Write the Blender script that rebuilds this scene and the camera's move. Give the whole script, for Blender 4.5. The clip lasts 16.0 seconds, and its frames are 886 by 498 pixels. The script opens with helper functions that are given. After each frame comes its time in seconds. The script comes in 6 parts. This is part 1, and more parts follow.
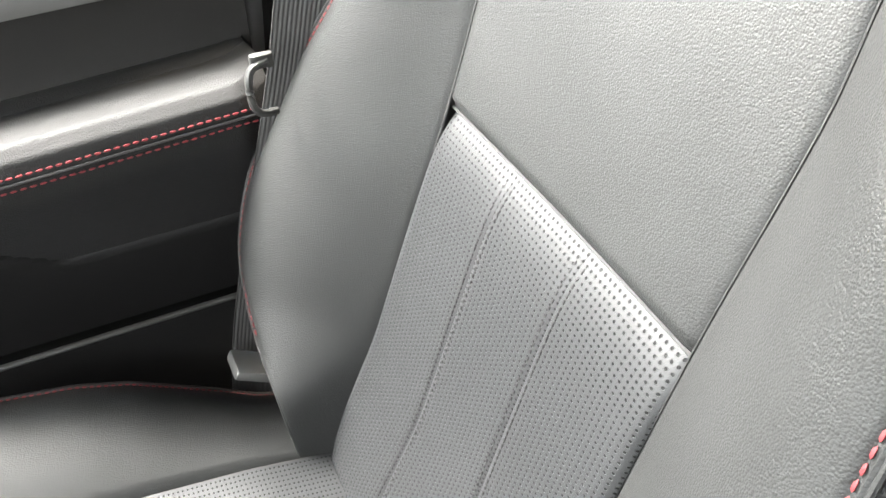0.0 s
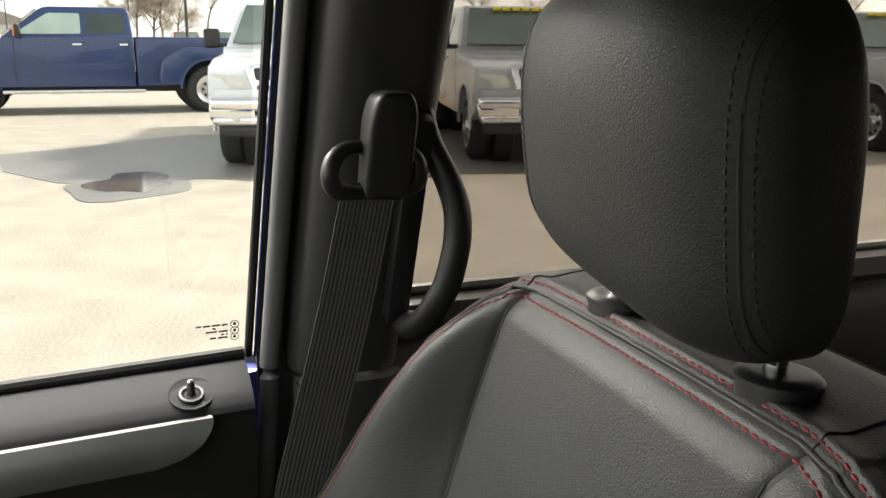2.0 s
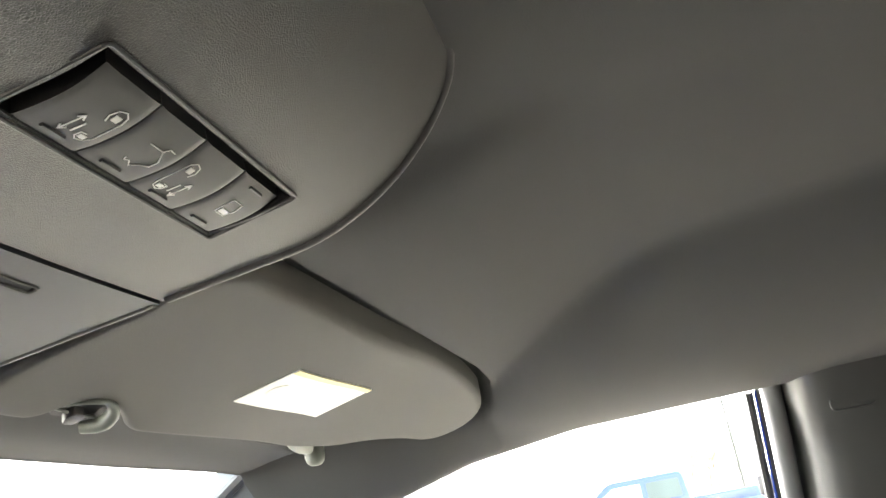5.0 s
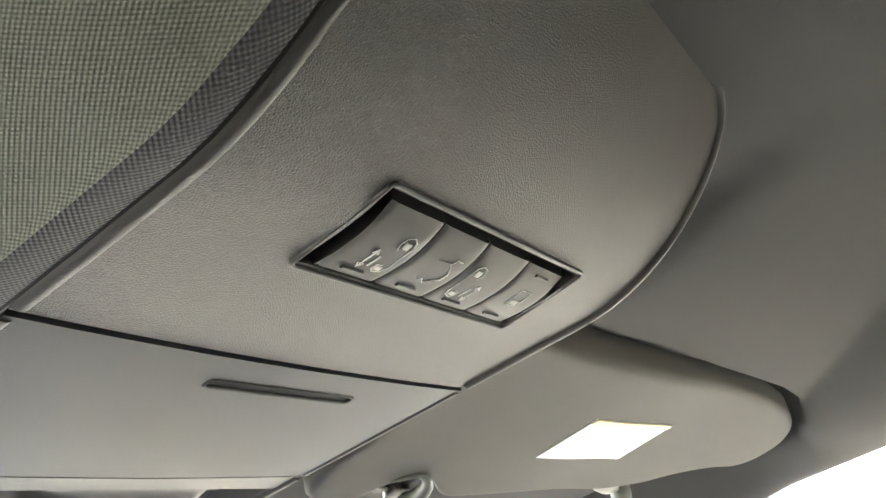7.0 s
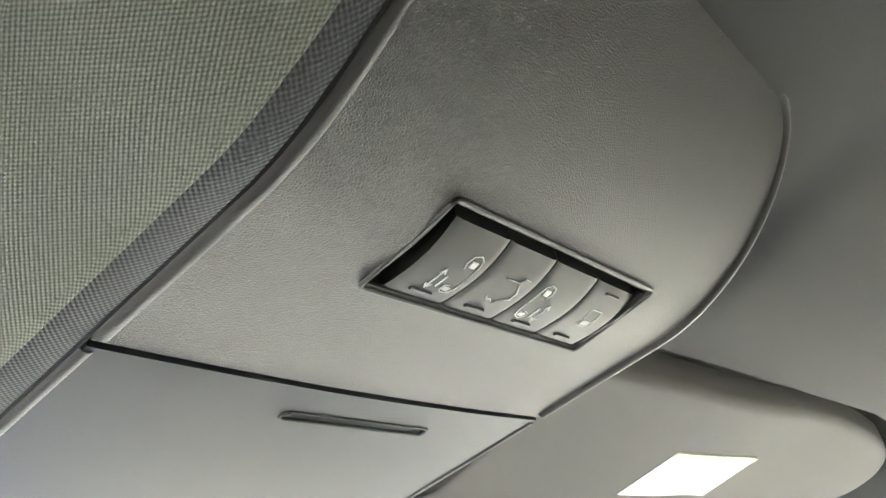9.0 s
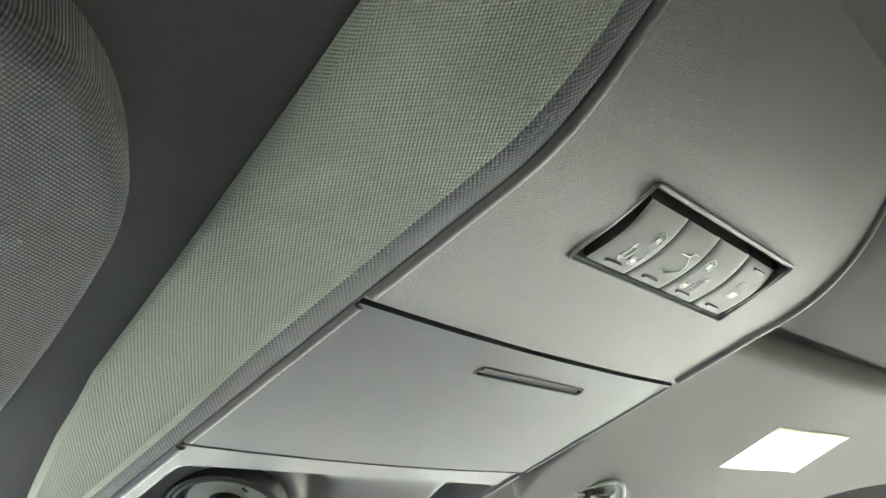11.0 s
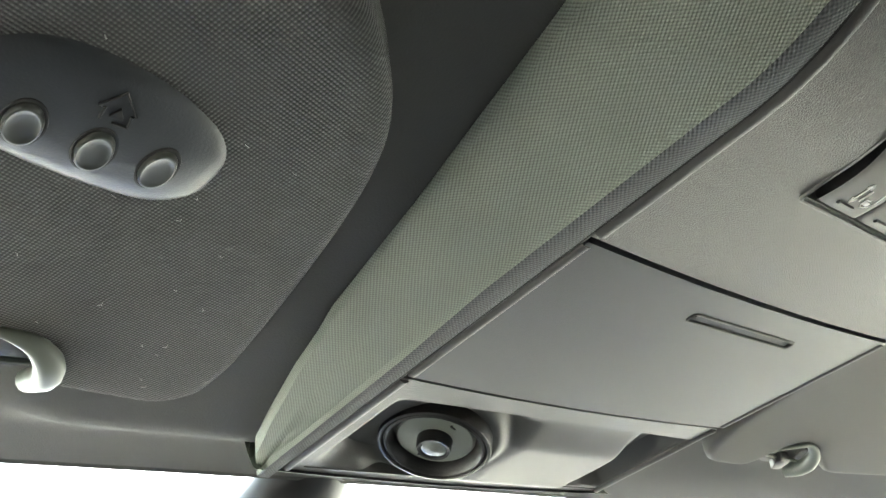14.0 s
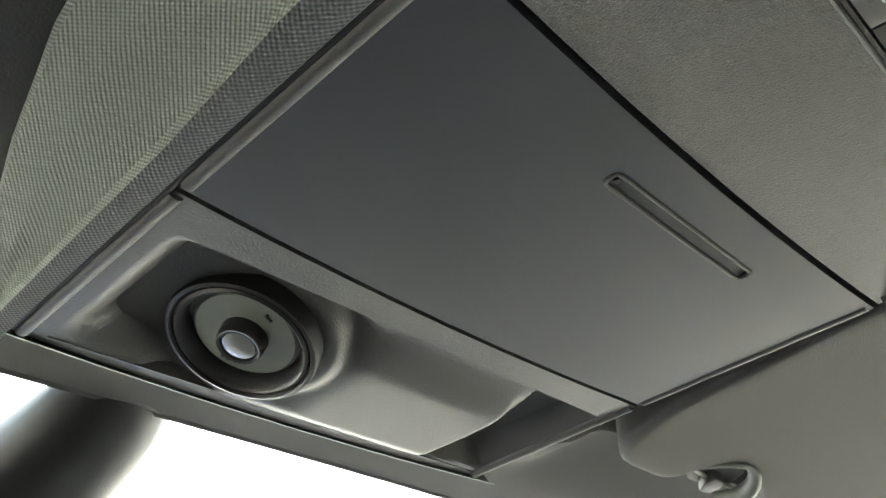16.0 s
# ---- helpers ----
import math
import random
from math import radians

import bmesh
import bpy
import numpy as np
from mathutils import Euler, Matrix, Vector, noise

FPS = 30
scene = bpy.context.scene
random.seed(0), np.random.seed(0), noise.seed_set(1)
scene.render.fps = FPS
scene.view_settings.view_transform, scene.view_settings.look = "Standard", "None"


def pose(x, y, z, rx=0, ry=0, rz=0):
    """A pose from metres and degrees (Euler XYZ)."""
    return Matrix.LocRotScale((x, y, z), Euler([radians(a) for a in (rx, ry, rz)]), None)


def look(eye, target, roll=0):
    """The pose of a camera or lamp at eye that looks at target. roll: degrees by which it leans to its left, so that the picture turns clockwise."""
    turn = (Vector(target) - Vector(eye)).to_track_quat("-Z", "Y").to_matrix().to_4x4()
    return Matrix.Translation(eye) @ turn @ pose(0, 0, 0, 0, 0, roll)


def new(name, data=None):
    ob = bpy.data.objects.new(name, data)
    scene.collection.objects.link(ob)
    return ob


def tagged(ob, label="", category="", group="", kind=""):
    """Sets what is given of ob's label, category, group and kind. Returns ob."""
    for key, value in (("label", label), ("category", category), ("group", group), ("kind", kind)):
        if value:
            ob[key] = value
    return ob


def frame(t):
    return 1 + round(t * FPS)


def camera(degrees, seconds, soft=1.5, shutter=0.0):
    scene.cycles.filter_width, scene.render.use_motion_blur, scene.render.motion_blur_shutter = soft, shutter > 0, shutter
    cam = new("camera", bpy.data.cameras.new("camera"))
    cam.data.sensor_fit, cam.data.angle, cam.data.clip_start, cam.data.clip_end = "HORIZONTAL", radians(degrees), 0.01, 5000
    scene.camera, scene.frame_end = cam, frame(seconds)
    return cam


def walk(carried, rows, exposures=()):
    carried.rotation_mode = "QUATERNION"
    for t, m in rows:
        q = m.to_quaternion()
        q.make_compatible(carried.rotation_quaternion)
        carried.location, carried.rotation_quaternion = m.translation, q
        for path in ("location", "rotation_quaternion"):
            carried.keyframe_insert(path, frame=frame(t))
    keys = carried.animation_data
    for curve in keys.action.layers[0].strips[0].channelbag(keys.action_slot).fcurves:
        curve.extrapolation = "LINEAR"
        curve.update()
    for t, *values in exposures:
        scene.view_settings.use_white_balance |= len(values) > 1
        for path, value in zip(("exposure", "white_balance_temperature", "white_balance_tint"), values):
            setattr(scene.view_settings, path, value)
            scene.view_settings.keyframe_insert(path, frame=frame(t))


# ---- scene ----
cam = camera(54.2, 16.0)
PATH = [
    (0, (0.067, -0.055, 1.303), (1.483, -0.693, 0.042), -1.0),
    (0.5, (0.052, -0.051, 1.344), (1.59, -0.741, 0.268), -1.4),
    (1, (0.027, -0.06, 1.379), (1.651, -0.842, 0.511), 1.8),
    (1.5, (0.013, -0.079, 1.402), (1.747, -0.8, 0.714), 0.6),
    (2, (-0.003, -0.089, 1.419), (1.814, -0.784, 0.953), 0.4),
    (2.4, (-0.019, -0.104, 1.427), (1.856, -0.737, 1.14), 0.1),
    (2.5, (-0.02, -0.102, 1.43), (1.86, -0.74, 1.189), 0.2),
    (2.6, (-0.016, -0.106, 1.432), (1.875, -0.73, 1.237), 0.1),
    (3, (-0.048, -0.116, 1.432), (1.877, -0.659, 1.454), -0.3),
    (3.5, (-0.085, -0.108, 1.436), (1.875, -0.447, 1.647), -3.4),
    (4, (-0.125, -0.113, 1.447), (1.837, -0.236, 1.813), -8.5),
    (4.5, (-0.159, -0.122, 1.439), (1.771, -0.007, 1.953), -9.3),
    (5, (-0.204, -0.117, 1.435), (1.659, 0.236, 2.073), -10.6),
    (7.3, (-0.205, -0.111, 1.463), (1.393, 0.791, 2.259), -13.9),
    (7.5, (-0.206, -0.115, 1.461), (1.372, 0.794, 2.288), -14.2),
    (8, (-0.202, -0.11, 1.46), (1.337, 0.813, 2.342), -14.5),
    (10.5, (-0.214, -0.104, 1.44), (1.279, 0.851, 2.369), -15.4),
    (11, (-0.264, -0.091, 1.438), (1.186, 0.921, 2.372), -13.7),
    (11.5, (-0.294, -0.078, 1.441), (1.097, 1.026, 2.362), -11.9),
    (12, (-0.314, -0.08, 1.443), (1.0, 1.118, 2.358), -9.7),
    (12.5, (-0.314, -0.082, 1.441), (0.943, 1.171, 2.363), -8.7),
    (13, (-0.305, -0.086, 1.44), (0.919, 1.195, 2.369), -8.1),
    (13.5, (-0.299, -0.084, 1.438), (0.914, 1.197, 2.381), -8.1),
    (14, (-0.283, -0.075, 1.431), (0.943, 1.202, 2.362), -8.0),
    (14.5, (-0.258, -0.064, 1.426), (0.933, 1.227, 2.382), -5.7),
    (15, (-0.22, -0.047, 1.418), (0.946, 1.259, 2.385), -0.9),
    (15.5, (-0.185, -0.032, 1.42), (0.96, 1.263, 2.426), 1.0),
    (16, (-0.174, -0.015, 1.419), (1.059, 1.181, 2.443), 0.4),
]
walk(cam, [(t, look(eye, target, roll)) for t, eye, target, roll in PATH],
     exposures=[(0, 4.25, 6650, 10), (0.5, 3.65, 6700, 10), (1.0, 2.75, 6900, 10), (1.5, 1.95, 6900, 10), (2.0, 1.6, 6900, 9), (3.0, 1.2, 6650, 9), (3.5, 1.25, 6600, 5), (4.0, 2.0, 6800, 5),
                (4.5, 3.5, 6850, 5), (5.0, 4.65, 6650, 8), (7.5, 4.97, 6600, 8), (8.0, 5.22, 6500, 6), (10.5, 5.22, 6200, 3), (11.0, 5.28, 6150, 1), (12.5, 5.1, 6200, 1), (14.0, 4.95, 6300, 1), (14.5, 4.75, 6350, 2), (15.0, 4.38, 6400, 1), (15.5, 4.3, 6400, 1), (16.0, 4.55, 6400, 2)])

# ---- daylight: hazy sky, soft sun from behind and a little to the driver side ----
SUN_EL, SUN_AZ = 36.0, 176.0      # degrees; azimuth clockwise from +y
world = bpy.data.worlds.new("sky")
world.use_nodes = True
scene.world = world
wn, wl = world.node_tree.nodes, world.node_tree.links
sky = wn.new("ShaderNodeTexSky")
sky.sky_type, sky.sun_disc = "NISHITA", False
sky.sun_elevation, sky.sun_rotation = radians(SUN_EL), radians(SUN_AZ)
sky.air_density, sky.dust_density, sky.ozone_density = 1.0, 1.0, 1.0
haze = wn.new("ShaderNodeHueSaturation")
haze.inputs["Saturation"].default_value = 0.18
wl.new(sky.outputs[0], haze.inputs["Color"])
wl.new(haze.outputs[0], wn["Background"].inputs["Color"])
wn["Background"].inputs["Strength"].default_value = 0.15
sun = new("sun", bpy.data.lights.new("sun", "SUN"))
sun.data.energy, sun.data.angle, sun.data.color = 2.0, radians(6.0), (1.0, 0.95, 0.87)
sa, se = radians(SUN_AZ), radians(SUN_EL)
sun.matrix_world = look((0, 0, 30), Vector((0, 0, 30)) - Vector((math.sin(sa) * math.cos(se), math.cos(sa) * math.cos(se), math.sin(se))))


def fill_lamp(name, size, m, power):
    """An added area lamp near a car opening, standing in for extra sky light."""
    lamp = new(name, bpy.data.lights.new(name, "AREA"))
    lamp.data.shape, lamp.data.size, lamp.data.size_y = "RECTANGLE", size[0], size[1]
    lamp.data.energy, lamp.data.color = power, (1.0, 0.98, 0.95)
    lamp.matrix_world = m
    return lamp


# added fills, no real lamps: they brighten the seat and headrest
fill_lamp("windscreen_fill", (1.0, 0.60), look((0.30, 0.85, 1.22), (0.28, 0.50, 0.28)), 1.4)
fill_lamp("side_window_fill", (1.0, 0.5), look((1.28, 0.35, 1.95), (0.35, -0.10, 0.95)), 7)
fill_lamp("headrest_fill", (1.3, 0.20), look((1.15, -0.05, 1.71), (0.40, -0.28, 1.24)), 15)


# ---- materials ----
def mat(name, color, rough=0.5, metal=0.0, var=0.12, vscale=6.0, bump=0.0, bscale=200.0, kind="noise", coat=0.0, grime=0.0):
    """A surface: base colour with slow variation, grain and fine relief in metres."""
    m = bpy.data.materials.new(name)
    m.use_nodes = True
    n, l = m.node_tree.nodes, m.node_tree.links
    b = n["Principled BSDF"]
    b.inputs["Metallic"].default_value = metal
    b.inputs["Coat Weight"].default_value = coat
    tc = n.new("ShaderNodeTexCoord")
    slow = n.new("ShaderNodeTexNoise")
    slow.inputs["Scale"].default_value, slow.inputs["Detail"].default_value = vscale, 6
    l.new(tc.outputs["Object"], slow.inputs["Vector"])
    ramp = n.new("ShaderNodeValToRGB")
    lo, hi = [c * (1 - var) for c in color], [min(1, c * (1 + var)) for c in color]
    ramp.color_ramp.elements[0].position, ramp.color_ramp.elements[1].position = 0.3, 0.7
    ramp.color_ramp.elements[0].color, ramp.color_ramp.elements[1].color = (*lo, 1), (*hi, 1)
    l.new(slow.outputs["Fac"], ramp.inputs["Fac"])
    l.new(ramp.outputs["Color"], b.inputs["Base Color"])
    rm = n.new("ShaderNodeMapRange")
    rm.inputs["To Min"].default_value, rm.inputs["To Max"].default_value = rough * 0.88, min(1, rough * 1.12)
    l.new(slow.outputs["Fac"], rm.inputs["Value"])
    l.new(rm.outputs["Result"], b.inputs["Roughness"])
    if bump:
        if kind == "cells":
            fine = n.new("ShaderNodeTexVoronoi")
            fine.feature = "DISTANCE_TO_EDGE"
            flat = n.new("ShaderNodeMapRange")
            flat.interpolation_type = "SMOOTHSTEP"
            flat.inputs["From Max"].default_value = 0.32
            l.new(fine.outputs["Distance"], flat.inputs["Value"])
            out = flat.outputs["Result"]
        else:
            fine = n.new("ShaderNodeTexNoise")
            fine.inputs["Detail"].default_value = 3
            out = fine.outputs["Fac"]
        fine.inputs["Scale"].default_value = bscale
        l.new(tc.outputs["Object"], fine.inputs["Vector"])
        bp = n.new("ShaderNodeBump")
        bp.inputs["Strength"].default_value, bp.inputs["Distance"].default_value = bump, 0.5 / bscale
        l.new(out, bp.inputs["Height"])
        l.new(bp.outputs["Normal"], b.inputs["Normal"])
    return m


def woven(name, color, light, pitch, rough=0.9, bump=0.5, axes=(0, 1), turn=0.0):
    """Cloth with a small knitted check of that pitch."""
    m = mat(name, color, rough, var=0.1, vscale=10)
    n, l = m.node_tree.nodes, m.node_tree.links
    b = n["Principled BSDF"]
    b.inputs["Sheen Weight"].default_value = 0.15
    tc = n.new("ShaderNodeTexCoord")
    sep = n.new("ShaderNodeSeparateXYZ")
    mp = n.new("ShaderNodeMapping")
    mp.inputs["Rotation"].default_value = (0, 0, turn)
    l.new(tc.outputs["Object"], mp.inputs["Vector"])
    l.new(mp.outputs["Vector"], sep.inputs[0])
    waves = []
    slant = n.new("ShaderNodeMath")
    slant.operation = "SUBTRACT"
    l.new(sep.outputs[0], slant.inputs[0])
    l.new(sep.outputs[2], slant.inputs[1])
    for a in axes:
        mul = n.new("ShaderNodeMath")
        mul.operation, mul.inputs[1].default_value = "MULTIPLY", 2 * math.pi / pitch
        l.new(slant.outputs[0] if a == 3 else sep.outputs[a], mul.inputs[0])
        s = n.new("ShaderNodeMath")
        s.operation = "SINE"
        l.new(mul.outputs[0], s.inputs[0])
        waves.append(s)
    prod = n.new("ShaderNodeMath")
    prod.operation = "MULTIPLY"
    l.new(waves[0].outputs[0], prod.inputs[0])
    l.new(waves[1].outputs[0], prod.inputs[1])
    bp = n.new("ShaderNodeBump")
    bp.inputs["Strength"].default_value, bp.inputs["Distance"].default_value = bump, pitch * 0.25
    l.new(prod.outputs[0], bp.inputs["Height"])
    l.new(bp.outputs["Normal"], b.inputs["Normal"])
    mr = n.new("ShaderNodeMapRange")
    mr.inputs["From Min"].default_value = -1
    l.new(prod.outputs[0], mr.inputs["Value"])
    mx = n.new("ShaderNodeMixRGB")
    mx.inputs["Color1"].default_value, mx.inputs["Color2"].default_value = (*color, 1), (*light, 1)
    l.new(mr.outputs["Result"], mx.inputs["Fac"])
    l.new(mx.outputs["Color"], b.inputs["Base Color"])
    return m


def perforated(name, color, pitch, rough, axes=(0, 2)):
    """Leather pierced with rows of small holes."""
    m = mat(name, color, rough, var=0.1, bump=0.14, bscale=720, kind="cells")
    n, l = m.node_tree.nodes, m.node_tree.links
    b = n["Principled BSDF"]
    old = b.inputs["Normal"].links[0].from_node
    base = b.inputs["Base Color"].links[0].from_socket
    tc = n.new("ShaderNodeTexCoord")
    sep = n.new("ShaderNodeSeparateXYZ")
    l.new(tc.outputs["Object"], sep.inputs[0])
    d = []
    for a in axes:
        mul = n.new("ShaderNodeMath")
        mul.operation, mul.inputs[1].default_value = "MULTIPLY", math.pi / (pitch * (1.0 if a == 0 else 0.8))
        l.new(sep.outputs[a], mul.inputs[0])
        s = n.new("ShaderNodeMath")
        s.operation = "SINE"
        l.new(mul.outputs[0], s.inputs[0])
        q = n.new("ShaderNodeMath")
        q.operation = "MULTIPLY"
        l.new(s.outputs[0], q.inputs[0])
        l.new(s.outputs[0], q.inputs[1])
        d.append(q)
    s = n.new("ShaderNodeMath")
    s.operation = "MULTIPLY"
    l.new(d[0].outputs[0], s.inputs[0])
    l.new(d[1].outputs[0], s.inputs[1])
    hole = n.new("ShaderNodeMapRange")
    hole.inputs["From Min"].default_value, hole.inputs["From Max"].default_value = 0.52, 0.74
    l.new(s.outputs[0], hole.inputs["Value"])
    mx = n.new("ShaderNodeMixRGB")
    mx.inputs["Color2"].default_value = (0.009, 0.009, 0.009, 1)
    l.new(base, mx.inputs["Color1"])
    l.new(hole.outputs["Result"], mx.inputs["Fac"])
    l.new(mx.outputs["Color"], b.inputs["Base Color"])
    bp = n.new("ShaderNodeBump")
    bp.invert = True
    bp.inputs["Strength"].default_value, bp.inputs["Distance"].default_value = 0.9, 0.0006
    dull = n.new("ShaderNodeMapRange")
    dull.inputs["To Min"].default_value, dull.inputs["To Max"].default_value = 0.38, 0.10
    l.new(hole.outputs["Result"], dull.inputs["Value"])
    l.new(dull.outputs["Result"], b.inputs["Specular IOR Level"])
    l.new(hole.outputs["Result"], bp.inputs["Height"])
    l.new(old.outputs["Normal"], bp.inputs["Normal"])
    l.new(bp.outputs["Normal"], b.inputs["Normal"])
    return m


def leather(name, color, rough, cell, depth):
    """Grained hide: wrinkled pebbles of about that size, creased edges, a little sheen on the tops."""
    m = mat(name, color, rough, var=0.14, vscale=9)
    n, l = m.node_tree.nodes, m.node_tree.links
    b = n["Principled BSDF"]
    tc = n.new("ShaderNodeTexCoord")
    warp = n.new("ShaderNodeTexNoise")
    warp.inputs["Scale"].default_value, warp.inputs["Detail"].default_value = 0.35 / cell, 2
    l.new(tc.outputs["Object"], warp.inputs["Vector"])
    off = n.new("ShaderNodeVectorMath")
    off.operation = "MULTIPLY_ADD"
    off.inputs[1].default_value = (cell * 0.4,) * 3
    l.new(warp.outputs["Color"], off.inputs[0])
    l.new(tc.outputs["Object"], off.inputs[2])
    vor = n.new("ShaderNodeTexVoronoi")
    vor.inputs["Scale"].default_value = 1 / cell
    l.new(off.outputs[0], vor.inputs["Vector"])
    fine = n.new("ShaderNodeTexNoise")
    fine.inputs["Scale"].default_value, fine.inputs["Detail"].default_value = 2.6 / cell, 2
    l.new(tc.outputs["Object"], fine.inputs["Vector"])
    mixh = n.new("ShaderNodeMath")
    mixh.operation, mixh.inputs[1].default_value = "MULTIPLY_ADD", 0.35
    l.new(fine.outputs["Fac"], mixh.inputs[0])
    l.new(vor.outputs["Distance"], mixh.inputs[2])
    bp = n.new("ShaderNodeBump")
    bp.invert = True
    bp.inputs["Strength"].default_value, bp.inputs["Distance"].default_value = depth, cell * 0.45
    l.new(mixh.outputs[0], bp.inputs["Height"])
    l.new(bp.outputs["Normal"], b.inputs["Normal"])
    return m


def pane_mat(name, tint, gloss=0.08):
    """Clear or tinted window glass: lets light straight through, mirrors a little."""
    m = bpy.data.materials.new(name)
    m.use_nodes = True
    n, l = m.node_tree.nodes, m.node_tree.links
    n.remove(n["Principled BSDF"])
    t, g, mx = n.new("ShaderNodeBsdfTransparent"), n.new("ShaderNodeBsdfGlossy"), n.new("ShaderNodeMixShader")
    t.inputs["Color"].default_value = (*tint, 1)
    g.inputs["Roughness"].default_value = 0.02
    mx.inputs["Fac"].default_value = gloss
    l.new(t.outputs[0], mx.inputs[1])
    l.new(g.outputs[0], mx.inputs[2])
    l.new(mx.outputs[0], n["Material Output"].inputs["Surface"])
    return m


LEATHER = leather("black_leather", (0.0190, 0.0197, 0.0194), 0.48, 0.00125, 0.44)
ARMREST = leather("armrest_leather", (0.0115, 0.0115, 0.0112), 0.58, 0.0014, 0.5)
PERF = perforated("perforated_leather", (0.020, 0.021, 0.022), 0.0048, 0.47)
PERF_FLAT = perforated("perforated_cushion_leather", (0.020, 0.021, 0.022), 0.0048, 0.47, (0, 1))
THREAD_RED = mat("red_thread", (0.155, 0.014, 0.017), 0.6, var=0.2, vscale=300)
THREAD_BLACK = mat("black_thread", (0.012, 0.012, 0.012), 0.6)
TRIM = mat("dark_plastic_trim", (0.030, 0.030, 0.029), 0.48, var=0.1, bump=0.25, bscale=900)
TRIM_BLUE = mat("slate_plastic_trim", (0.0115, 0.0122, 0.0143), 0.66, var=0.1, bump=0.3, bscale=1100)
PILLAR = mat("pillar_plastic", (0.030, 0.030, 0.0285), 0.40, var=0.1, bump=0.3, bscale=900)
PILLAR_A = mat("blue_grey_pillar_trim", (0.085, 0.097, 0.106), 0.6, var=0.08, bump=0.25, bscale=900)
STRIP = mat("grey_weather_strip", (0.13, 0.132, 0.135), 0.5, var=0.08, bump=0.2, bscale=700)
DOOR_BOARD = mat("soft_black_door_board", (0.016, 0.0155, 0.015), 0.5, var=0.1, bump=0.3, bscale=800)
DOOR_FACE = mat("black_door_vinyl", (0.009, 0.009, 0.009), 0.55, var=0.12, bump=0.35, bscale=600, kind="cells")
DOOR_LOW = mat("black_door_plastic", (0.006, 0.006, 0.006), 0.5, var=0.1, bump=0.3, bscale=900)
BLACK = mat("black_plastic", (0.012, 0.012, 0.013), 0.4, var=0.1, bump=0.15, bscale=900)
RUBBER = mat("black_rubber", (0.010, 0.010, 0.010), 0.7)
SILVER = mat("brushed_silver_trim", (0.27, 0.27, 0.265), 0.42, metal=0.85, var=0.08, vscale=20, bump=0.08, bscale=700)
CHROME = mat("chrome", (0.80, 0.80, 0.80), 0.09, metal=1.0, var=0.02)
CONSOLE_GRAIN = mat("grained_console_plastic", (0.070, 0.0692, 0.067), 0.42, var=0.05, vscale=20, bump=0.6, bscale=1300, kind="cells")
CONSOLE = mat("console_plastic", (0.062, 0.0615, 0.060), 0.40, var=0.05, vscale=20, bump=0.4, bscale=1300)
CONSOLE_DOOR = mat("console_door_plastic", (0.031, 0.034, 0.041), 0.45, var=0.06, vscale=14, bump=0.12, bscale=1500)
SWITCH = mat("switch_plastic", (0.060, 0.060, 0.058), 0.48, var=0.05, vscale=60, bump=0.12, bscale=1800)
for soft in (CONSOLE_GRAIN, CONSOLE, CONSOLE_DOOR, SWITCH, LEATHER, TRIM_BLUE):
    soft.node_tree.nodes["Principled BSDF"].inputs["Specular IOR Level"].default_value = 0.30
for matt in (ARMREST, CONSOLE_DOOR, TRIM_BLUE, DOOR_BOARD, DOOR_FACE, DOOR_LOW):
    matt.node_tree.nodes["Principled BSDF"].inputs["Specular IOR Level"].default_value = 0.20
PRINT = mat("pale_print", (0.62, 0.62, 0.60), 0.5, var=0.02)
# pale green-grey: light from the driver window is put into the base colour
CLOTH_LIT = woven("lit_flank_cloth", (0.150, 0.166, 0.140), (0.255, 0.280, 0.242), 0.0015, axes=(1, 3), turn=0.0)
# same weave, darkened for the shade on the downward-facing edge
CLOTH_SHADED = woven("shaded_edge_cloth", (0.040, 0.043, 0.047), (0.088, 0.094, 0.102), 0.0015, axes=(1, 0))
LINT = mat("lint", (0.30, 0.30, 0.29), 0.9)
PAD = mat("opener_plastic", (0.026, 0.029, 0.034), 0.36, var=0.08, bump=0.2, bscale=1400)
BUTTON = mat("button_plastic", (0.030, 0.033, 0.029), 0.40, var=0.05, coat=0.1)
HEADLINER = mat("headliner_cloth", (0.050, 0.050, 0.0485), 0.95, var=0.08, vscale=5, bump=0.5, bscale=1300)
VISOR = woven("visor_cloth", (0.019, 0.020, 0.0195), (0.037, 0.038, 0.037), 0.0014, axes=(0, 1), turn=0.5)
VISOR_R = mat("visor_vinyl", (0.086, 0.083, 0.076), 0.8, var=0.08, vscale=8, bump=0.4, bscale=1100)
PAPER = mat("white_label", (0.80, 0.80, 0.77), 0.5, var=0.02)
PALE_YELLOW = mat("label_yellow", (0.75, 0.66, 0.35), 0.5, var=0.03)
WEBBING = mat("belt_webbing", (0.020, 0.0195, 0.019), 0.65, var=0.1, vscale=40, bump=0.3, bscale=1400)
BODY_BLUE = mat("blue_car_paint", (0.012, 0.03, 0.19), 0.25, coat=0.8, var=0.05)
GLASS = pane_mat("clear_glass", (0.93, 0.95, 0.94), 0.05)
GLASS_DARK = pane_mat("privacy_glass", (0.565, 0.55, 0.525), 0.05)
SEAT_BACK = mat("seat_shell", (0.022, 0.022, 0.022), 0.6, bump=0.3, bscale=700)
CARPET = mat("carpet", (0.025, 0.024, 0.023), 1.0, var=0.2, vscale=60, bump=0.8, bscale=500)


# ---- mesh helpers ----
def smooth(a, b, v):
    t = min(1.0, max(0.0, (v - a) / (b - a)))
    return t * t * (3 - 2 * t)


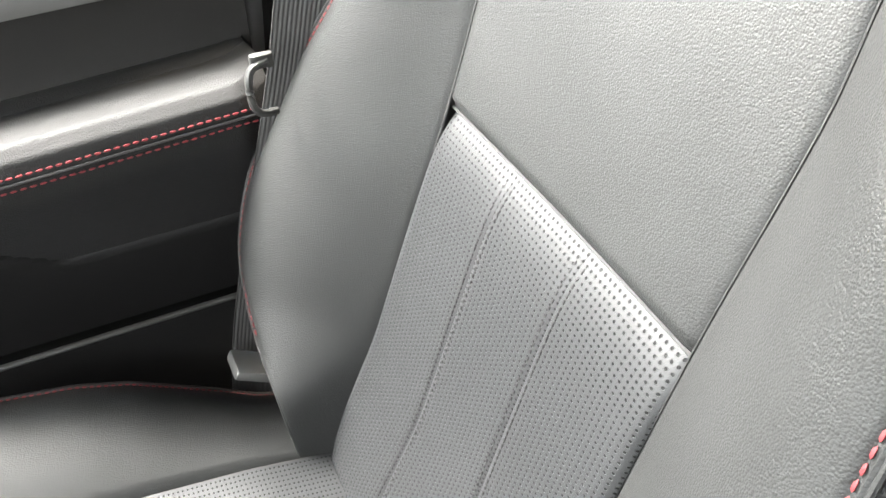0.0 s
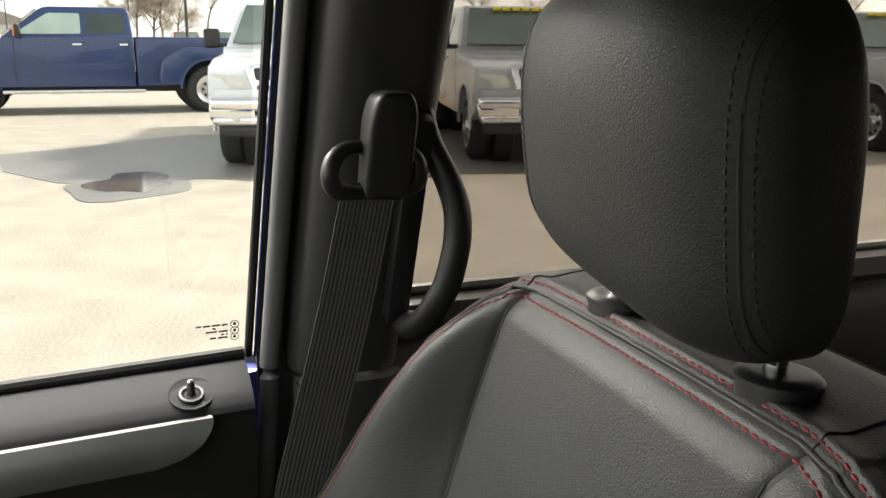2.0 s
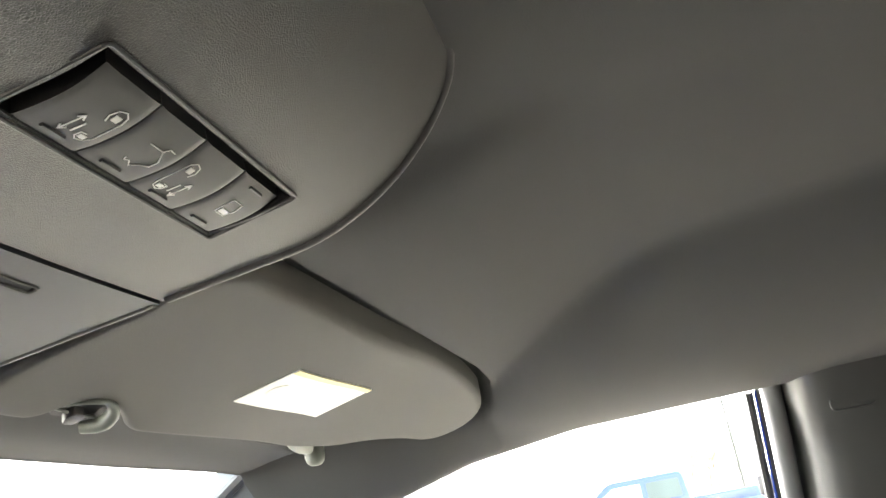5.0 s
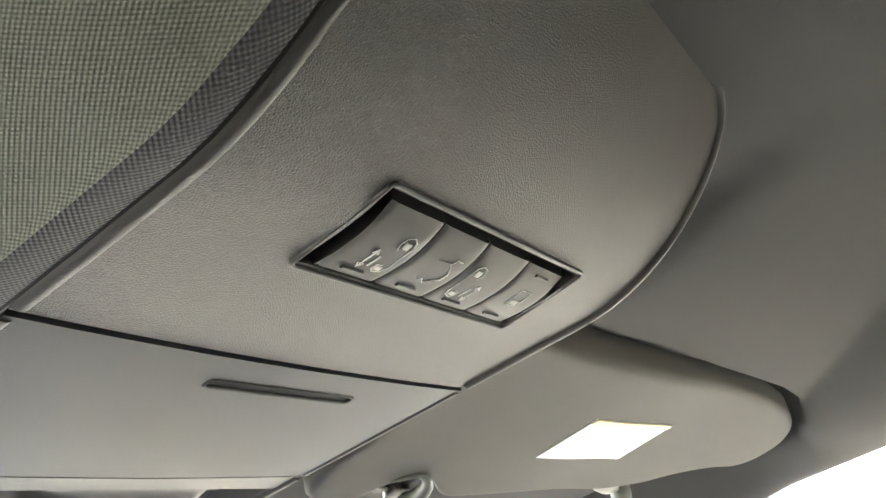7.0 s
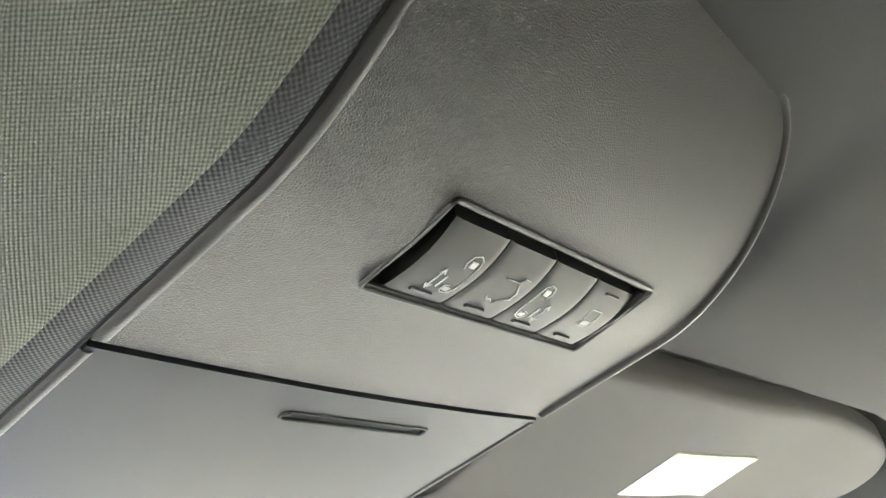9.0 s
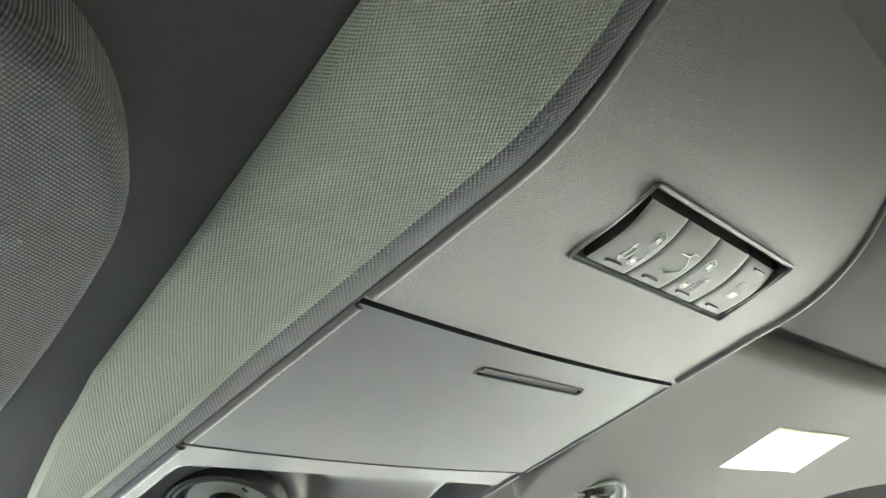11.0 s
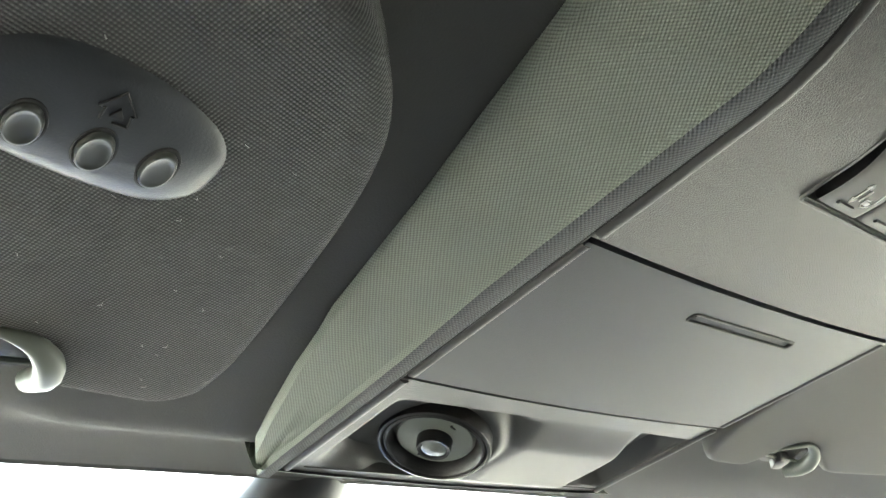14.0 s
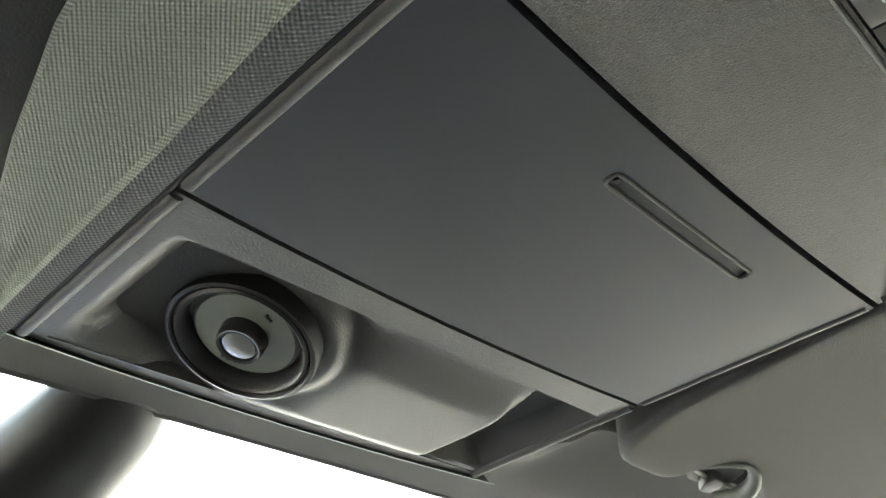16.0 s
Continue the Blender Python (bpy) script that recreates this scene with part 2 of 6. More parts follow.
def lerp_table(tab, v):
    """Smooth interpolation in a table of (key, value) rows with rising keys."""
    if v <= tab[0][0]:
        return tab[0][1]
    for (a, p), (b, q) in zip(tab, tab[1:]):
        if v <= b:
            return p + (q - p) * (v - a) / (b - a)
    return tab[-1][1]


def smooth_table(tab, v):
    """Like lerp_table, but with rounded bends (cubic between the rows)."""
    if v <= tab[0][0]:
        return tab[0][1]
    for i in range(len(tab) - 1):
        (a, p), (b, q) = tab[i], tab[i + 1]
        if v <= b:
            ma = (q - tab[i - 1][1]) / (b - tab[i - 1][0]) if i else (q - p) / (b - a)
            mb = (tab[i + 2][1] - p) / (tab[i + 2][0] - a) if i + 2 < len(tab) else (q - p) / (b - a)
            h, t = b - a, (v - a) / (b - a)
            return (2 * t ** 3 - 3 * t * t + 1) * p + (t ** 3 - 2 * t * t + t) * h * ma + (3 * t * t - 2 * t ** 3) * q + (t ** 3 - t * t) * h * mb
    return tab[-1][1]


def part(name, bm, material, parent=None, label="", flat=False):
    """Links a bmesh as one mesh object under a thing or a part."""
    me = bpy.data.meshes.new(name)
    bmesh.ops.recalc_face_normals(bm, faces=bm.faces)
    bm.to_mesh(me)
    bm.free()
    me.materials.append(material)
    if not flat:
        me.polygons.foreach_set("use_smooth", [True] * len(me.polygons))
        me.set_sharp_from_angle(angle=radians(38))
    ob = new(name, me)
    if parent is not None:
        ob.parent = parent
    if label:
        ob["label"] = label
    return ob


def thing(name, label, category, at=(0, 0, 0), group="", kind=""):
    ob = new(name)
    ob.location = at
    ob.empty_display_size = 0.05
    bpy.context.view_layer.update()
    return tagged(ob, label, category, group, kind)


def box(size, at=(0, 0, 0), bevel=0.0, seg=2, turn=None):
    bm = bmesh.new()
    bmesh.ops.create_cube(bm, size=1)
    bmesh.ops.scale(bm, vec=size, verts=bm.verts)
    if bevel:
        bmesh.ops.bevel(bm, geom=list(bm.edges), offset=bevel, segments=seg, affect="EDGES", profile=0.5)
    m = Matrix.Translation(at)
    if turn is not None:
        m = m @ turn
    bmesh.ops.transform(bm, matrix=m, verts=bm.verts)
    return bm


def join(*bms):
    out = bms[0]
    for b in bms[1:]:
        me = bpy.data.meshes.new("tmp")
        b.to_mesh(me)
        b.free()
        out.from_mesh(me)
        bpy.data.meshes.remove(me)
    return out


def sheet(f, nu, nv, thick=0.0, back=None):
    """A surface f(u, v) over the unit square; with thick, a closed slab behind it along the vector back."""
    bm = bmesh.new()
    g = [[bm.verts.new(f(i / nu, j / nv)) for j in range(nv + 1)] for i in range(nu + 1)]
    for i in range(nu):
        for j in range(nv):
            bm.faces.new((g[i][j], g[i + 1][j], g[i + 1][j + 1], g[i][j + 1]))
    if thick:
        d = Vector(back) * thick
        h = [[bm.verts.new(g[i][j].co + d) for j in range(nv + 1)] for i in range(nu + 1)]
        for i in range(nu):
            for j in range(nv):
                bm.faces.new((h[i][j], h[i][j + 1], h[i + 1][j + 1], h[i + 1][j]))
        rim = [(i, 0) for i in range(nu)] + [(nu, j) for j in range(nv)] + [(i, nv) for i in range(nu, 0, -1)] + [(0, j) for j in range(nv, 0, -1)]
        for (a, b), (c, d2) in zip(rim, rim[1:] + rim[:1]):
            bm.faces.new((g[a][b], h[a][b], h[c][d2], g[c][d2]))
    return bm


def prism(outline, place, depth, bevel=0.0, seg=2):
    """A plate: a closed outline of (u, v) placed by place(u, v, w), from w = 0 to depth; the w = 0 face is bevelled."""
    bm = bmesh.new()
    lo = [bm.verts.new((u, v, 0)) for u, v in outline]
    hi = [bm.verts.new((u, v, depth)) for u, v in outline]
    k = len(outline)
    f = bm.faces.new(lo)
    bm.faces.new(hi[::-1])
    for i in range(k):
        bm.faces.new((lo[i], hi[i], hi[(i + 1) % k], lo[(i + 1) % k]))
    if bevel:
        bmesh.ops.recalc_face_normals(bm, faces=bm.faces)
        bmesh.ops.bevel(bm, geom=list(f.edges), offset=bevel, segments=seg, affect="EDGES", profile=0.5)
    for v in bm.verts:
        v.co = Vector(place(*v.co))
    return bm


def dense_prism(outline, place, depth, cell=0.01):
    """Like prism, but filled with a fine grid so that place may curve it."""
    bm = bmesh.new()
    f = bm.faces.new([bm.verts.new((u, v, 0)) for u, v in outline])
    us, vs = [p[0] for p in outline], [p[1] for p in outline]
    for axis, lo, hi in ((0, min(us), max(us)), (1, min(vs), max(vs))):
        k = int((hi - lo) / cell)
        for i in range(1, k + 1):
            c = lo + (hi - lo) * i / (k + 1)
            co, no = ((c, 0, 0), (1, 0, 0)) if axis == 0 else ((0, c, 0), (0, 1, 0))
            bmesh.ops.bisect_plane(bm, geom=list(bm.verts) + list(bm.edges) + list(bm.faces), plane_co=co, plane_no=no)
    r = bmesh.ops.extrude_face_region(bm, geom=list(bm.faces))
    for v in [e for e in r["geom"] if isinstance(e, bmesh.types.BMVert)]:
        v.co.z = depth
    for v in bm.verts:
        v.co = Vector(place(*v.co))
    return bm


def rounded(outline, r, seg=5):
    """Rounds the corners of a closed outline; r is one radius or one for each corner."""
    out, k = [], len(outline)
    for i in range(k):
        p, a, b = Vector(outline[i]), Vector(outline[i - 1]), Vector(outline[(i + 1) % k])
        ri = r[i] if isinstance(r, (list, tuple)) else r
        da, db = (a - p), (b - p)
        ra = min(ri, da.length * 0.48, db.length * 0.48)
        if ra < 1e-6:
            out.append(tuple(p))
            continue
        s, e = p + da.normalized() * ra, p + db.normalized() * ra
        for j in range(seg + 1):
            t = j / seg
            out.append(tuple((1 - t) ** 2 * s + 2 * t * (1 - t) * p + t * t * e))
    return out


def curve_pts(pts, n):
    """Catmull-Rom through pts, n points a span."""
    P = [Vector(p) for p in pts]
    P = [2 * P[0] - P[1]] + P + [2 * P[-1] - P[-2]]
    out = []
    for i in range(1, len(P) - 2):
        for j in range(n):
            t = j / n
            a, b, c, d = P[i - 1], P[i], P[i + 1], P[i + 2]
            out.append(0.5 * ((2 * b) + (c - a) * t + (2 * a - 5 * b + 4 * c - d) * t * t + (3 * b - a - 3 * c + d) * t ** 3))
    out.append(P[-2])
    return out


def tube(pts, radius, sides=8, squash=1.0, up=(0, 0, 1)):
    """A closed tube along pts; radius is a number or one for each point."""
    bm = bmesh.new()
    pts = [Vector(p) for p in pts]
    rings = []
    for i, p in enumerate(pts):
        d = (pts[min(i + 1, len(pts) - 1)] - pts[max(i - 1, 0)]).normalized()
        s = d.cross(Vector(up))
        s = s.normalized() if s.length > 1e-4 else d.cross(Vector((1, 0, 0))).normalized()
        w = s.cross(d)
        r = radius[i] if isinstance(radius, (list, tuple)) else radius
        rings.append([bm.verts.new(p + r * (math.cos(2 * math.pi * k / sides) * s + squash * math.sin(2 * math.pi * k / sides) * w)) for k in range(sides)])
    for a, b in zip(rings, rings[1:]):
        for k in range(sides):
            bm.faces.new((a[k], a[(k + 1) % sides], b[(k + 1) % sides], b[k]))
    bm.faces.new(rings[0][::-1])
    bm.faces.new(rings[-1])
    return bm


def stitches(pts, length, gap, radius, lift=(0, 0, 0)):
    """A row of single thread stitches along a line, each one a small spindle, in one mesh."""
    P = [Vector(p) + Vector(lift) for p in pts]
    bm = bmesh.new()
    run, seglen = 0.0, []
    for a, b in zip(P, P[1:]):
        seglen.append((b - a).length)
    total = sum(seglen)

    def at(s):
        for a, b, n in zip(P, P[1:], seglen):
            if s <= n:
                return a.lerp(b, s / n if n else 0)
            s -= n
        return P[-1]
    while run + length < total:
        a, b = at(run), at(run + length)
        d = (b - a).normalized()
        s = d.orthogonal().normalized()
        w = d.cross(s)
        mid = []
        for f in (0.25, 0.75):
            c = a.lerp(b, f)
            mid.append([bm.verts.new(c + radius * (x * s + y * w)) for x, y in ((1, 0), (0, 1), (-1, 0), (0, -1))])
        va, vb = bm.verts.new(a), bm.verts.new(b)
        for k in range(4):
            bm.faces.new((va, mid[0][(k + 1) % 4], mid[0][k]))
            bm.faces.new((mid[0][k], mid[0][(k + 1) % 4], mid[1][(k + 1) % 4], mid[1][k]))
            bm.faces.new((vb, mid[1][k], mid[1][(k + 1) % 4]))
        run += length + gap
    return bm


def revolve(profile, at, axis, sides=32):
    """A turned solid: profile rows of (radius, height along axis)."""
    bm = bmesh.new()
    q = Vector(axis).to_track_quat("Z", "Y").to_matrix().to_4x4()
    m = Matrix.Translation(at) @ q
    rings = []
    for r, h in profile:
        rings.append([bm.verts.new(m @ Vector((r * math.cos(2 * math.pi * k / sides), r * math.sin(2 * math.pi * k / sides), h))) for k in range(sides)])
    for a, b in zip(rings, rings[1:]):
        for k in range(sides):
            bm.faces.new((a[k], a[(k + 1) % sides], b[(k + 1) % sides], b[k]))
    bm.faces.new(rings[0][::-1])
    bm.faces.new(rings[-1])
    return bm


# ---- the cabin: x to the passenger side, y to the front, z from the ground ----
def lip_y(a):
    """Rear edge of the visor recess in the headliner."""
    return lerp_table([(0.13, 0.0315), (0.19, 0.0300), (0.268, 0.0240), (0.37, 0.0160), (0.48, 0.0060), (0.535, 0.0065), (0.58, 0.015), (0.62, 0.030)], a)


def head_z(x, y):
    """Underside of the headliner."""
    a = abs(x)
    z = 1.612 - 0.010 * (a / 0.4) ** 2
    z -= 0.034 * smooth(-0.15, 0.015, y) * smooth(0.10, 0.15, a) * (1 - smooth(0.58, 0.66, a))
    z -= 0.050 * smooth(0.02, 0.36, y) * (1 - 0.5 * smooth(0.1, 0.2, a))
    lip = lip_y(a)
    near = lerp_table([(-0.3, 1.612), (-0.10, 1.606), (-0.03, 1.590), (0.02, 1.574), (0.08, 1.557), (0.146, 1.544), (0.236, 1.534), (0.30, 1.545), (0.40, 1.552)], y)
    k = smooth(0.175, 0.25, a) if x < 0 else smooth(0.115, 0.17, a)
    z = near * (1 - k) + z * k
    if x > 0:
        z += 0.060 * smooth(lip - 0.003, lip + 0.003, y) * (1 - smooth(0.19, 0.21, y)) * smooth(0.105, 0.125, a) * (1 - smooth(0.565, 0.605, a))
    m = smooth(0.22, 0.28, y)
    z = z * (1 - m) + (1.549 - 0.035 * a * a) * m
    a0 = lerp_table([(-2.0, 0.42), (-0.5, 0.34), (-0.3, 0.33), (-0.2, 0.36), (-0.13, 0.40), (-0.08, 0.44), (-0.03, 0.50), (0.02, 0.575), (0.24, 0.61)], y)
    k = min(1.0, max(0.0, (a - a0) / (0.665 - a0)))
    side = 1 - (1 - k) ** 1.9 - 0.10 * math.exp(-k / 0.10) * (1 - k) * smooth(0.0, 0.06, k)
    low = lerp_table([(-2.8, 1.556), (-0.6, 1.552), (-0.48, 1.545), (-0.36, 1.522), (-0.2, 1.520), (-0.05, 1.518), (0.06, 1.505), (0.18, 1.474), (0.30, 1.430), (0.40, 1.40)], y)
    low += 0.010 * smooth(0.66, 0.71, a)
    return z * (1 - side) + low * side


def belt_x(z):
    """Inner face of the side above the sill: leans inwards to the roof."""
    return 0.865 - 0.165 * (z - 1.10) / 0.43


rows_y = [0.36 - 0.008 * i for i in range(40)] + [0.040 - 0.0015 * i for i in range(12)] + [0.022 - 0.010 * i for i in range(40)] + [-0.378 - 0.08 * i - 0.002 * i * i for i in range(21)]


def front_y_edge(a):
    """Front edge of the headliner: the windscreen, then the joint with the front pillar."""
    return lerp_table([(0.0, 0.322), (0.2, 0.320), (0.324, 0.316), (0.436, 0.306), (0.567, 0.281), (0.616, 0.279), (0.626, 0.262), (0.636, 0.233), (0.648, 0.206), (0.662, 0.180), (0.72, 0.152)], a)


def ceiling_at(u, v):
    x = -0.71 + 1.42 * u
    y = rows_y[round(v * (len(rows_y) - 1))]
    y += (lip_y(abs(x)) - 0.0315 if x > 0 else 0.0) * smooth(-0.15, 0.022, y) * (1 - smooth(0.04, 0.15, y))
    if y > 0.15:
        y = 0.15 + (y - 0.15) * (front_y_edge(abs(x)) - 0.15) / 0.21
    return (x, y, head_z(x, y))


headliner = part("ceiling", sheet(ceiling_at, 178, len(rows_y) - 1, 0.02, (0, 0, 1)), HEADLINER)
tagged(headliner, "dark grey cloth headliner of the car roof", "ceiling", kind="structure")

roof = part("roof", sheet(lambda u, v: ((-0.80 + 1.6 * u), (0.42 - 3.2 * v), 1.70 - 0.10 * abs(-0.80 + 1.6 * u) ** 3 - 0.06 * smooth(0.0, 0.42, 0.42 - 3.2 * v)), 24, 12, 0.01, (0, 0, 1)), BODY_BLUE)
tagged(roof, "blue painted outer roof skin of the car", "car roof", kind="structure")
floor = part("floor", box((1.72, 4.0, 0.05), (0, -0.75, 0.36), 0.01), CARPET)
tagged(floor, "dark carpeted car floor", "floor", kind="structure")

# windscreen header, windscreen, dashboard and front body
header = part("trim", tube([(x, front_y_edge(abs(x)) + 0.003, head_z(x, front_y_edge(abs(x))) + 0.005) for x in [-0.61 + 0.0305 * i for i in range(41)]], 0.006, 8), HEADLINER)
tagged(header, "dark cloth-covered strip above the windscreen", "trim", kind="structure")


def screen(u, v):
    x = (-0.68 + 1.36 * u) * (1 + 0.18 * v)
    return (x, 0.36 + 0.78 * v - 0.07 * (2 * u - 1) ** 2, 1.59 - 0.56 * v)


windscreen = part("windscreen", sheet(screen, 24, 10, 0.005, (0, 0.5, 1)), GLASS)
windscreen.visible_shadow = False
tagged(windscreen, "clear sloping windscreen glass", "windscreen", kind="structure")
dash = part("dashboard", prism(rounded([(1.25, 0.40), (1.25, 1.00), (0.78, 1.03), (0.62, 0.98), (0.58, 0.80), (0.66, 0.40)], 0.05), lambda u, v, w: (w - 0.84, u, v), 1.68), TRIM)
tagged(dash, "dark plastic dashboard below the windscreen", "dashboard", kind="structure")
bonnet = part("bonnet", sheet(lambda u, v: ((-0.85 + 1.7 * u), 1.15 + 0.95 * v, 1.02 - 0.16 * v * v - 0.06 * (2 * u - 1) ** 2), 12, 8, 0.01, (0, 0, -1)), BODY_BLUE)
tagged(bonnet, "blue painted car bonnet", "bonnet", kind="structure")
nose = part("front_body", box((1.8, 0.10, 0.55), (0, 2.08, 0.60), 0.04), BODY_BLUE)
tagged(nose, "blue painted front end of the car", "car body", kind="structure")


def a_pillar(s):
    joint = curve_pts([(0.620, 0.280, 1.537), (0.626, 0.262, 1.531), (0.636, 0.233, 1.517), (0.648, 0.206, 1.499), (0.664, 0.176, 1.478)], 6)
    inner, outer = Vector((0.318, 0.841, -0.430)), Vector((0.42, 0.86, -0.33))

    def at(u, v):
        k = u * (len(joint) - 1)
        i = min(int(k), len(joint) - 2)
        p = joint[i].lerp(joint[i + 1], k - i)
        q = p + inner.lerp(outer, u) * (0.95 * v) + Vector((0.0, 0.0, -0.10 * u * v * v))
        swell = 0.012 * math.sin(math.pi * u) * smooth(0.0, 0.08, v)
        return (s * (q.x - swell * 0.5), q.y - swell * 0.3, q.z - swell)
    ob = part("pillar_a", sheet(at, 24, 30, 0.05, (s * 0.8, 0.5, 0.6)), PILLAR_A)
    band = part("windscreen_band", tube([at(0, i / 20) for i in range(21)], 0.007, 8), BLACK)
    tagged(band, "black border along the windscreen edge", "trim", kind="structure")
    return tagged(ob, "blue-grey plastic trim of the sloping front pillar", "pillar", kind="structure")


a_pillar(1)
a_pillar(-1)


# outer body sides, closed below the sill and around the windows
def body_side(s, tag):
    bm = box((0.05, 3.6, 0.70), (s * 0.925, -0.95, 0.72), 0.015)
    ob = part("wall_" + tag, bm, BODY_BLUE)
    return tagged(ob, "blue painted lower body side of the car", "car body", kind="structure")


body_side(1, "right")
body_side(-1, "left")
rear = part("wall_rear", join(box((1.80, 0.08, 0.85), (0, -2.72, 0.72), 0.02), box((1.5, 0.08, 0.14), (0, -2.66, 1.60), 0.02)), TRIM)
tagged(rear, "dark trimmed tail of the car below the rear window", "car body", kind="structure")
rear_glass = part("window_rear", box((1.56, 0.006, 0.46), (0, -2.70, 1.36), 0.0), GLASS_DARK)
tagged(rear_glass, "dark tinted tailgate window", "window", kind="structure")


# ---- passenger front door ----
def sill_z(y):
    """Foot of the side glass."""
    return board_z(y) - 0.022


def board_z(y):
    """Level from which the heights on the door board count."""
    return 1.117 - 0.035 * (y + 0.1)


def front_door():
    d = thing("front_door", "black front passenger door with padded armrest and silver strip", "car door", (0.84, 0.3, 0.42))
    d.matrix_parent_inverse = Matrix()
    inv = Matrix.Translation(-d.location)

    def put(name, bm, m, label=""):
        bmesh.ops.transform(bm, matrix=inv, verts=bm.verts)
        return part(name, bm, m, d, label)
    Y0, Y1 = -0.200, 0.95
    # upper board with the sill
    prof = [(0.872, -0.022), (0.858, -0.023), (0.845, -0.026), (0.828, -0.031), (0.812, -0.038), (0.802, -0.046), (0.798, -0.052), (0.801, -0.062)]

    def upper(u, v):
        k = v * (len(prof) - 1)
        i = min(int(k), len(prof) - 2)
        x, z = [prof[i][c] + (prof[i + 1][c] - prof[i][c]) * (k - i) for c in (0, 1)]
        y = Y0 + (Y1 - Y0) * u
        return (x, y, board_z(y) + z)
    put("upper_board", sheet(upper, 60, 20, 0.05, (1, 0, -0.3)), TRIM_BLUE, "slate plastic board under the window")
    # silver strip with a curved tip
    strip = [(0.95, -0.051), (-0.160, -0.051), (-0.157, -0.062), (-0.147, -0.075), (-0.130, -0.087), (-0.105, -0.094), (0.95, -0.099)]
    put("silver_strip", dense_prism(rounded(strip, 0.004, 3), lambda u, v, w: (0.792 - 0.006 * math.sin(math.pi * min(1, max(0, (v + 0.097) / 0.046))) + w, u, board_z(u) + v), 0.012, 0.012), SILVER, "brushed silver decor strip")
    # black board between strip and armrest
    mid = [(0.799, 1.062), (0.801, 1.03), (0.806, 1.00), (0.808, 0.970), (0.804, 0.935)]

    def board(u, v):
        k = v * (len(mid) - 1)
        i = min(int(k), len(mid) - 2)
        x, z = [mid[i][c] + (mid[i + 1][c] - mid[i][c]) * (k - i) for c in (0, 1)]
        y = Y0 + (Y1 - Y0) * u
        return (x, y, z + (board_z(y) - 1.1205))
    put("door_board", sheet(board, 20, 16, 0.04, (1, 0, 0)), DOOR_BOARD)
    # padded armrest and face below, one continuous profile
    arm = [(0.812, 0.950), (0.798, 0.954), (0.770, 0.962), (0.740, 0.967), (0.718, 0.965), (0.706, 0.956), (0.702, 0.944)]
    face = [(0.702, 0.944), (0.700, 0.925), (0.703, 0.90), (0.706, 0.87), (0.708, 0.845), (0.712, 0.840)]

    def loft(tab, n):
        def f(u, v):
            k = v * (len(tab) - 1)
            i = min(int(k), len(tab) - 2)
            x, z = [tab[i][c] + (tab[i + 1][c] - tab[i][c]) * (k - i) for c in (0, 1)]
            y = Y0 + 0.008 + (Y1 - Y0) * u
            end = 1 - smooth(0.0, 0.035, u * (Y1 - Y0))
            return (x + 0.02 * end * end, y, z - 0.065 * (y + 0.18))
        return sheet(f, 110, n, 0.06, (1, 0, -0.1))
    put("armrest", loft(arm, 24), ARMREST, "black leather armrest pad")
    put("door_face", loft(face, 16), DOOR_FACE, "black leather face under the armrest")
    row = lambda x, z: [(x, Y0 + 0.025 + 0.01 * i, z - 0.065 * (Y0 + 0.025 + 0.01 * i + 0.18)) for i in range(60)]
    put("stitching", stitches(row(0.7022, 0.9465), 0.0058, 0.0016, 0.0011), THREAD_RED, "row of red stitching")
    put("stitching", stitches(row(0.6993, 0.9365), 0.0058, 0.0016, 0.0009), THREAD_RED, "row of red stitching")
    put("seam", tube(row(0.7006, 0.9415), 0.0012, 6), THREAD_BLACK)
    # pull pocket, lower ledges
    pocket = [(0.95, 0.882), (0.10, 0.880), (0.055, 0.877), (0.036, 0.868), (0.020, 0.857), (0.004, 0.853), (-0.03, 0.853), (-0.10, 0.852), (-0.192, 0.853), (-0.192, 0.755), (0.95, 0.735)]
    put("map_pocket", dense_prism(rounded(pocket, 0.012, 4), lambda u, v, w: (0.6995 + 0.022 * (0.87 - v) / 0.11 + 0.012 * smooth(0.010, 0.0, abs(min(0.882, v) - lerp_table([(-0.192, 0.853), (0.004, 0.853), (0.036, 0.868), (0.055, 0.877), (0.10, 0.880)], u))) + w, u, v - 0.0015), 0.06, 0.006), DOOR_LOW, "moulded black map pocket")
    lower = [(0.95, 0.722), (-0.192, 0.742), (-0.185, 0.45), (0.95, 0.45)]
    put("lower_panel", prism(rounded(lower, 0.006, 3), lambda u, v, w: (0.728 + w, u, v - 0.004), 0.10, 0.004), DOOR_LOW)
    put("pocket_rim", tube([(0.7165, 0.6 - 0.02 * i, 0.736 + 0.0175 * (i * 0.02) - 0.004) for i in range(39)], 0.0028, 8), PILLAR)
    # lock knob in a round cup
    lx, ly, lz = 0.820, -0.142, 1.0795
    put("lock_knob", revolve([(0.0001, 0.0165), (0.0030, 0.0165), (0.0038, 0.0150), (0.0038, 0.006), (0.0046, 0.004), (0.0046, -0.004), (0.0001, -0.004)], (lx, ly, lz), (0, 0, 1), 20), BLACK, "black door lock button")
    put("knob_tip", revolve([(0.0001, 0.0190), (0.0024, 0.0186), (0.0034, 0.0172), (0.0034, 0.0163), (0.0001, 0.0163)], (lx, ly, lz), (0, 0, 1), 20), CHROME, "bright tip of the lock button")
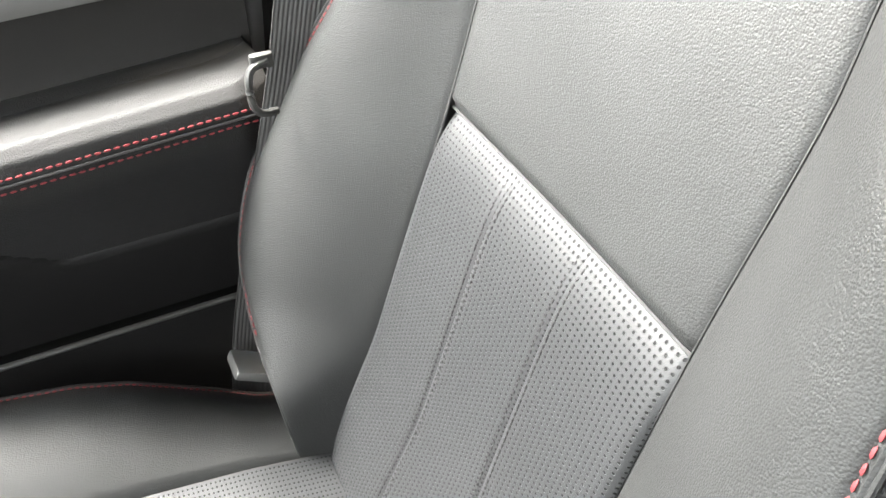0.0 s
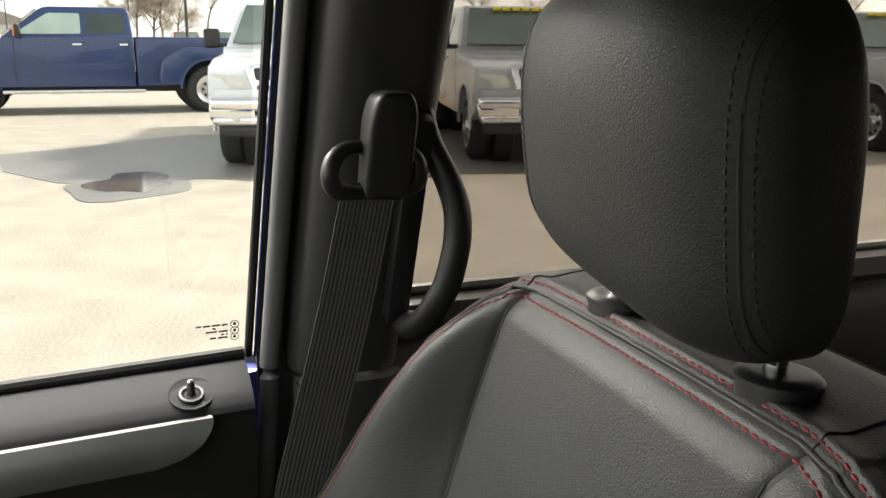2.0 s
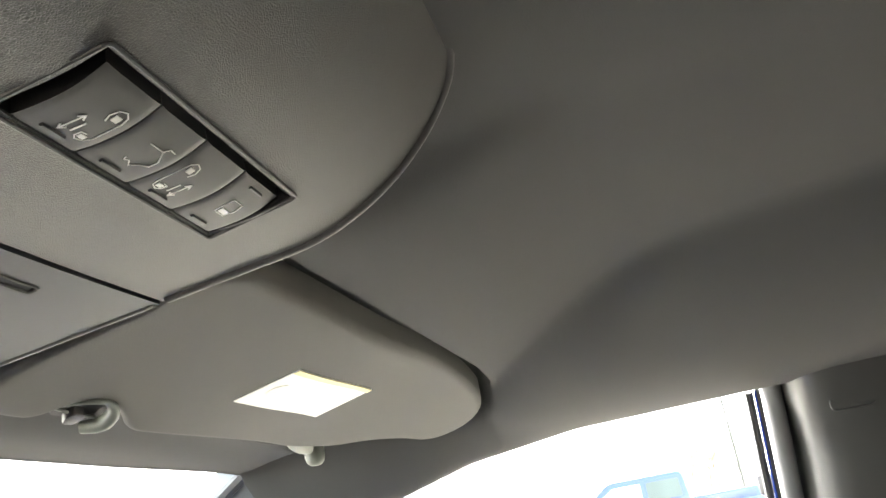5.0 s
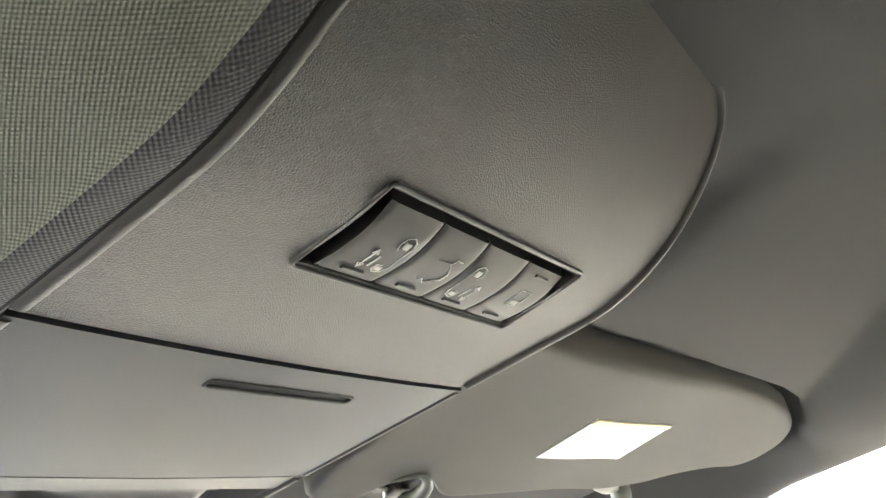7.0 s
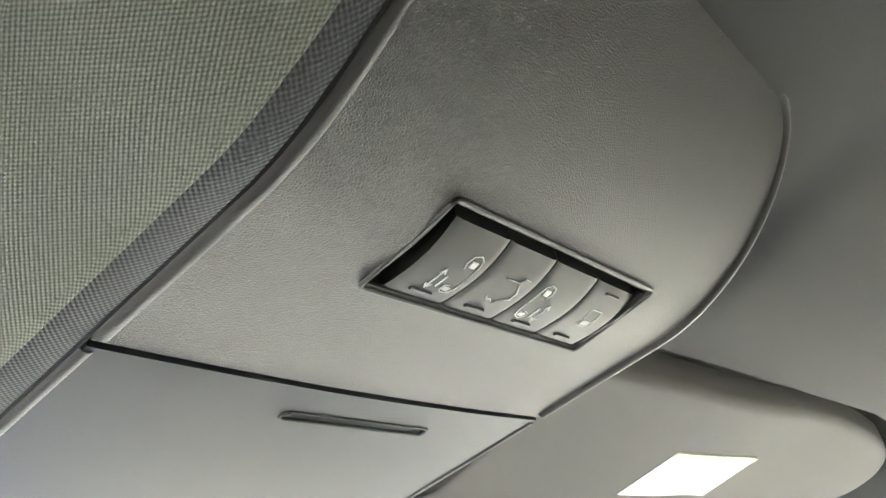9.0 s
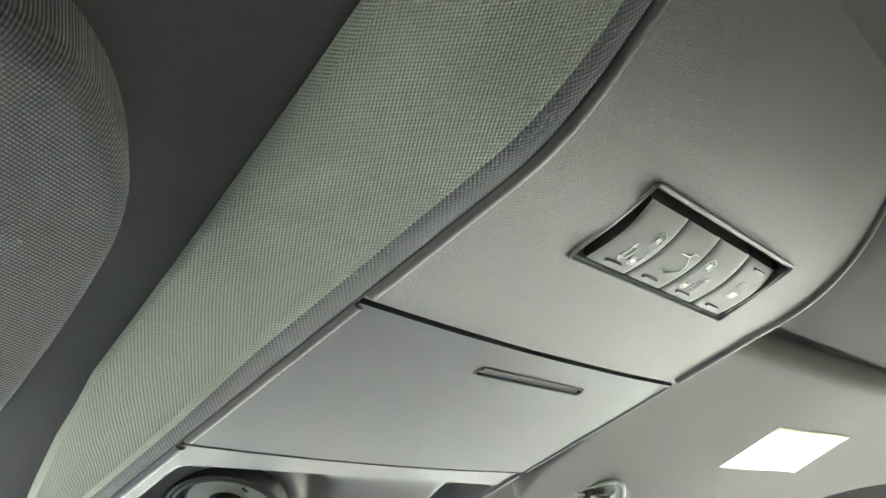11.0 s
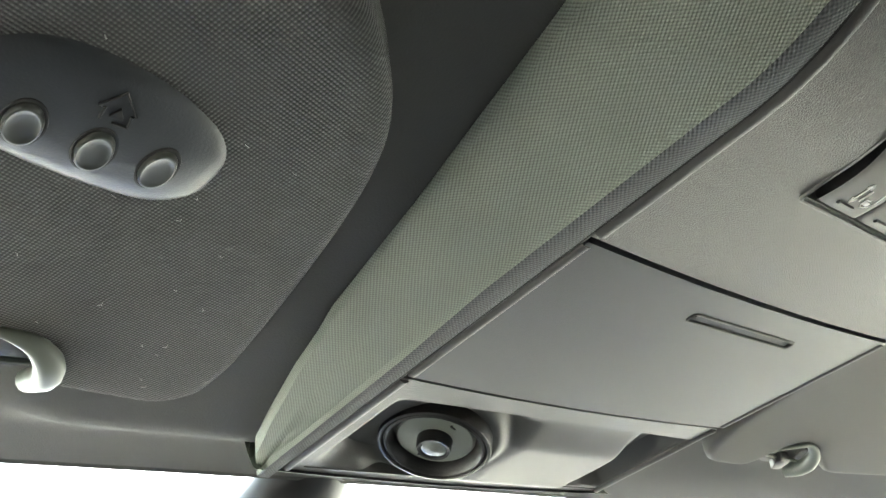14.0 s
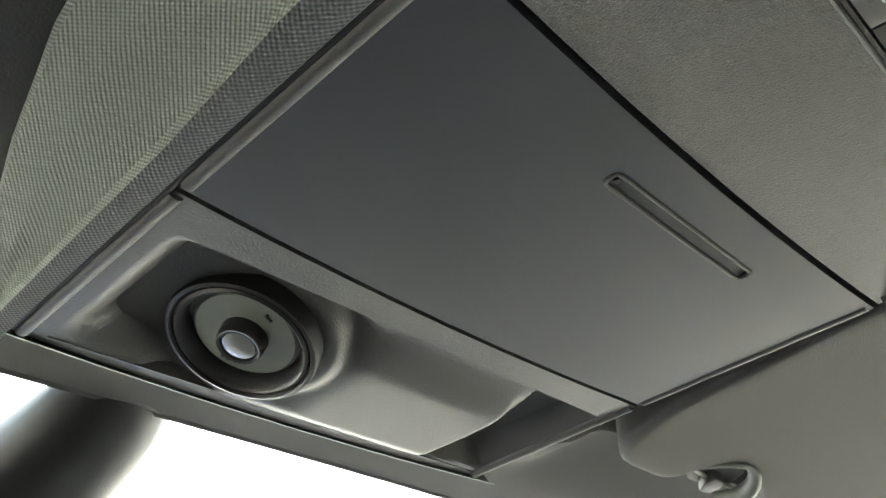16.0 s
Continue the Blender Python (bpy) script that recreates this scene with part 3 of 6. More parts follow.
    put("lock_cup", revolve([(0.0128, -0.008), (0.0128, 0.0030), (0.0118, 0.0044), (0.0095, 0.0046), (0.0078, 0.0030), (0.0062, 0.0012), (0.0001, 0.0012)], (lx - 0.001, ly, lz + 0.0015), (-0.35, 0, 0.94), 28), BLACK)
    put("lock_dish", revolve([(0.0001, 0.0), (0.0190, 0.0), (0.0215, 0.0010), (0.0215, -0.004), (0.0001, -0.004)], (lx, ly, lz + 0.0038), (-0.40, 0, 0.92), 32), TRIM_BLUE)
    # window seals and glass
    put("sill_seal", tube([(0.868, Y0 + 0.012 * i, sill_z(Y0 + 0.012 * i) + 0.005) for i in range(96)], 0.006, 8), RUBBER)
    edge = [(belt_x(z) + 0.012, -0.207 - 0.014 * (z - 1.12) / 0.4, z) for z in [1.095 + 0.0110 * i for i in range(40)]]
    put("rear_seal", tube(edge, 0.0045, 8), RUBBER)
    put("frame_strip", tube([(x - 0.006, y - 0.0058, z) for x, y, z in edge], 0.0013, 8), BODY_BLUE, "blue painted door edge")

    def glass(u, v):
        y = -0.207 + 1.05 * u
        top = lerp_table([(-0.23, 1.530), (-0.05, 1.526), (0.06, 1.513), (0.18, 1.481), (0.275, 1.445), (0.50, 1.33), (0.84, 1.10)], y) + 0.02
        z = sill_z(y) - 0.01 + max(0.005, top - sill_z(y) + 0.01) * v
        return (belt_x(z) + 0.016, y, z)
    g = put("window_pane", sheet(glass, 24, 8, 0.004, (1, 0, 0)), GLASS, "clear side window glass")
    g.visible_shadow = False
    # etched safety mark, unreadable, as small bars
    bars = []
    random.seed(3)
    for r, (z, words) in enumerate(((1.1360, (0.006, 0.008, 0.007, 0.005)), (1.1322, (0.003,)), (1.1282, (0.009, 0.011)), (1.1242, (0.002, 0.003)), (1.1205, (0.010, 0.006)))):
        y = -0.185
        if r in (0, 2, 4):
            bars.append(tube([(belt_x(z) + 0.012, y - 0.007 + 0.0042 * math.cos(k * math.pi / 6), z + 0.0036 * math.sin(k * math.pi / 6)) for k in range(13)], 0.00045, 5))
            bars.append(box((0.0006, 0.003, 0.0030), (belt_x(z) + 0.0125, y - 0.007, z)))
        if len(words) == 1:
            y += 0.012
        for w in words:
            bars.append(box((0.0006, w, 0.0017), (belt_x(z) + 0.0125, y + w / 2, z)))
            y += w + 0.0018
    put("safety_mark", join(*bars), THREAD_BLACK, "small dark etched mark")
    return d


front_door()


# ---- middle pillar with its trims ----
def b_pillar():
    p = thing("pillar_b", "dark grey plastic middle pillar between the doors", "pillar", (0.80, -0.30, 0.42), kind="structure")
    inv = Matrix.Translation(-p.location)

    def put(name, bm, m, label=""):
        bmesh.ops.transform(bm, matrix=inv, verts=bm.verts)
        return part(name, bm, m, p, label)
    # u runs from front edge round to the rear edge, v from bottom to top
    sec = [tuple(q)[:2] for q in curve_pts([(a, b, 0) for a, b in [(0.055, -0.240), (0.030, -0.243), (0.010, -0.248), (-0.002, -0.256), (-0.011, -0.268), (-0.016, -0.285), (-0.016, -0.32), (-0.012, -0.340), (0.002, -0.354), (0.035, -0.363), (0.06, -0.366)]], 5)]

    def up(u, v):
        k = u * (len(sec) - 1)
        i = min(int(k), len(sec) - 2)
        dx, y = [sec[i][c] + (sec[i + 1][c] - sec[i][c]) * (k - i) for c in (0, 1)]
        z = 1.085 + 0.455 * v
        flare = smooth(1.44, 1.54, z)
        mid = -0.295
        y = mid + (y - mid) * (1 + (0.12 if y < mid else 0.04) * flare * flare) - 0.012 * (z - 1.1) / 0.45
        x = belt_x(z) - 0.040 + dx - 0.030 * flare * flare
        return (x, y, z)
    put("upper_trim", sheet(up, 60, 40, 0.03, (1, 0, 0)), PILLAR, "smooth grey upper pillar cover")

    def low(u, v):
        k = u * (len(sec) - 1)
        i = min(int(k), len(sec) - 2)
        dx, y = [sec[i][c] + (sec[i + 1][c] - sec[i][c]) * (k - i) for c in (0, 1)]
        z = 0.42 + 0.66 * v
        return (0.822 + dx * 1.15, y * 1.02 + 0.004, z)
    put("lower_trim", sheet(low, 40, 10, 0.04, (1, 0, 0)), TRIM, "black lower pillar cover")
    put("belt_slot_cover", prism(rounded([(-0.020, -0.008), (0.020, -0.008), (0.020, 0.008), (-0.020, 0.008)], 0.007), lambda u, v, w: (0.650 + w - 0.30 * v, -0.300 + u, 1.494 + v), 0.012, 0.0015), PILLAR)
    put("height_track", box((0.006, 0.034, 0.19), (0.703, -0.306, 1.395), 0.003, turn=Matrix.Rotation(radians(-21), 4, "Y")), BLACK)
    put("door_jamb", join(box((0.03, 0.05, 0.68), (0.905, -0.25, 0.76), 0.006), sheet(lambda u, v: (belt_x(0.6 + 0.96 * v) + 0.008 if v > 0.5 else 0.862, -0.213 - 0.05 * u - 0.014 * max(0, 0.96 * v - 0.52) / 0.4, 0.6 + 0.96 * v), 4, 30, 0.01, (1, 0, 0))), BLACK, "dark door jamb")
    put("weather_strip", tube([(belt_x(max(1.09, z)) - 0.008 - 0.06 * max(0.0, 1.09 - z), -0.2262 - 0.014 * (max(1.06, z) - 1.12) / 0.4 + 0.10 * max(0.0, 1.06 - z), z) for z in [0.50 + 0.0125 * i for i in range(84)]], 0.0105, 12), STRIP, "soft grey weather strip")
    put("jamb_cover", sheet(lambda u, v: (0.930 - 0.045 * u, -0.205 - 0.045 * u, 0.46 + 0.62 * v), 6, 10, 0.012, (1, 0, 0)), TRIM, "black plastic cover of the door jamb")
    put("cover_joint", tube([(0.812 - 0.004 * i, -0.243 - 0.006 * i, 1.086 - 0.010 * i) for i in range(5)], 0.0011, 6), BLACK)
    return p


b_pillar()


# ---- seat belt ----
def seat_belt():
    s = thing("seat_belt", "black ribbed seat belt hanging from the pillar", "seat belt", (0.70, -0.29, 1.30))
    inv = Matrix.Translation(-s.location)

    def put(name, bm, m, label="", to=None):
        bmesh.ops.transform(bm, matrix=inv, verts=bm.verts)
        return part(name, bm, m, to or s, label)
    line = curve_pts([(0.698, -0.291, 1.302), (0.693, -0.262, 1.18), (0.689, -0.225, 1.045), (0.686, -0.207, 0.975), (0.684, -0.165, 0.83), (0.683, -0.132, 0.70), (0.684, -0.112, 0.55)], 12)
    ribs = 13

    def web(u, v):
        k = v * (len(line) - 1)
        i = min(int(k), len(line) - 2)
        p = line[i].lerp(line[i + 1], k - i)
        w = 0.046 * (u - 0.5)
        r = 0.00022 * math.cos(2 * math.pi * ribs * u)
        return (p.x - r - 0.22 * w, p.y - w * 0.97, p.z - 0.06 * w)
    put("webbing", sheet(web, 104, 70, 0.0012, (1, 0, 0)), WEBBING, "dark ribbed woven webbing")
    ringp = curve_pts([(0.697, -0.290, 1.333), (0.693, -0.268, 1.332), (0.689, -0.256, 1.322), (0.689, -0.254, 1.308), (0.692, -0.260, 1.298), (0.696, -0.275, 1.295), (0.697, -0.292, 1.294), (0.697, -0.310, 1.295), (0.693, -0.326, 1.298), (0.690, -0.331, 1.308), (0.690, -0.329, 1.321), (0.694, -0.316, 1.331), (0.697, -0.290, 1.333)], 4)
    put("anchor_ring", tube(ringp, [0.0052 + 0.0028 * abs(math.cos(2 * math.pi * i / (len(ringp) - 1) + math.pi / 2)) for i in range(len(ringp))], 12, 1.0, (1, 0, 0)), BLACK, "black plastic belt guide loop")
    adj = put("height_adjuster", prism(rounded([(-0.020, -0.05), (0.020, -0.05), (0.021, 0.02), (0.016, 0.042), (-0.014, 0.042), (-0.020, 0.025)], 0.010), lambda u, v, w: (0.668 + w - 0.32 * v, -0.303 + u, 1.338 + v), 0.03, 0.006, 3), BLACK, "black sliding height adjuster")
    put("release_button", prism(rounded([(-0.006, -0.020), (0.006, -0.020), (0.006, 0.020), (-0.006, 0.020)], 0.005), lambda u, v, w: (0.6655 + w - 0.32 * v, -0.297 + u, 1.352 + v), 0.01, 0.002), PILLAR, "", adj)
    put("belt_guide", join(tube(curve_pts([(0.661, -0.181, 1.006), (0.658, -0.168, 1.003), (0.656, -0.1635, 0.992), (0.656, -0.1645, 0.974), (0.660, -0.171, 0.964), (0.666, -0.184, 0.960)], 5), 0.0032, 8), box((0.007, 0.018, 0.012), (0.663, -0.177, 1.006), 0.002)), PILLAR, "grey plastic guide hook")
    return s


seat_belt()

# ---- grab handle on the rear edge of the pillar ----
gh = thing("grab_handle", "black curved grab handle behind the pillar", "grab handle", (0.72, -0.36, 1.25))
pts = curve_pts([(0.729, -0.346, 1.392), (0.722, -0.346, 1.362), (0.712, -0.350, 1.332), (0.704, -0.361, 1.305), (0.700, -0.370, 1.278), (0.699, -0.3715, 1.250), (0.700, -0.367, 1.222), (0.703, -0.362, 1.202), (0.709, -0.355, 1.185), (0.716, -0.351, 1.173), (0.728, -0.349, 1.163), (0.745, -0.348, 1.154), (0.766, -0.348, 1.148)], 5)
bm = tube(pts, [smooth_table([(0, 0.008), (0.2, 0.0115), (0.4, 0.0130), (0.6, 0.0132), (0.8, 0.0140), (0.9, 0.016), (1, 0.017)], i / (len(pts) - 1)) for i in range(len(pts))], 16, 0.85, (1, 0, 0))
bmesh.ops.transform(bm, matrix=Matrix.Translation(-gh.location), verts=bm.verts)
part("grip", bm, BLACK, gh)
bm = box((0.022, 0.024, 0.22), (0.737, -0.336, 1.255), 0.006, turn=Matrix.Rotation(radians(-21), 4, "Y"))
bmesh.ops.transform(bm, matrix=Matrix.Translation(-gh.location), verts=bm.verts)
part("mount", bm, BLACK, gh)


# ---- sliding door behind, and the unseen far side, walled up against light ----
def rear_side(s, tag):
    d = thing("sliding_door" if s > 0 else "far_side", "black trimmed sliding door with tinted window" if s > 0 else "unseen driver side of the car, closed above the sill to block light", "car door" if s > 0 else "car side", (s * 0.86, -0.42, 0.42), kind="" if s > 0 else "structure")
    inv = Matrix.Translation(-d.location)

    def put(name, bm, m, label=""):
        bmesh.ops.transform(bm, matrix=inv, verts=bm.verts)
        return part(name, bm, m, d, label)
    y0 = -0.34 if s > 0 else 1.0
    prof = [(0.885, 1.140), (0.865, 1.148), (0.845, 1.142), (0.838, 1.120), (0.842, 1.110), (0.832, 1.09), (0.820, 1.02), (0.812, 0.90), (0.80, 0.70), (0.80, 0.45)]

    def f(u, v):
        k = v * (len(prof) - 1)
        i = min(int(k), len(prof) - 2)
        x, z = [prof[i][c] + (prof[i + 1][c] - prof[i][c]) * (k - i) for c in (0, 1)]
        return (s * x, y0 + (-2.68 - y0) * u, z)
    put("panel", sheet(f, 12, 27, 0.04, (s, 0, 0)), TRIM)
    put("sill_strip", tube([(s * 0.868, y0 - 0.1 * i, 1.152) for i in range(int((2.6 + y0) / 0.1))], 0.007, 8), SILVER if s > 0 else RUBBER)

    def frame_top(u, v):
        y = y0 + (-2.68 - y0) * u
        z = 1.545 + 0.03 * v
        return (s * (belt_x(z) + 0.005), y, z + (head_z(0.7, y) - 1.548 if y > -0.4 else 0))
    put("top_rail", sheet(frame_top, 40, 3, 0.03, (s, 0, 0)), BLACK)
    if s > 0:
        put("rail_clip", box((0.012, 0.016, 0.010), (0.742, -0.675, 1.553), 0.003), BLACK)
        cor = curve_pts([(-0.349, 1.12, 0), (-0.351, 1.20, 0), (-0.356, 1.30, 0), (-0.364, 1.36, 0), (-0.371, 1.40, 0), (-0.377, 1.443, 0), (-0.3825, 1.482, 0), (-0.391, 1.505, 0), (-0.404, 1.521, 0), (-0.420, 1.535, 0), (-0.442, 1.548, 0), (-0.480, 1.556, 0), (-0.56, 1.560, 0)], 4)
        put("corner_trim", prism([(-0.325, 1.12)] + [(q.x, q.y) for q in cor] + [(-0.56, 1.575), (-0.325, 1.575)], lambda u, v, w: (belt_x(v) - 0.004 + w, u, v), 0.03, 0.004), BLACK, "rounded black window surround")
        for y in (-1.55,):
            put("rear_post", prism([(-0.05, 1.10), (0.05, 1.10), (0.05, 1.57), (-0.05, 1.57)], lambda u, v, w: (belt_x(v) + w, y + u, v), 0.05, 0.01), TRIM)
    else:
        # added wall where the driver-side windows would be; blocks their light
        put("upper_panel", sheet(lambda u, v: (-belt_x(1.12 + 0.45 * v) - 0.01, 0.08 - 2.76 * u, 1.12 + 0.45 * v), 8, 4, 0.03, (-1, 0, 0)), TRIM)

    def glass(u, v, a, b):
        y = a + (b - a) * u
        z = 1.13 + (head_z(0.71, y) + 0.02 - 1.13) * v
        return (s * (belt_x(z) + 0.022), y, z)
    if s > 0:
        g = put("window_pane", sheet(lambda u, v: glass(u, v, -0.385, -2.66), 20, 6, 0.004, (s, 0, 0)), GLASS_DARK, "brown tinted privacy glass")
    return d


rear_side(1, "right")
rear_side(-1, "left")


# ---- front passenger seat ----
XC = 0.422
FAR = [(0.56, 0.115), (0.64, 0.138), (0.68, 0.143), (0.71, 0.150), (0.74, 0.166), (0.77, 0.210), (0.80, 0.247), (0.84, 0.270), (0.89, 0.282), (0.93, 0.283), (0.98, 0.277), (1.04, 0.252), (1.12, 0.222), (1.18, 0.196), (1.208, 0.178), (1.224, 0.166), (1.2340, 0.152), (1.2395, 0.136)]
NEAR = [(0.56, 0.115), (0.64, 0.140), (0.70, 0.178), (0.74, 0.222), (0.77, 0.262), (0.80, 0.298), (0.83, 0.316), (0.90, 0.305), (0.98, 0.284), (1.04, 0.264), (1.10, 0.254), (1.16, 0.243), (1.20, 0.230), (1.218, 0.216), (1.2300, 0.197), (1.2365, 0.174), (1.2395, 0.148)]
FWD = [(0.56, 0.010), (0.64, 0.026), (0.68, 0.044), (0.72, 0.068), (0.77, 0.094), (0.82, 0.102), (0.90, 0.099), (0.98, 0.088), (1.04, 0.077), (1.12, 0.066), (1.18, 0.050), (1.21, 0.033), (1.2395, 0.006)]
FWD_FAR = [(0.56, 0.010), (0.64, 0.030), (0.68, 0.050), (0.72, 0.076), (0.77, 0.104), (0.82, 0.114), (0.86, 0.113), (0.90, 0.107), (0.98, 0.088), (1.04, 0.077), (1.12, 0.066), (1.18, 0.050), (1.21, 0.033), (1.2395, 0.006)]
SEAM_FAR = [(0.56, 0.100), (0.62, 0.118), (0.68, 0.136), (0.74, 0.146), (0.85, 0.144), (1.00, 0.139), (1.12, 0.144), (1.18, 0.142), (1.22, 0.139), (1.2395, 0.133)]
SEAM_NEAR = [(0.56, 0.100), (0.62, 0.118), (0.68, 0.136), (0.74, 0.144), (0.85, 0.138), (1.00, 0.137), (1.12, 0.141), (1.17, 0.137), (1.20, 0.137), (1.22, 0.140), (1.2395, 0.147)]
TOP_Z = 1.2395


def wide(z, side):
    return smooth_table(FAR if side > 0 else NEAR, z)


def seam_x(z, side):
    return smooth_table(SEAM_FAR if side > 0 else SEAM_NEAR, z)


def back_y(z):
    return -0.290 - 0.316 * (z - 1.0) + 0.02 * (1 - smooth(0.64, 0.80, z))


def make_seat():
    s = thing("car_seat", "black leather passenger seat with red stitching", "car seat", (XC, -0.20, 0.42))
    inv = Matrix.Translation(-s.location)

    def put(name, bm, m, label="", to=None):
        bmesh.ops.transform(bm, matrix=inv, verts=bm.verts)
        return part(name, bm, m, to or s, label)

    # the stitched edge, from the near foot over the top to the far foot, in the plane of the back
    near = [(-w, z) for z, w in NEAR]
    far = [(w, z) for z, w in FAR[::-1]]
    rough_line = near + [(0.0, TOP_Z + 0.001)] + far
    line2 = [(p.x, p.y) for p in curve_pts([(x, z, 0) for x, z in rough_line], 8)]
    dense = [line2[0]]
    for (ax, az), (bx, bz) in zip(line2, line2[1:]):
        k = max(1, int(math.hypot(bx - ax, bz - az) / 0.0035))
        dense += [(ax + (bx - ax) * i / k, az + (bz - az) * i / k) for i in range(1, k + 1)]
    line2 = dense
    seg_a, seg_b = np.array(line2[:-1]), np.array(line2[1:])
    seg_d = seg_b - seg_a
    seg_l = (seg_d ** 2).sum(axis=1)

    def gap_to_edge(x, z):
        k = np.clip((((x, z) - seg_a) * seg_d).sum(axis=1) / seg_l, 0, 1)
        return float(np.sqrt(((seg_a + seg_d * k[:, None] - (x, z)) ** 2).sum(axis=1).min()))

    def rolled(d, fall=0.016):
        """Fall of the leather towards the stitched edge, with the dent of the thread row."""
        return fall * (1 - min(1.0, d / 0.024)) ** 2 + 0.0013 * math.exp(-((d - 0.0056) / 0.0014) ** 2) - 0.0006 * math.exp(-((d - 0.0028) / 0.0016) ** 2)

    def front_y(x, z):
        side = 1 if x > 0 else -1
        sm, hw, fw = seam_x(z, side), wide(z, side), smooth_table(FWD_FAR if side > 0 else FWD, z)
        low = 1 - smooth(1.08, 1.20, z)
        fw -= 0.0125 * low
        ax = abs(x)
        if ax <= sm:
            return back_y(z) + 0.006 - 0.002 * (1 - (ax / sm) ** 2) - 0.0030 * (ax / sm) ** 40 - rolled(gap_to_edge(x, z))
        a = min(1.0, (ax - sm) / max(1e-4, hw - sm))
        soft = 1 - smooth(0, 0.009, ax - sm)
        return back_y(z) + 0.0052 + fw * 0.95 * math.sin(math.pi / 2 * a ** 1.1) + 0.006 * math.sin(math.pi * a) ** 1.5 * (1 - smooth(1.12, 1.22, z)) - 0.0022 * soft ** 3 - rolled(gap_to_edge(x, z), 0.016 - 0.012 * low)

    def bolster(side):
        def f(u, v):
            z = 0.56 + (TOP_Z - 0.0002 - 0.56) * (1 - (1 - v) ** 1.6)
            sm, hw = seam_x(z, side), wide(z, side)
            a = 0.5 - 0.5 * math.cos(math.pi * u)
            x = sm + (hw - sm) * a
            return (XC + side * x, front_y(side * max(x, sm + 1e-5), z), z)
        return sheet(f, 48, 100)
    for side in (1, -1):
        put("side_bolster", bolster(side), LEATHER, "smooth padded leather bolster")

    # rim behind the stitched edge: top panel and sides in one strip
    step = []
    for i, (x, z) in enumerate(line2):
        (x0, z0), (x1, z1) = line2[max(0, i - 3)], line2[min(len(line2) - 1, i + 3)]
        t = Vector((x1 - x0, z1 - z0)).normalized()
        step.append((x, z, -t.y, t.x))

    rim_y = [front_y(x - nx * 0.0003, z - nz * 0.0003) for x, z, nx, nz in step]
    rim_y = [sum(rim_y[max(0, i - 2):i + 3]) / len(rim_y[max(0, i - 2):i + 3]) for i in range(len(rim_y))]

    def rim_at(i, w):
        x, z, nx, nz = step[i]
        y0 = rim_y[i]
        h = 0.0075 * smooth(0, 0.009, w) - 0.0020 * smooth(0.010, 0.022, w) + 0.0030 * smooth(0.02, 0.05, w) - 0.0013 * math.exp(-((w - 0.0056) / 0.0014) ** 2) - 0.030 * smooth(0.085, 0.115, w) + 0.0005 * math.exp(-((w - 0.0028) / 0.0016) ** 2)
        return Vector((XC + x + nx * h, y0 - w, z + nz * h))
    ws = [0, 0.0012, 0.0025, 0.0037, 0.005, 0.006, 0.007, 0.008, 0.0095, 0.012, 0.016, 0.022, 0.03, 0.042, 0.056, 0.07, 0.085, 0.095, 0.105, 0.115]
    n = len(line2) - 1
    put("top_panel", sheet(lambda u, v: rim_at(round(u * n), ws[round(v * (len(ws) - 1))]), n, len(ws) - 1), LEATHER, "leather panel around the headrest posts")
    put("edge_seam", tube([rim_at(i, 0) + Vector((0, 0.0002, 0)) for i in range(4, n - 3)], 0.0017, 8), LEATHER)
    outer = [rim_at(i, 0.0056) + Vector((step[i][2], 0, step[i][3])) * 0.0004 for i in range(10, n - 9) if step[i][1] > 0.765]
    inner = []
    for i in range(10, n - 9):
        x, z, nx, nz = step[i]
        if z < 0.765:
            continue
        a, c = x - nx * 0.0056, z - nz * 0.0056
        inner.append(Vector((XC + a, front_y(a, c) + 0.0006, c)))
    put("stitching", stitches(inner, 0.0056, 0.0012, 0.0010), THREAD_RED, "row of red stitches along the edge")
    put("stitching", stitches(outer, 0.0056, 0.0012, 0.0010), THREAD_RED, "row of red stitches along the edge")
    for xs in (-0.150, 0.138):
        i = min(range(len(step)), key=lambda k: abs(step[k][0] - xs) + (0 if step[k][1] > 1.2 else 9))
        put("seam", tube([rim_at(i, w) + Vector((0, 0, 0.0001)) for w in ws[1:16]], 0.0009, 6), THREAD_BLACK)

    # centre panels
    def centre(z0, z1, x0, x1, puff, nx, nz):
        def f(u, v):
            z = z0 + (z1 - z0) * v
            q = x0 + (x1 - x0) * u
            x = q * (seam_x(z, 1 if q > 0 else -1) + 0.0004)
            fu, fv = 1 - (2 * u - 1) ** 14, 1 - (2 * v - 1) ** 10
            end = 0.0010 if abs(q) < 0.9 else 0.005
            y = back_y(z) + puff * fv - 0.002 * (1 - fv) - end * (1 - fu) - 0.002 * (1 - q * q)
            return (XC + x, y, z)
        return sheet(f, nx, nz)

    def upper(u, v):
        z = 0.992 + (TOP_Z - 0.0003 - 0.992) * (1 - (1 - v) ** 1.5)
        q = math.copysign(1 - (1 - abs(2 * u - 1)) ** 1.25, 2 * u - 1)
        x = q * (seam_x(z, 1 if q > 0 else -1) - 1e-5)
        return (XC + x, front_y(x, z) - 0.006 * (1 - smooth(0.992, 1.004, z)) ** 2, z)
    z_mid = 0.991
    put("upper_panel", sheet(upper, 70, 90), LEATHER, "plain grained leather upper panel")
    for a, b in ((-1, -0.30), (-0.30, 0.33), (0.33, 1)):
        put("lower_panel", centre(0.64, z_mid - 0.001, a, b, 0.010, 30, 60), PERF, "perforated leather insert")
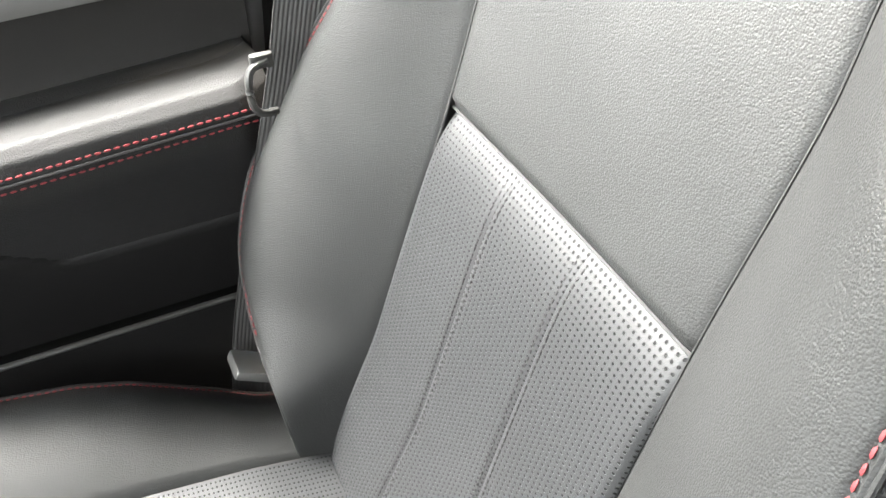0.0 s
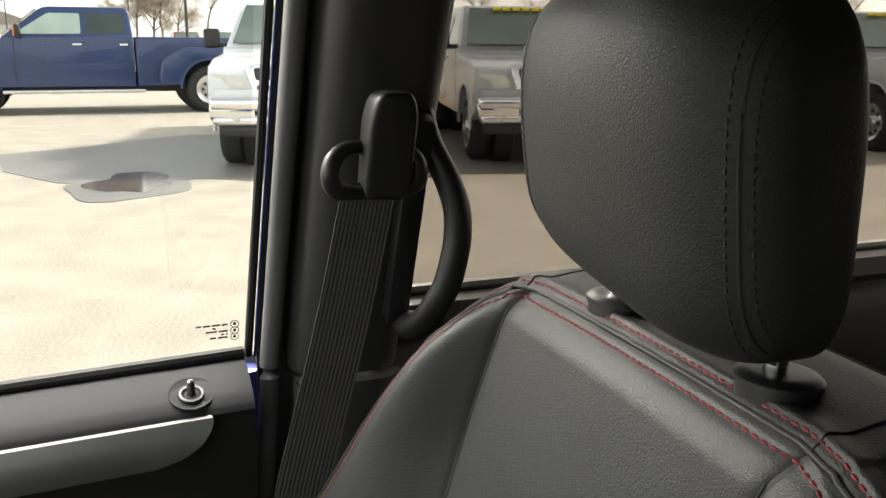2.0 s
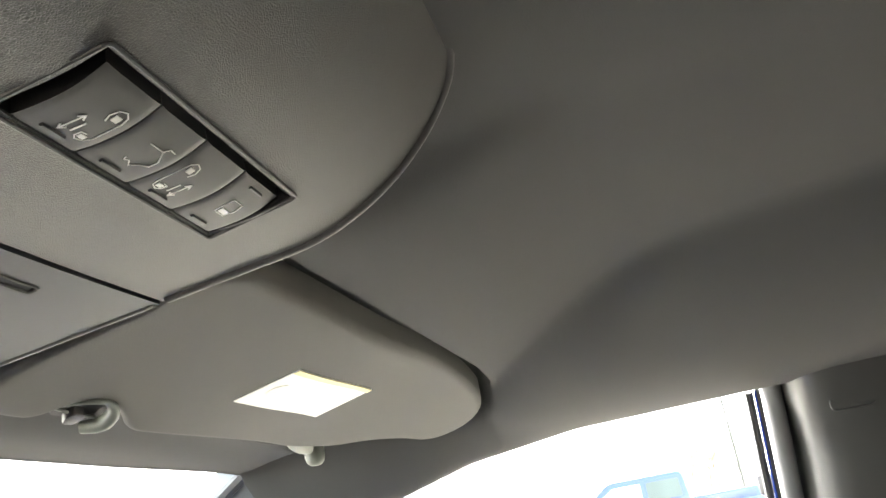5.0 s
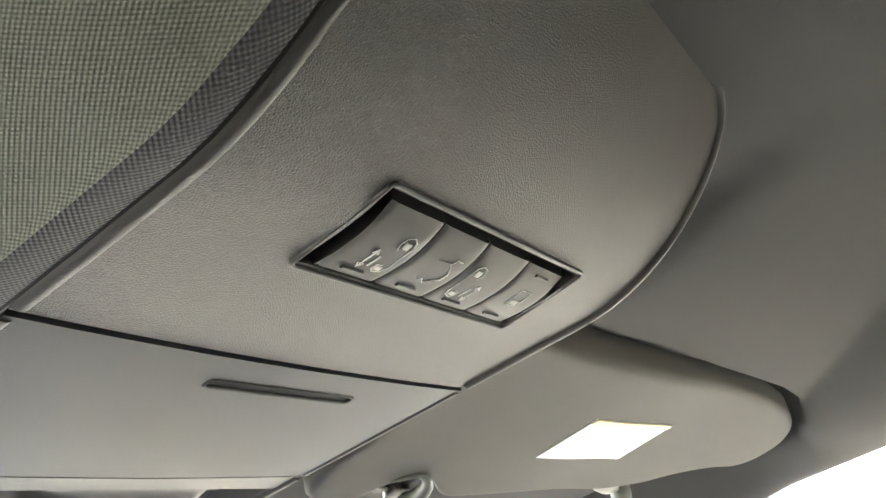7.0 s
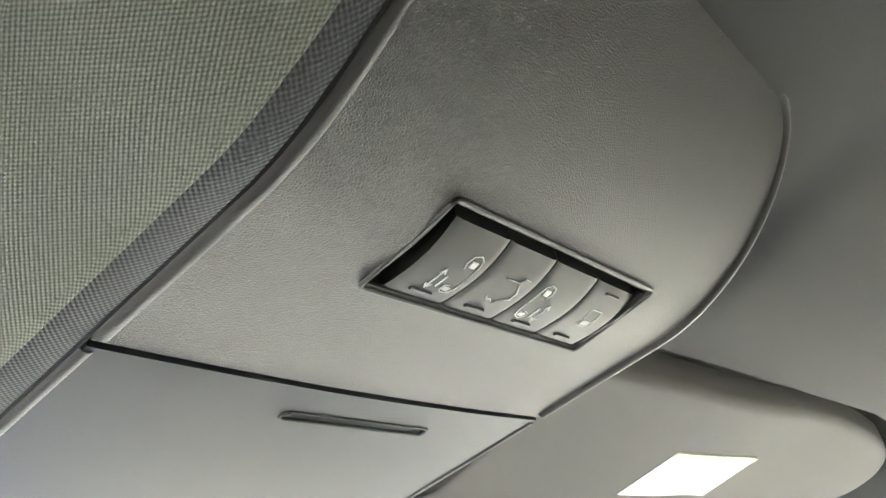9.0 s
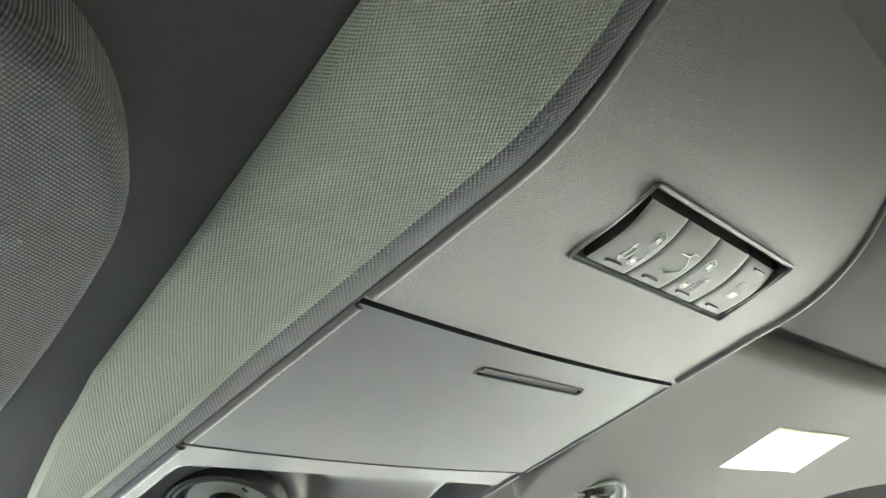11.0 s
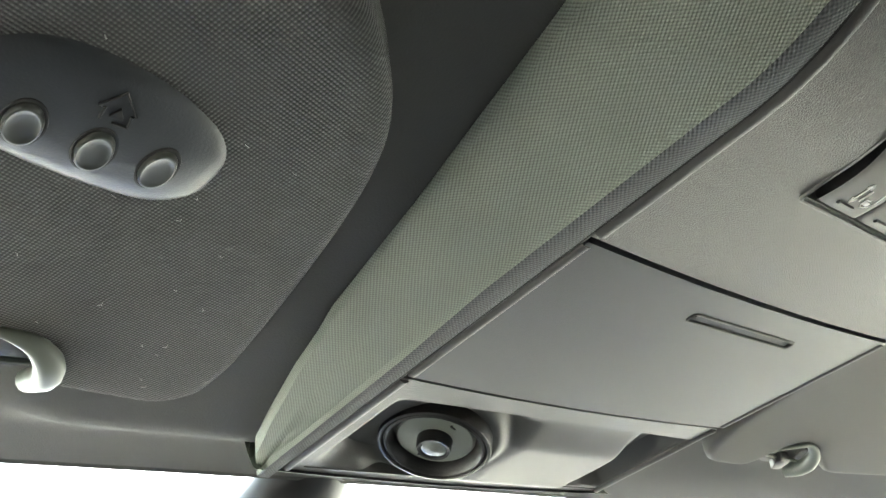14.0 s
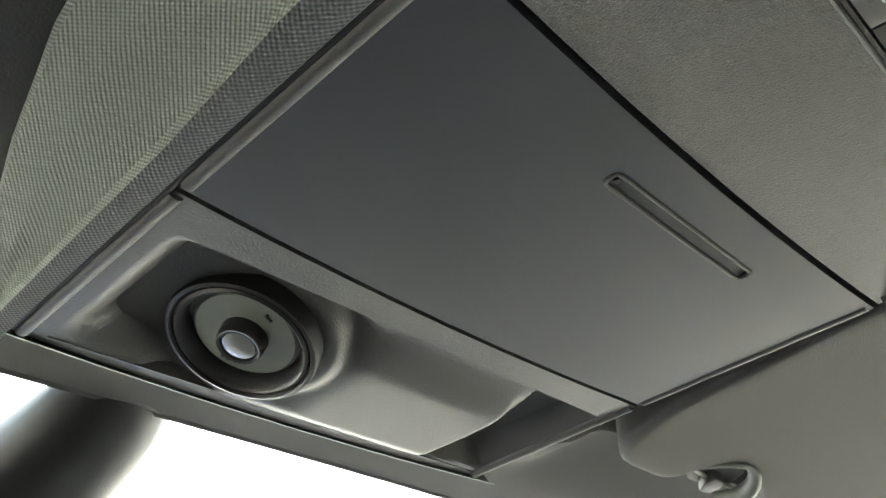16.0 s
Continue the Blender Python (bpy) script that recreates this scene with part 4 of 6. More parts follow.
    put("backing", sheet(lambda u, v: (XC + (2 * u - 1) * 0.15, back_y(0.60 + 0.635 * v) - 0.014, 0.60 + 0.635 * v), 6, 30), LEATHER)
    # dark seam cords
    for side in (1, -1):
        put("seam", tube([(XC + side * seam_x(z, side), back_y(z) + 0.0037, z) for z in [0.635 + 0.012 * i for i in range(50)]], 0.0011 if side > 0 else 0.0007, 6), THREAD_BLACK)
    put("seam", tube([(XC + 0.139 * (2 * i / 40 - 1), back_y(z_mid) - 0.0012 - 0.002 * (1 - (2 * i / 40 - 1) ** 2), z_mid) for i in range(41)], 0.0018, 6), THREAD_BLACK)
    for q in (-0.30, 0.33):
        for d in (-0.0042, 0.0042):
            fall = lambda z: (2 * (z - 0.64) / (z_mid - 0.641) - 1) ** 10
            line = [(XC + q * seam_x(z, 1 if q > 0 else -1) + d, back_y(z) + 0.0100 - 0.012 * fall(z) - 0.002 * (1 - q * q), z) for z in [0.66 + 0.0112 * i for i in range(30)]]
            put("top_stitching", stitches(line, 0.0040, 0.0016, 0.0008), THREAD_BLACK)
    # back shell
    def shell(u, v):
        z = 0.60 + 0.632 * v
        q = 2 * u - 1
        hw = wide(z, 1 if q > 0 else -1) + 0.002
        return (XC + q * hw, back_y(z) - 0.105 - 0.035 * (1 - q ** 4), z)
    put("back_shell", sheet(shell, 20, 20), SEAT_BACK, "dark back shell of the seat")
    # collars and headrest
    for x in (0.326, 0.476):
        put("post_collar", revolve([(0.0001, 0.0095), (0.0150, 0.0095), (0.0205, 0.0086), (0.0228, 0.0065), (0.0228, 0.0035), (0.0212, 0.0028), (0.0212, -0.004), (0.0001, -0.006)], (x, -0.400, 1.2465), (0, -0.05, 1), 32), BLACK, "black plastic headrest collar")
    h = thing("headrest", "black grained leather headrest on chrome posts", "headrest", (0.401, -0.40, 1.36))
    hinv = Matrix.Translation(-h.location)

    def hput(name, bm, m, label=""):
        bmesh.ops.transform(bm, matrix=hinv, verts=bm.verts)
        return part(name, bm, m, h, label)
    # rows of height, half width, half depth
    ROWS = [(1.2700, 0.048, 0.018), (1.2710, 0.070, 0.030), (1.275, 0.089, 0.039), (1.286, 0.104, 0.046), (1.31, 0.116, 0.051), (1.35, 0.121, 0.054), (1.385, 0.122, 0.055), (1.412, 0.119, 0.053), (1.432, 0.111, 0.048), (1.446, 0.097, 0.041), (1.456, 0.077, 0.032), (1.461, 0.056, 0.021), (1.4635, 0.032, 0.010), (1.464, 0.005, 0.002)]
    FINE = curve_pts(ROWS, 5)

    def pad_at(row, a):
        c, sn = math.cos(a), math.sin(a)
        px, py = math.copysign(abs(c) ** 0.52, c), math.copysign(abs(sn) ** 0.55, sn) * (1 if sn > 0 else 0.62)
        z, hw, dp = row
        k = (z - 1.264) / 0.19
        return Vector((0.404 + px * hw * (1.06 + 0.12 * (1 - min(1, max(0, k))) ** 2 if px > 0 else 0.915 + 0.10 * (1 - min(1, max(0, k))) ** 4), -0.383 + 0.010 * (k - 0.4) + py * dp - 0.010 * abs(px) ** 3, z + 0.20 * max(0.0, 1 - k) ** 2 * (px * hw + 0.035)))

    def pad(u, v):
        return pad_at(FINE[min(len(FINE) - 1, round(v * (len(FINE) - 1)))], 2 * math.pi * u)
    bm = sheet(pad, 96, len(FINE) - 1)
    bmesh.ops.remove_doubles(bm, verts=bm.verts, dist=1e-5)
    bmesh.ops.holes_fill(bm, edges=[e for e in bm.edges if e.is_boundary], sides=0)
    hput("cushion", bm, LEATHER, "grained black leather cushion")
    for side in (1, -1):
        def seam_line(off):
            out = []
            for row in FINE[3:]:
                k = min(1.0, max(0.0, (row[0] - 1.264) / 0.19))
                f = 1.06 + 0.12 * (1 - k) ** 2 if side > 0 else 0.915 + 0.10 * (1 - k) ** 4
                px = (0.099 + off) / (row[1] * f)
                if px < 0.99:
                    a = math.acos(px ** (1 / 0.52))
                    out.append(pad_at(row, a if side > 0 else math.pi - a))
            return out
        hput("seam", tube(seam_line(0.0), 0.0011, 6), THREAD_BLACK)
        for d in (-0.0045, 0.0045):
            hput("stitching", stitches([q + Vector((0, 0.0004, 0)) for q in seam_line(d)], 0.0040, 0.0016, 0.0007), THREAD_BLACK)
    for x in (0.326, 0.476):
        hput("post", revolve([(0.0001, 0.0), (0.0062, 0.0), (0.0062, 0.055), (0.0001, 0.055)], (x, -0.398, 1.245), (0, 0.02, 1), 20), CHROME, "chrome headrest post")

    # cushion: height of the centre and of the stitched side edge along y
    MID_Z = [(-0.24, 0.645), (-0.19, 0.664), (-0.09, 0.687), (0.0, 0.700), (0.15, 0.722), (0.32, 0.742)]
    EDGE_Z = [(-0.24, 0.600), (-0.184, 0.624), (-0.12, 0.652), (-0.085, 0.676), (-0.014, 0.719), (0.03, 0.735), (0.087, 0.746), (0.32, 0.765)]

    def cush(u, v):
        q = 2 * u - 1
        y = -0.22 + 0.54 * v
        return (XC + q * 0.135, y, lerp_table(MID_Z, y) - 0.008 * (1 - q * q))
    put("cushion_centre", sheet(cush, 30, 30), PERF_FLAT, "perforated leather seat cushion")

    def side_cush(side):
        def f(u, v):
            y = -0.225 + 0.545 * v
            z0, z1 = lerp_table(MID_Z, y), lerp_table(EDGE_Z, y)
            a = u * 1.4
            if a <= 1:
                x = 0.1355 + 0.1135 * a
                z = z0 - 0.006 * (1 - smooth(0, 0.08, a)) + (z1 - z0) * a + 0.013 * math.sin(math.pi * a) ** 0.8
            else:
                b = (a - 1) / 0.4
                x = 0.249 + 0.012 * math.sin(math.pi * b)
                z = z1 - 0.13 * b
            return (XC + side * x, y, z)
        return sheet(f, 42, 56)

    for side in (1, -1):
        b = put("cushion_bolster", side_cush(side), LEATHER, "padded leather cushion side")
        line = [(XC + side * 0.249, -0.22 + 0.009 * i, lerp_table(EDGE_Z, -0.22 + 0.009 * i)) for i in range(60)]
        put("stitching", stitches([(x - side * 0.004, y, z + 0.0034) for x, y, z in line], 0.0042, 0.0018, 0.0008), THREAD_RED, "red stitches along the edge", b)
        put("piping", tube([(x + side * 0.001, y, z + 0.0005) for x, y, z in line], 0.0018, 6), THREAD_BLACK, "", b)
        put("seam", tube([(XC + side * 0.1352, y, lerp_table(MID_Z, y) - 0.002) for y in [-0.22 + 0.018 * i for i in range(30)]], 0.0022, 6), THREAD_BLACK, "", b)
    put("seat_base", box((0.47, 0.50, 0.14), (XC, 0.05, 0.555), 0.03), SEAT_BACK, "dark seat base")
    put("pedestal", box((0.42, 0.42, 0.12), (XC, 0.05, 0.44), 0.01), BLACK)
    put("side_bracket", box((0.034, 0.085, 0.012), (0.652, -0.140, 0.700), 0.004, turn=Matrix.Rotation(radians(30), 4, "X")), SILVER, "grey metal buckle bracket")
    return s


make_seat()


# ---- overhead console ----
def con_z(y):
    """Underside of the console: falls to the front, sweeps up into the headliner at the rear."""
    return 1.552 - 0.12 * y + 6.2 * max(0.0, -y) ** 2


def console():
    c = thing("overhead_console", "grey plastic overhead console with storage door and switches", "overhead console", (0, 0.08, 1.60))
    inv = Matrix.Translation(-c.location)

    def put(name, bm, m, label="", to=None):
        bmesh.ops.transform(bm, matrix=inv, verts=bm.verts)
        return part(name, bm, m, to or c, label)
    down = lambda u, v, w: (u, v, con_z(v) + w)

    def d1(x):
        return 0.0565 + 0.0030 * (1 - (x / 0.1) ** 2)

    def d2(x):
        return 0.1455 + 0.0038 * (1 - (x / 0.1) ** 2)
    xs = [-0.0975 + 0.195 * i / 24 for i in range(25)]
    # rear section: a tongue with an opening for the switches
    right = [(p.x, p.y) for p in curve_pts([(0.0975, 0.03, 0), (0.0978, 0.0, 0), (0.0975, -0.030, 0), (0.0965, -0.046, 0), (0.0935, -0.060, 0), (0.0885, -0.0705, 0), (0.0800, -0.0780, 0), (0.062, -0.0830, 0), (0.03, -0.0855, 0), (0, -0.0860, 0)], 5)][:-1]
    out = [(x, d1(x) - 0.0008) for x in xs] + right + [(0, -0.0860)] + [(-x, y) for x, y in right[::-1]]
    SW = (-0.0485, 0.0568, -0.0185, 0.0130)

    bm = bmesh.new()
    f = bm.faces.new([bm.verts.new((u, v, 0)) for u, v in out])
    cuts = [(0, k) for k in [-0.09 + 0.006 * i for i in range(31)] + [SW[0], SW[1]]] + [(1, k) for k in [-0.08 + 0.005 * i for i in range(28)] + [SW[2], SW[3]]]
    for axis, k in cuts:
        co, no = ((k, 0, 0), (1, 0, 0)) if axis == 0 else ((0, k, 0), (0, 1, 0))
        bmesh.ops.bisect_plane(bm, geom=list(bm.verts) + list(bm.edges) + list(bm.faces), plane_co=co, plane_no=no)
    inside = [q for q in bm.faces if SW[0] < q.calc_center_median().x < SW[1] and SW[2] < q.calc_center_median().y < SW[3]]
    bmesh.ops.delete(bm, geom=inside, context="FACES")
    r = bmesh.ops.extrude_face_region(bm, geom=list(bm.faces))
    for v in [e for e in r["geom"] if isinstance(e, bmesh.types.BMVert)]:
        v.co.z = 0.010
    for v in bm.verts:
        v.co = Vector(down(*v.co))
    put("rear_cover", bm, CONSOLE_GRAIN, "grained grey rear cover")
    # rounded edge all round the panels
    for y0, y1 in ((0.0595, 0.1440), (0.1485, 0.2285)):
        for sg in (1, -1):
            put("edge_roll", tube([(sg * 0.0962, y0 + (y1 - y0) * i / 12, con_z(y0 + (y1 - y0) * i / 12) + 0.0011) for i in range(13)], 0.0024, 14), CONSOLE)
    path = [(0.0975, 0.054)] + right + [(0, -0.0860)] + [(-x, y) for x, y in right[::-1]] + [(-0.0975, 0.054)]
    put("rim", tube([(x * 0.987, y * (0.987 if y < -0.02 else 1.0), con_z(y) + 0.0014) for x, y in path], 0.0030, 14), CONSOLE)
    put("edge_gap", tube([(-0.0990, y, con_z(y) + 0.0012) for y in [0.228 - 0.008 * i for i in range(33)]] + [(-x - 0.0012, y, con_z(y) + 0.0012) for x, y in right if y < -0.04 and x > 0.088], 0.0016, 8), THREAD_BLACK)
    # storage door with its slot
    door = [(x, d1(x) + 0.0009) for x in xs] + [(x, d2(x) - 0.0011) for x in xs[::-1]]
    SLOT = (-0.0222, 0.0466, -0.0023, 0.0023)
    bow = lambda u: 0.0757
    bm = bmesh.new()
    bm.faces.new([bm.verts.new((u, v, 0)) for u, v in door])
    for axis, k in [(0, -0.09 + 0.012 * i) for i in range(16)] + [(0, SLOT[0]), (0, SLOT[1])] + [(1, 0.0757 + SLOT[2]), (1, 0.0757 + SLOT[3])] + [(1, 0.086 + 0.012 * i) for i in range(5)]:
        co, no = ((k, 0, 0), (1, 0, 0)) if axis == 0 else ((0, k, 0), (0, 1, 0))
        bmesh.ops.bisect_plane(bm, geom=list(bm.verts) + list(bm.edges) + list(bm.faces), plane_co=co, plane_no=no)
    bmesh.ops.delete(bm, geom=[q for q in bm.faces if SLOT[0] < q.calc_center_median().x < SLOT[1] and 0.0757 + SLOT[2] < q.calc_center_median().y < 0.0757 + SLOT[3]], context="FACES")
    r = bmesh.ops.extrude_face_region(bm, geom=list(bm.faces))
    for v in [e for e in r["geom"] if isinstance(e, bmesh.types.BMVert)]:
        v.co.z = 0.008
    for v in bm.verts:
        near = 1 - smooth(0.004, 0.012, abs(v.co.y - 0.0757))
        y = v.co.y + (bow(min(0.0465, max(-0.0215, v.co.x))) - 0.0757) * near
        v.co = Vector((v.co.x, y, con_z(y) - 0.0006 + v.co.z))
    dr = put("storage_door", bm, CONSOLE_DOOR, "smooth grey storage door")
    loop = rounded([(SLOT[0], SLOT[2]), (SLOT[1], SLOT[2]), (SLOT[1], SLOT[3]), (SLOT[0], SLOT[3])], 0.0026, 6)
    loop = loop + loop[:1]
    put("slot_rim", tube([(u, bow(u) + v, con_z(bow(u) + v) - 0.0004) for u, v in loop], 0.00075, 8), THREAD_BLACK, "", dr)
    put("slot_floor", sheet(lambda u, v: (SLOT[0] + 0.0004 + 0.0672 * u, bow(SLOT[0] + 0.068 * u) - 0.0008 + 0.0025 * v, con_z(0.0757) + 0.0006 - 0.0010 * v), 24, 6), CONSOLE_DOOR, "", dr)
    put("slot_groove", sheet(lambda u, v: (SLOT[0] - 0.001 + 0.070 * u, bow(SLOT[0] + 0.068 * u) - 0.0034 + 0.0068 * v, con_z(0.0757) + 0.0030), 20, 3), THREAD_BLACK, "", dr)
    put("slot_hole", revolve([(0.0001, -0.0003), (0.0009, -0.0003), (0.0009, 0.002), (0.0001, 0.002)], (SLOT[0] + 0.0030, bow(SLOT[0] + 0.003) + 0.0002, con_z(0.0757) - 0.0001), (0, 0, 1), 16), THREAD_BLACK, "", dr)
    # black gap bed behind the joints
    put("joint_bed", dense_prism([(-0.098, 0.045), (0.098, 0.045), (0.098, 0.228), (-0.098, 0.228)], lambda u, v, w: (u, v, con_z(v) + 0.034 + w), 0.004, 0.02), BLACK)
    put("joint_bed", dense_prism([(-0.0975, 0.050), (0.0975, 0.050), (0.0975, 0.066), (-0.0975, 0.066)], lambda u, v, w: (u, v, con_z(v) + 0.0085 + w), 0.003, 0.02), BLACK)
    put("joint_bed", dense_prism([(-0.0975, 0.138), (0.0975, 0.138), (0.0975, 0.156), (-0.0975, 0.156)], lambda u, v, w: (u, v, con_z(v) + 0.0085 + w), 0.003, 0.02), BLACK)
    # front bezel: a frame round the lamp well
    bez = [(x, d2(x) + 0.0013) for x in xs] + [(0.0977, 0.229), (0.05, 0.2325), (0.0, 0.2335), (-0.05, 0.2325), (-0.0975, 0.229)]
    bm = bmesh.new()
    bm.faces.new([bm.verts.new((u, v, 0)) for u, v in bez])
    WELL = (-0.0895, 0.0950, 0.1610, 0.2265)
    for axis, k in [(0, WELL[0]), (0, WELL[1]), (1, WELL[2]), (1, WELL[3])] + [(0, -0.08 + 0.01 * i) for i in range(17)]:
        co, no = ((k, 0, 0), (1, 0, 0)) if axis == 0 else ((0, k, 0), (0, 1, 0))
        bmesh.ops.bisect_plane(bm, geom=list(bm.verts) + list(bm.edges) + list(bm.faces), plane_co=co, plane_no=no)
    bmesh.ops.delete(bm, geom=[q for q in bm.faces if WELL[0] < q.calc_center_median().x < WELL[1] and WELL[2] < q.calc_center_median().y < WELL[3]], context="FACES")
    r = bmesh.ops.extrude_face_region(bm, geom=list(bm.faces))
    for v in [e for e in r["geom"] if isinstance(e, bmesh.types.BMVert)]:
        v.co.z = 0.010
    for v in bm.verts:
        v.co = Vector(down(*v.co))
    bz = put("lamp_bezel", bm, CONSOLE, "grey front bezel around the lamps")

    # lamp well floor: a hump between two sloping lamp seats
    hump_edge = lambda y: smooth_table([(0.160, 0.0545), (0.165, 0.0569), (0.178, 0.0605), (0.195, 0.0618), (0.210, 0.0612), (0.221, 0.0602), (0.228, 0.056)], y)

    def well(u, v):
        x = WELL[0] - 0.001 + (WELL[1] - WELL[0] + 0.002) * u
        y = WELL[2] - 0.001 + (WELL[3] - WELL[2] + 0.002) * v
        into = smooth(0.0, 0.007, y - WELL[2]) * smooth(0.0, 0.016, WELL[3] - y)
        scoop = 0.0235 * smooth(0.0, 0.026, x - WELL[0]) * (1 - smooth(0.030, 0.086, x - WELL[0])) * into
        e = hump_edge(y)
        pocket = 0.0120 * smooth(e, e + 0.0040, x) * smooth(0.0, 0.012, WELL[1] - x) * smooth(0.0, 0.004, y - WELL[2]) * smooth(0.0, 0.004, WELL[3] - 0.003 * smooth(0.05, 0.09, x) - y)
        swell = -0.0050 * smooth(0.030, 0.080, x - WELL[0]) * (1 - smooth(e - 0.006, e + 0.001, x)) * smooth(0.0, 0.022, y - WELL[2]) * smooth(-0.004, 0.010, WELL[3] - y)
        z = con_z(y) + 0.0004 + scoop + pocket + swell
        dx, dy = x + 0.0441, y - 0.1955
        near = 1 - smooth(0.0275, 0.036, math.hypot(dx * 1.06, dy))
        seat = con_z(0.1955) + 0.0010 + 0.0050 - 0.440 * dx - 0.115 * dy
        return (x, y, z + (seat - z) * near)
    put("lamp_well", sheet(well, 150, 50, 0.006, (0, 0, 1)), CONSOLE, "", bz)
    # round swivelling lamp facing the driver: ring, deep bowl, dial and push lens
    axis = Vector((-0.400, -0.105, -0.910)).normalized()
    ctr = Vector((-0.0441, 0.1955, con_z(0.1955) + 0.0010))
    fit = lambda prof: [(r * 0.91, h) for r, h in prof]
    lamp = put("map_lamp", revolve(fit([(0.0001, -0.012), (0.0262, -0.012), (0.0268, 0.0005), (0.0262, 0.0022), (0.0250, 0.0026), (0.0243, 0.0018), (0.0240, 0.0004), (0.0236, 0.0018), (0.0226, 0.0024), (0.0216, 0.0016), (0.0200, -0.0030), (0.0194, -0.0042), (0.0001, -0.0042)]), ctr, axis, 56), BLACK, "round black swivelling map lamp")
    put("lamp_disc", revolve(fit([(0.0001, -0.0050), (0.0188, -0.0050), (0.0188, -0.0030), (0.0176, -0.0020), (0.0120, -0.0016), (0.0001, -0.0016)]), ctr, axis, 48), LAMP_GREY, "grey-green lamp dial", lamp)
    put("lamp_push", revolve(fit([(0.0001, -0.004), (0.0086, -0.004), (0.0082, 0.0024), (0.0076, 0.0036), (0.0066, 0.0034), (0.0062, 0.0022), (0.0001, 0.0022)]), ctr, axis, 36), BLACK, "black push ring", lamp)
    put("lens", revolve(fit([(0.0001, 0.0018), (0.0061, 0.0018), (0.0058, 0.0030), (0.0034, 0.0038), (0.0001, 0.0040)]), ctr, axis, 32), LENS, "clear lamp lens", lamp)
    side = axis.cross(Vector((0, 1, 0))).normalized()
    fwd = side.cross(axis).normalized()
    for sgn in (1, -1):
        p = ctr + axis * -0.0014 + fwd * 0.0125 * sgn + side * 0.002 * sgn
        put("dial_mark", tube([p, p + side * 0.0024], 0.0004, 6), THREAD_BLACK, "", lamp)
        put("dial_mark", tube([p, p + fwd * 0.0010 * sgn], 0.0004, 6), THREAD_BLACK, "", lamp)

    # cloth-covered surround, wider to the rear, rolled up to the headliner
    def tongue(y):
        if y > -0.028:
            return 0.0978
        return lerp_table([(-0.0860, 0.0), (-0.0855, 0.03), (-0.0830, 0.062), (-0.0780, 0.080), (-0.0705, 0.0885), (-0.060, 0.0935), (-0.046, 0.0965), (-0.030, 0.0976)], y)

    def flank(s):
        def f(u, v):
            y = 0.236 - 0.315 * u
            edge = lerp_table([(-0.10, 0.154), (-0.03, 0.149), (0.02, 0.146), (0.08, 0.143), (0.13, 0.1380), (0.165, 0.1300), (0.20, 0.1200), (0.225, 0.1120), (0.236, 0.106)], y)
            lift = lerp_table([(-0.10, 0.044), (-0.03, 0.027), (0.02, 0.020), (0.08, 0.012), (0.146, 0.0065), (0.236, 0.003)], y)
            if s > 0:
                edge = tongue(y) + 0.008
            inner = tongue(y) + 0.0016
            zc = con_z(y)
            up = max(0.02, 1.606 - zc)
            fa = lerp_table([(-0.05, 0.0090), (0.0, 0.0106), (0.09, 0.0108), (0.1345, 0.0080), (0.236, 0.0060)], y) / (edge - inner) if s < 0 else 0.29
            prof = [(0.0, 0.006), (0.0, 0.0005), (0.02, -0.0008), (0.08, -0.0014), (fa - 0.05, -0.0014), (fa, -0.0008), (fa + 0.04, 0.0012), (0.54, 0.0012 + lift * 0.30), (0.70, lift * 0.58), (0.88, lift * 0.88), (0.97, lift), (1.0, lift + 0.004), (1.0, lift + 0.010)]
            k = v * (len(prof) - 1)
            i = min(int(k), len(prof) - 2)
            a, dz = [prof[i][t] + (prof[i + 1][t] - prof[i][t]) * (k - i) for t in (0, 1)]
            return (s * (inner + (edge - inner) * a), y, zc + min(dz, up))
        return f
    fl = flank(-1)
    # one cloth in two tones: flank coloured as lit, edge as shaded
    cs = put("cloth_surround", sheet(lambda u, v: fl(u, 0.42 + 0.58 * v), 80, 44), CLOTH_LIT, "knitted cloth surround, pale grey-green with window light in the colour")
    put("edge_band", sheet(lambda u, v: fl(u, 0.42 * v), 80, 20), CLOTH_SHADED, "knitted edge band, dark slate with shade in the colour", cs)
    put("side_wall", sheet(lambda u, v: (tongue(0.234 - 0.31 * u) - 0.0005 + 0.003 * v, 0.234 - 0.31 * u, con_z(0.234 - 0.31 * u) + 0.001 + 0.06 * v), 60, 4), CONSOLE)

    def lip(u, v):
        x = -0.1095 + 0.219 * u
        y = 0.2333 - 0.0045 * (x / 0.0975) ** 2 + 0.014 * v
        return (x, y, 1.552 - 0.12 * 0.232 - 0.0010 + 0.024 * v * v)
    put("front_lip", sheet(lip, 30, 8, 0.0), CLOTH_LIT)

    # switch bank: recessed frame and four rocker keys with pale marks
    frame = rounded([(SW[0] - 0.0015, SW[2] - 0.0015), (SW[1] + 0.0015, SW[2] - 0.0015), (SW[1] + 0.0015, SW[3] + 0.0015), (SW[0] - 0.0015, SW[3] + 0.0015)], 0.002)
    fpts = [(u, v, con_z(v) - 0.0004) for u, v in frame] + [(frame[0][0], frame[0][1], con_z(frame[0][1]) - 0.0004)]
    sb = put("switch_bank", join(tube(fpts, 0.0007, 8), dense_prism([(SW[0] - 0.001, SW[2] - 0.001), (SW[1] + 0.001, SW[2] - 0.001), (SW[1] + 0.001, SW[3] + 0.001), (SW[0] - 0.001, SW[3] + 0.001)], lambda u, v, w: (u, v, con_z(v) + 0.0095 + w), 0.003, 0.02)), BLACK, "black recessed switch frame")
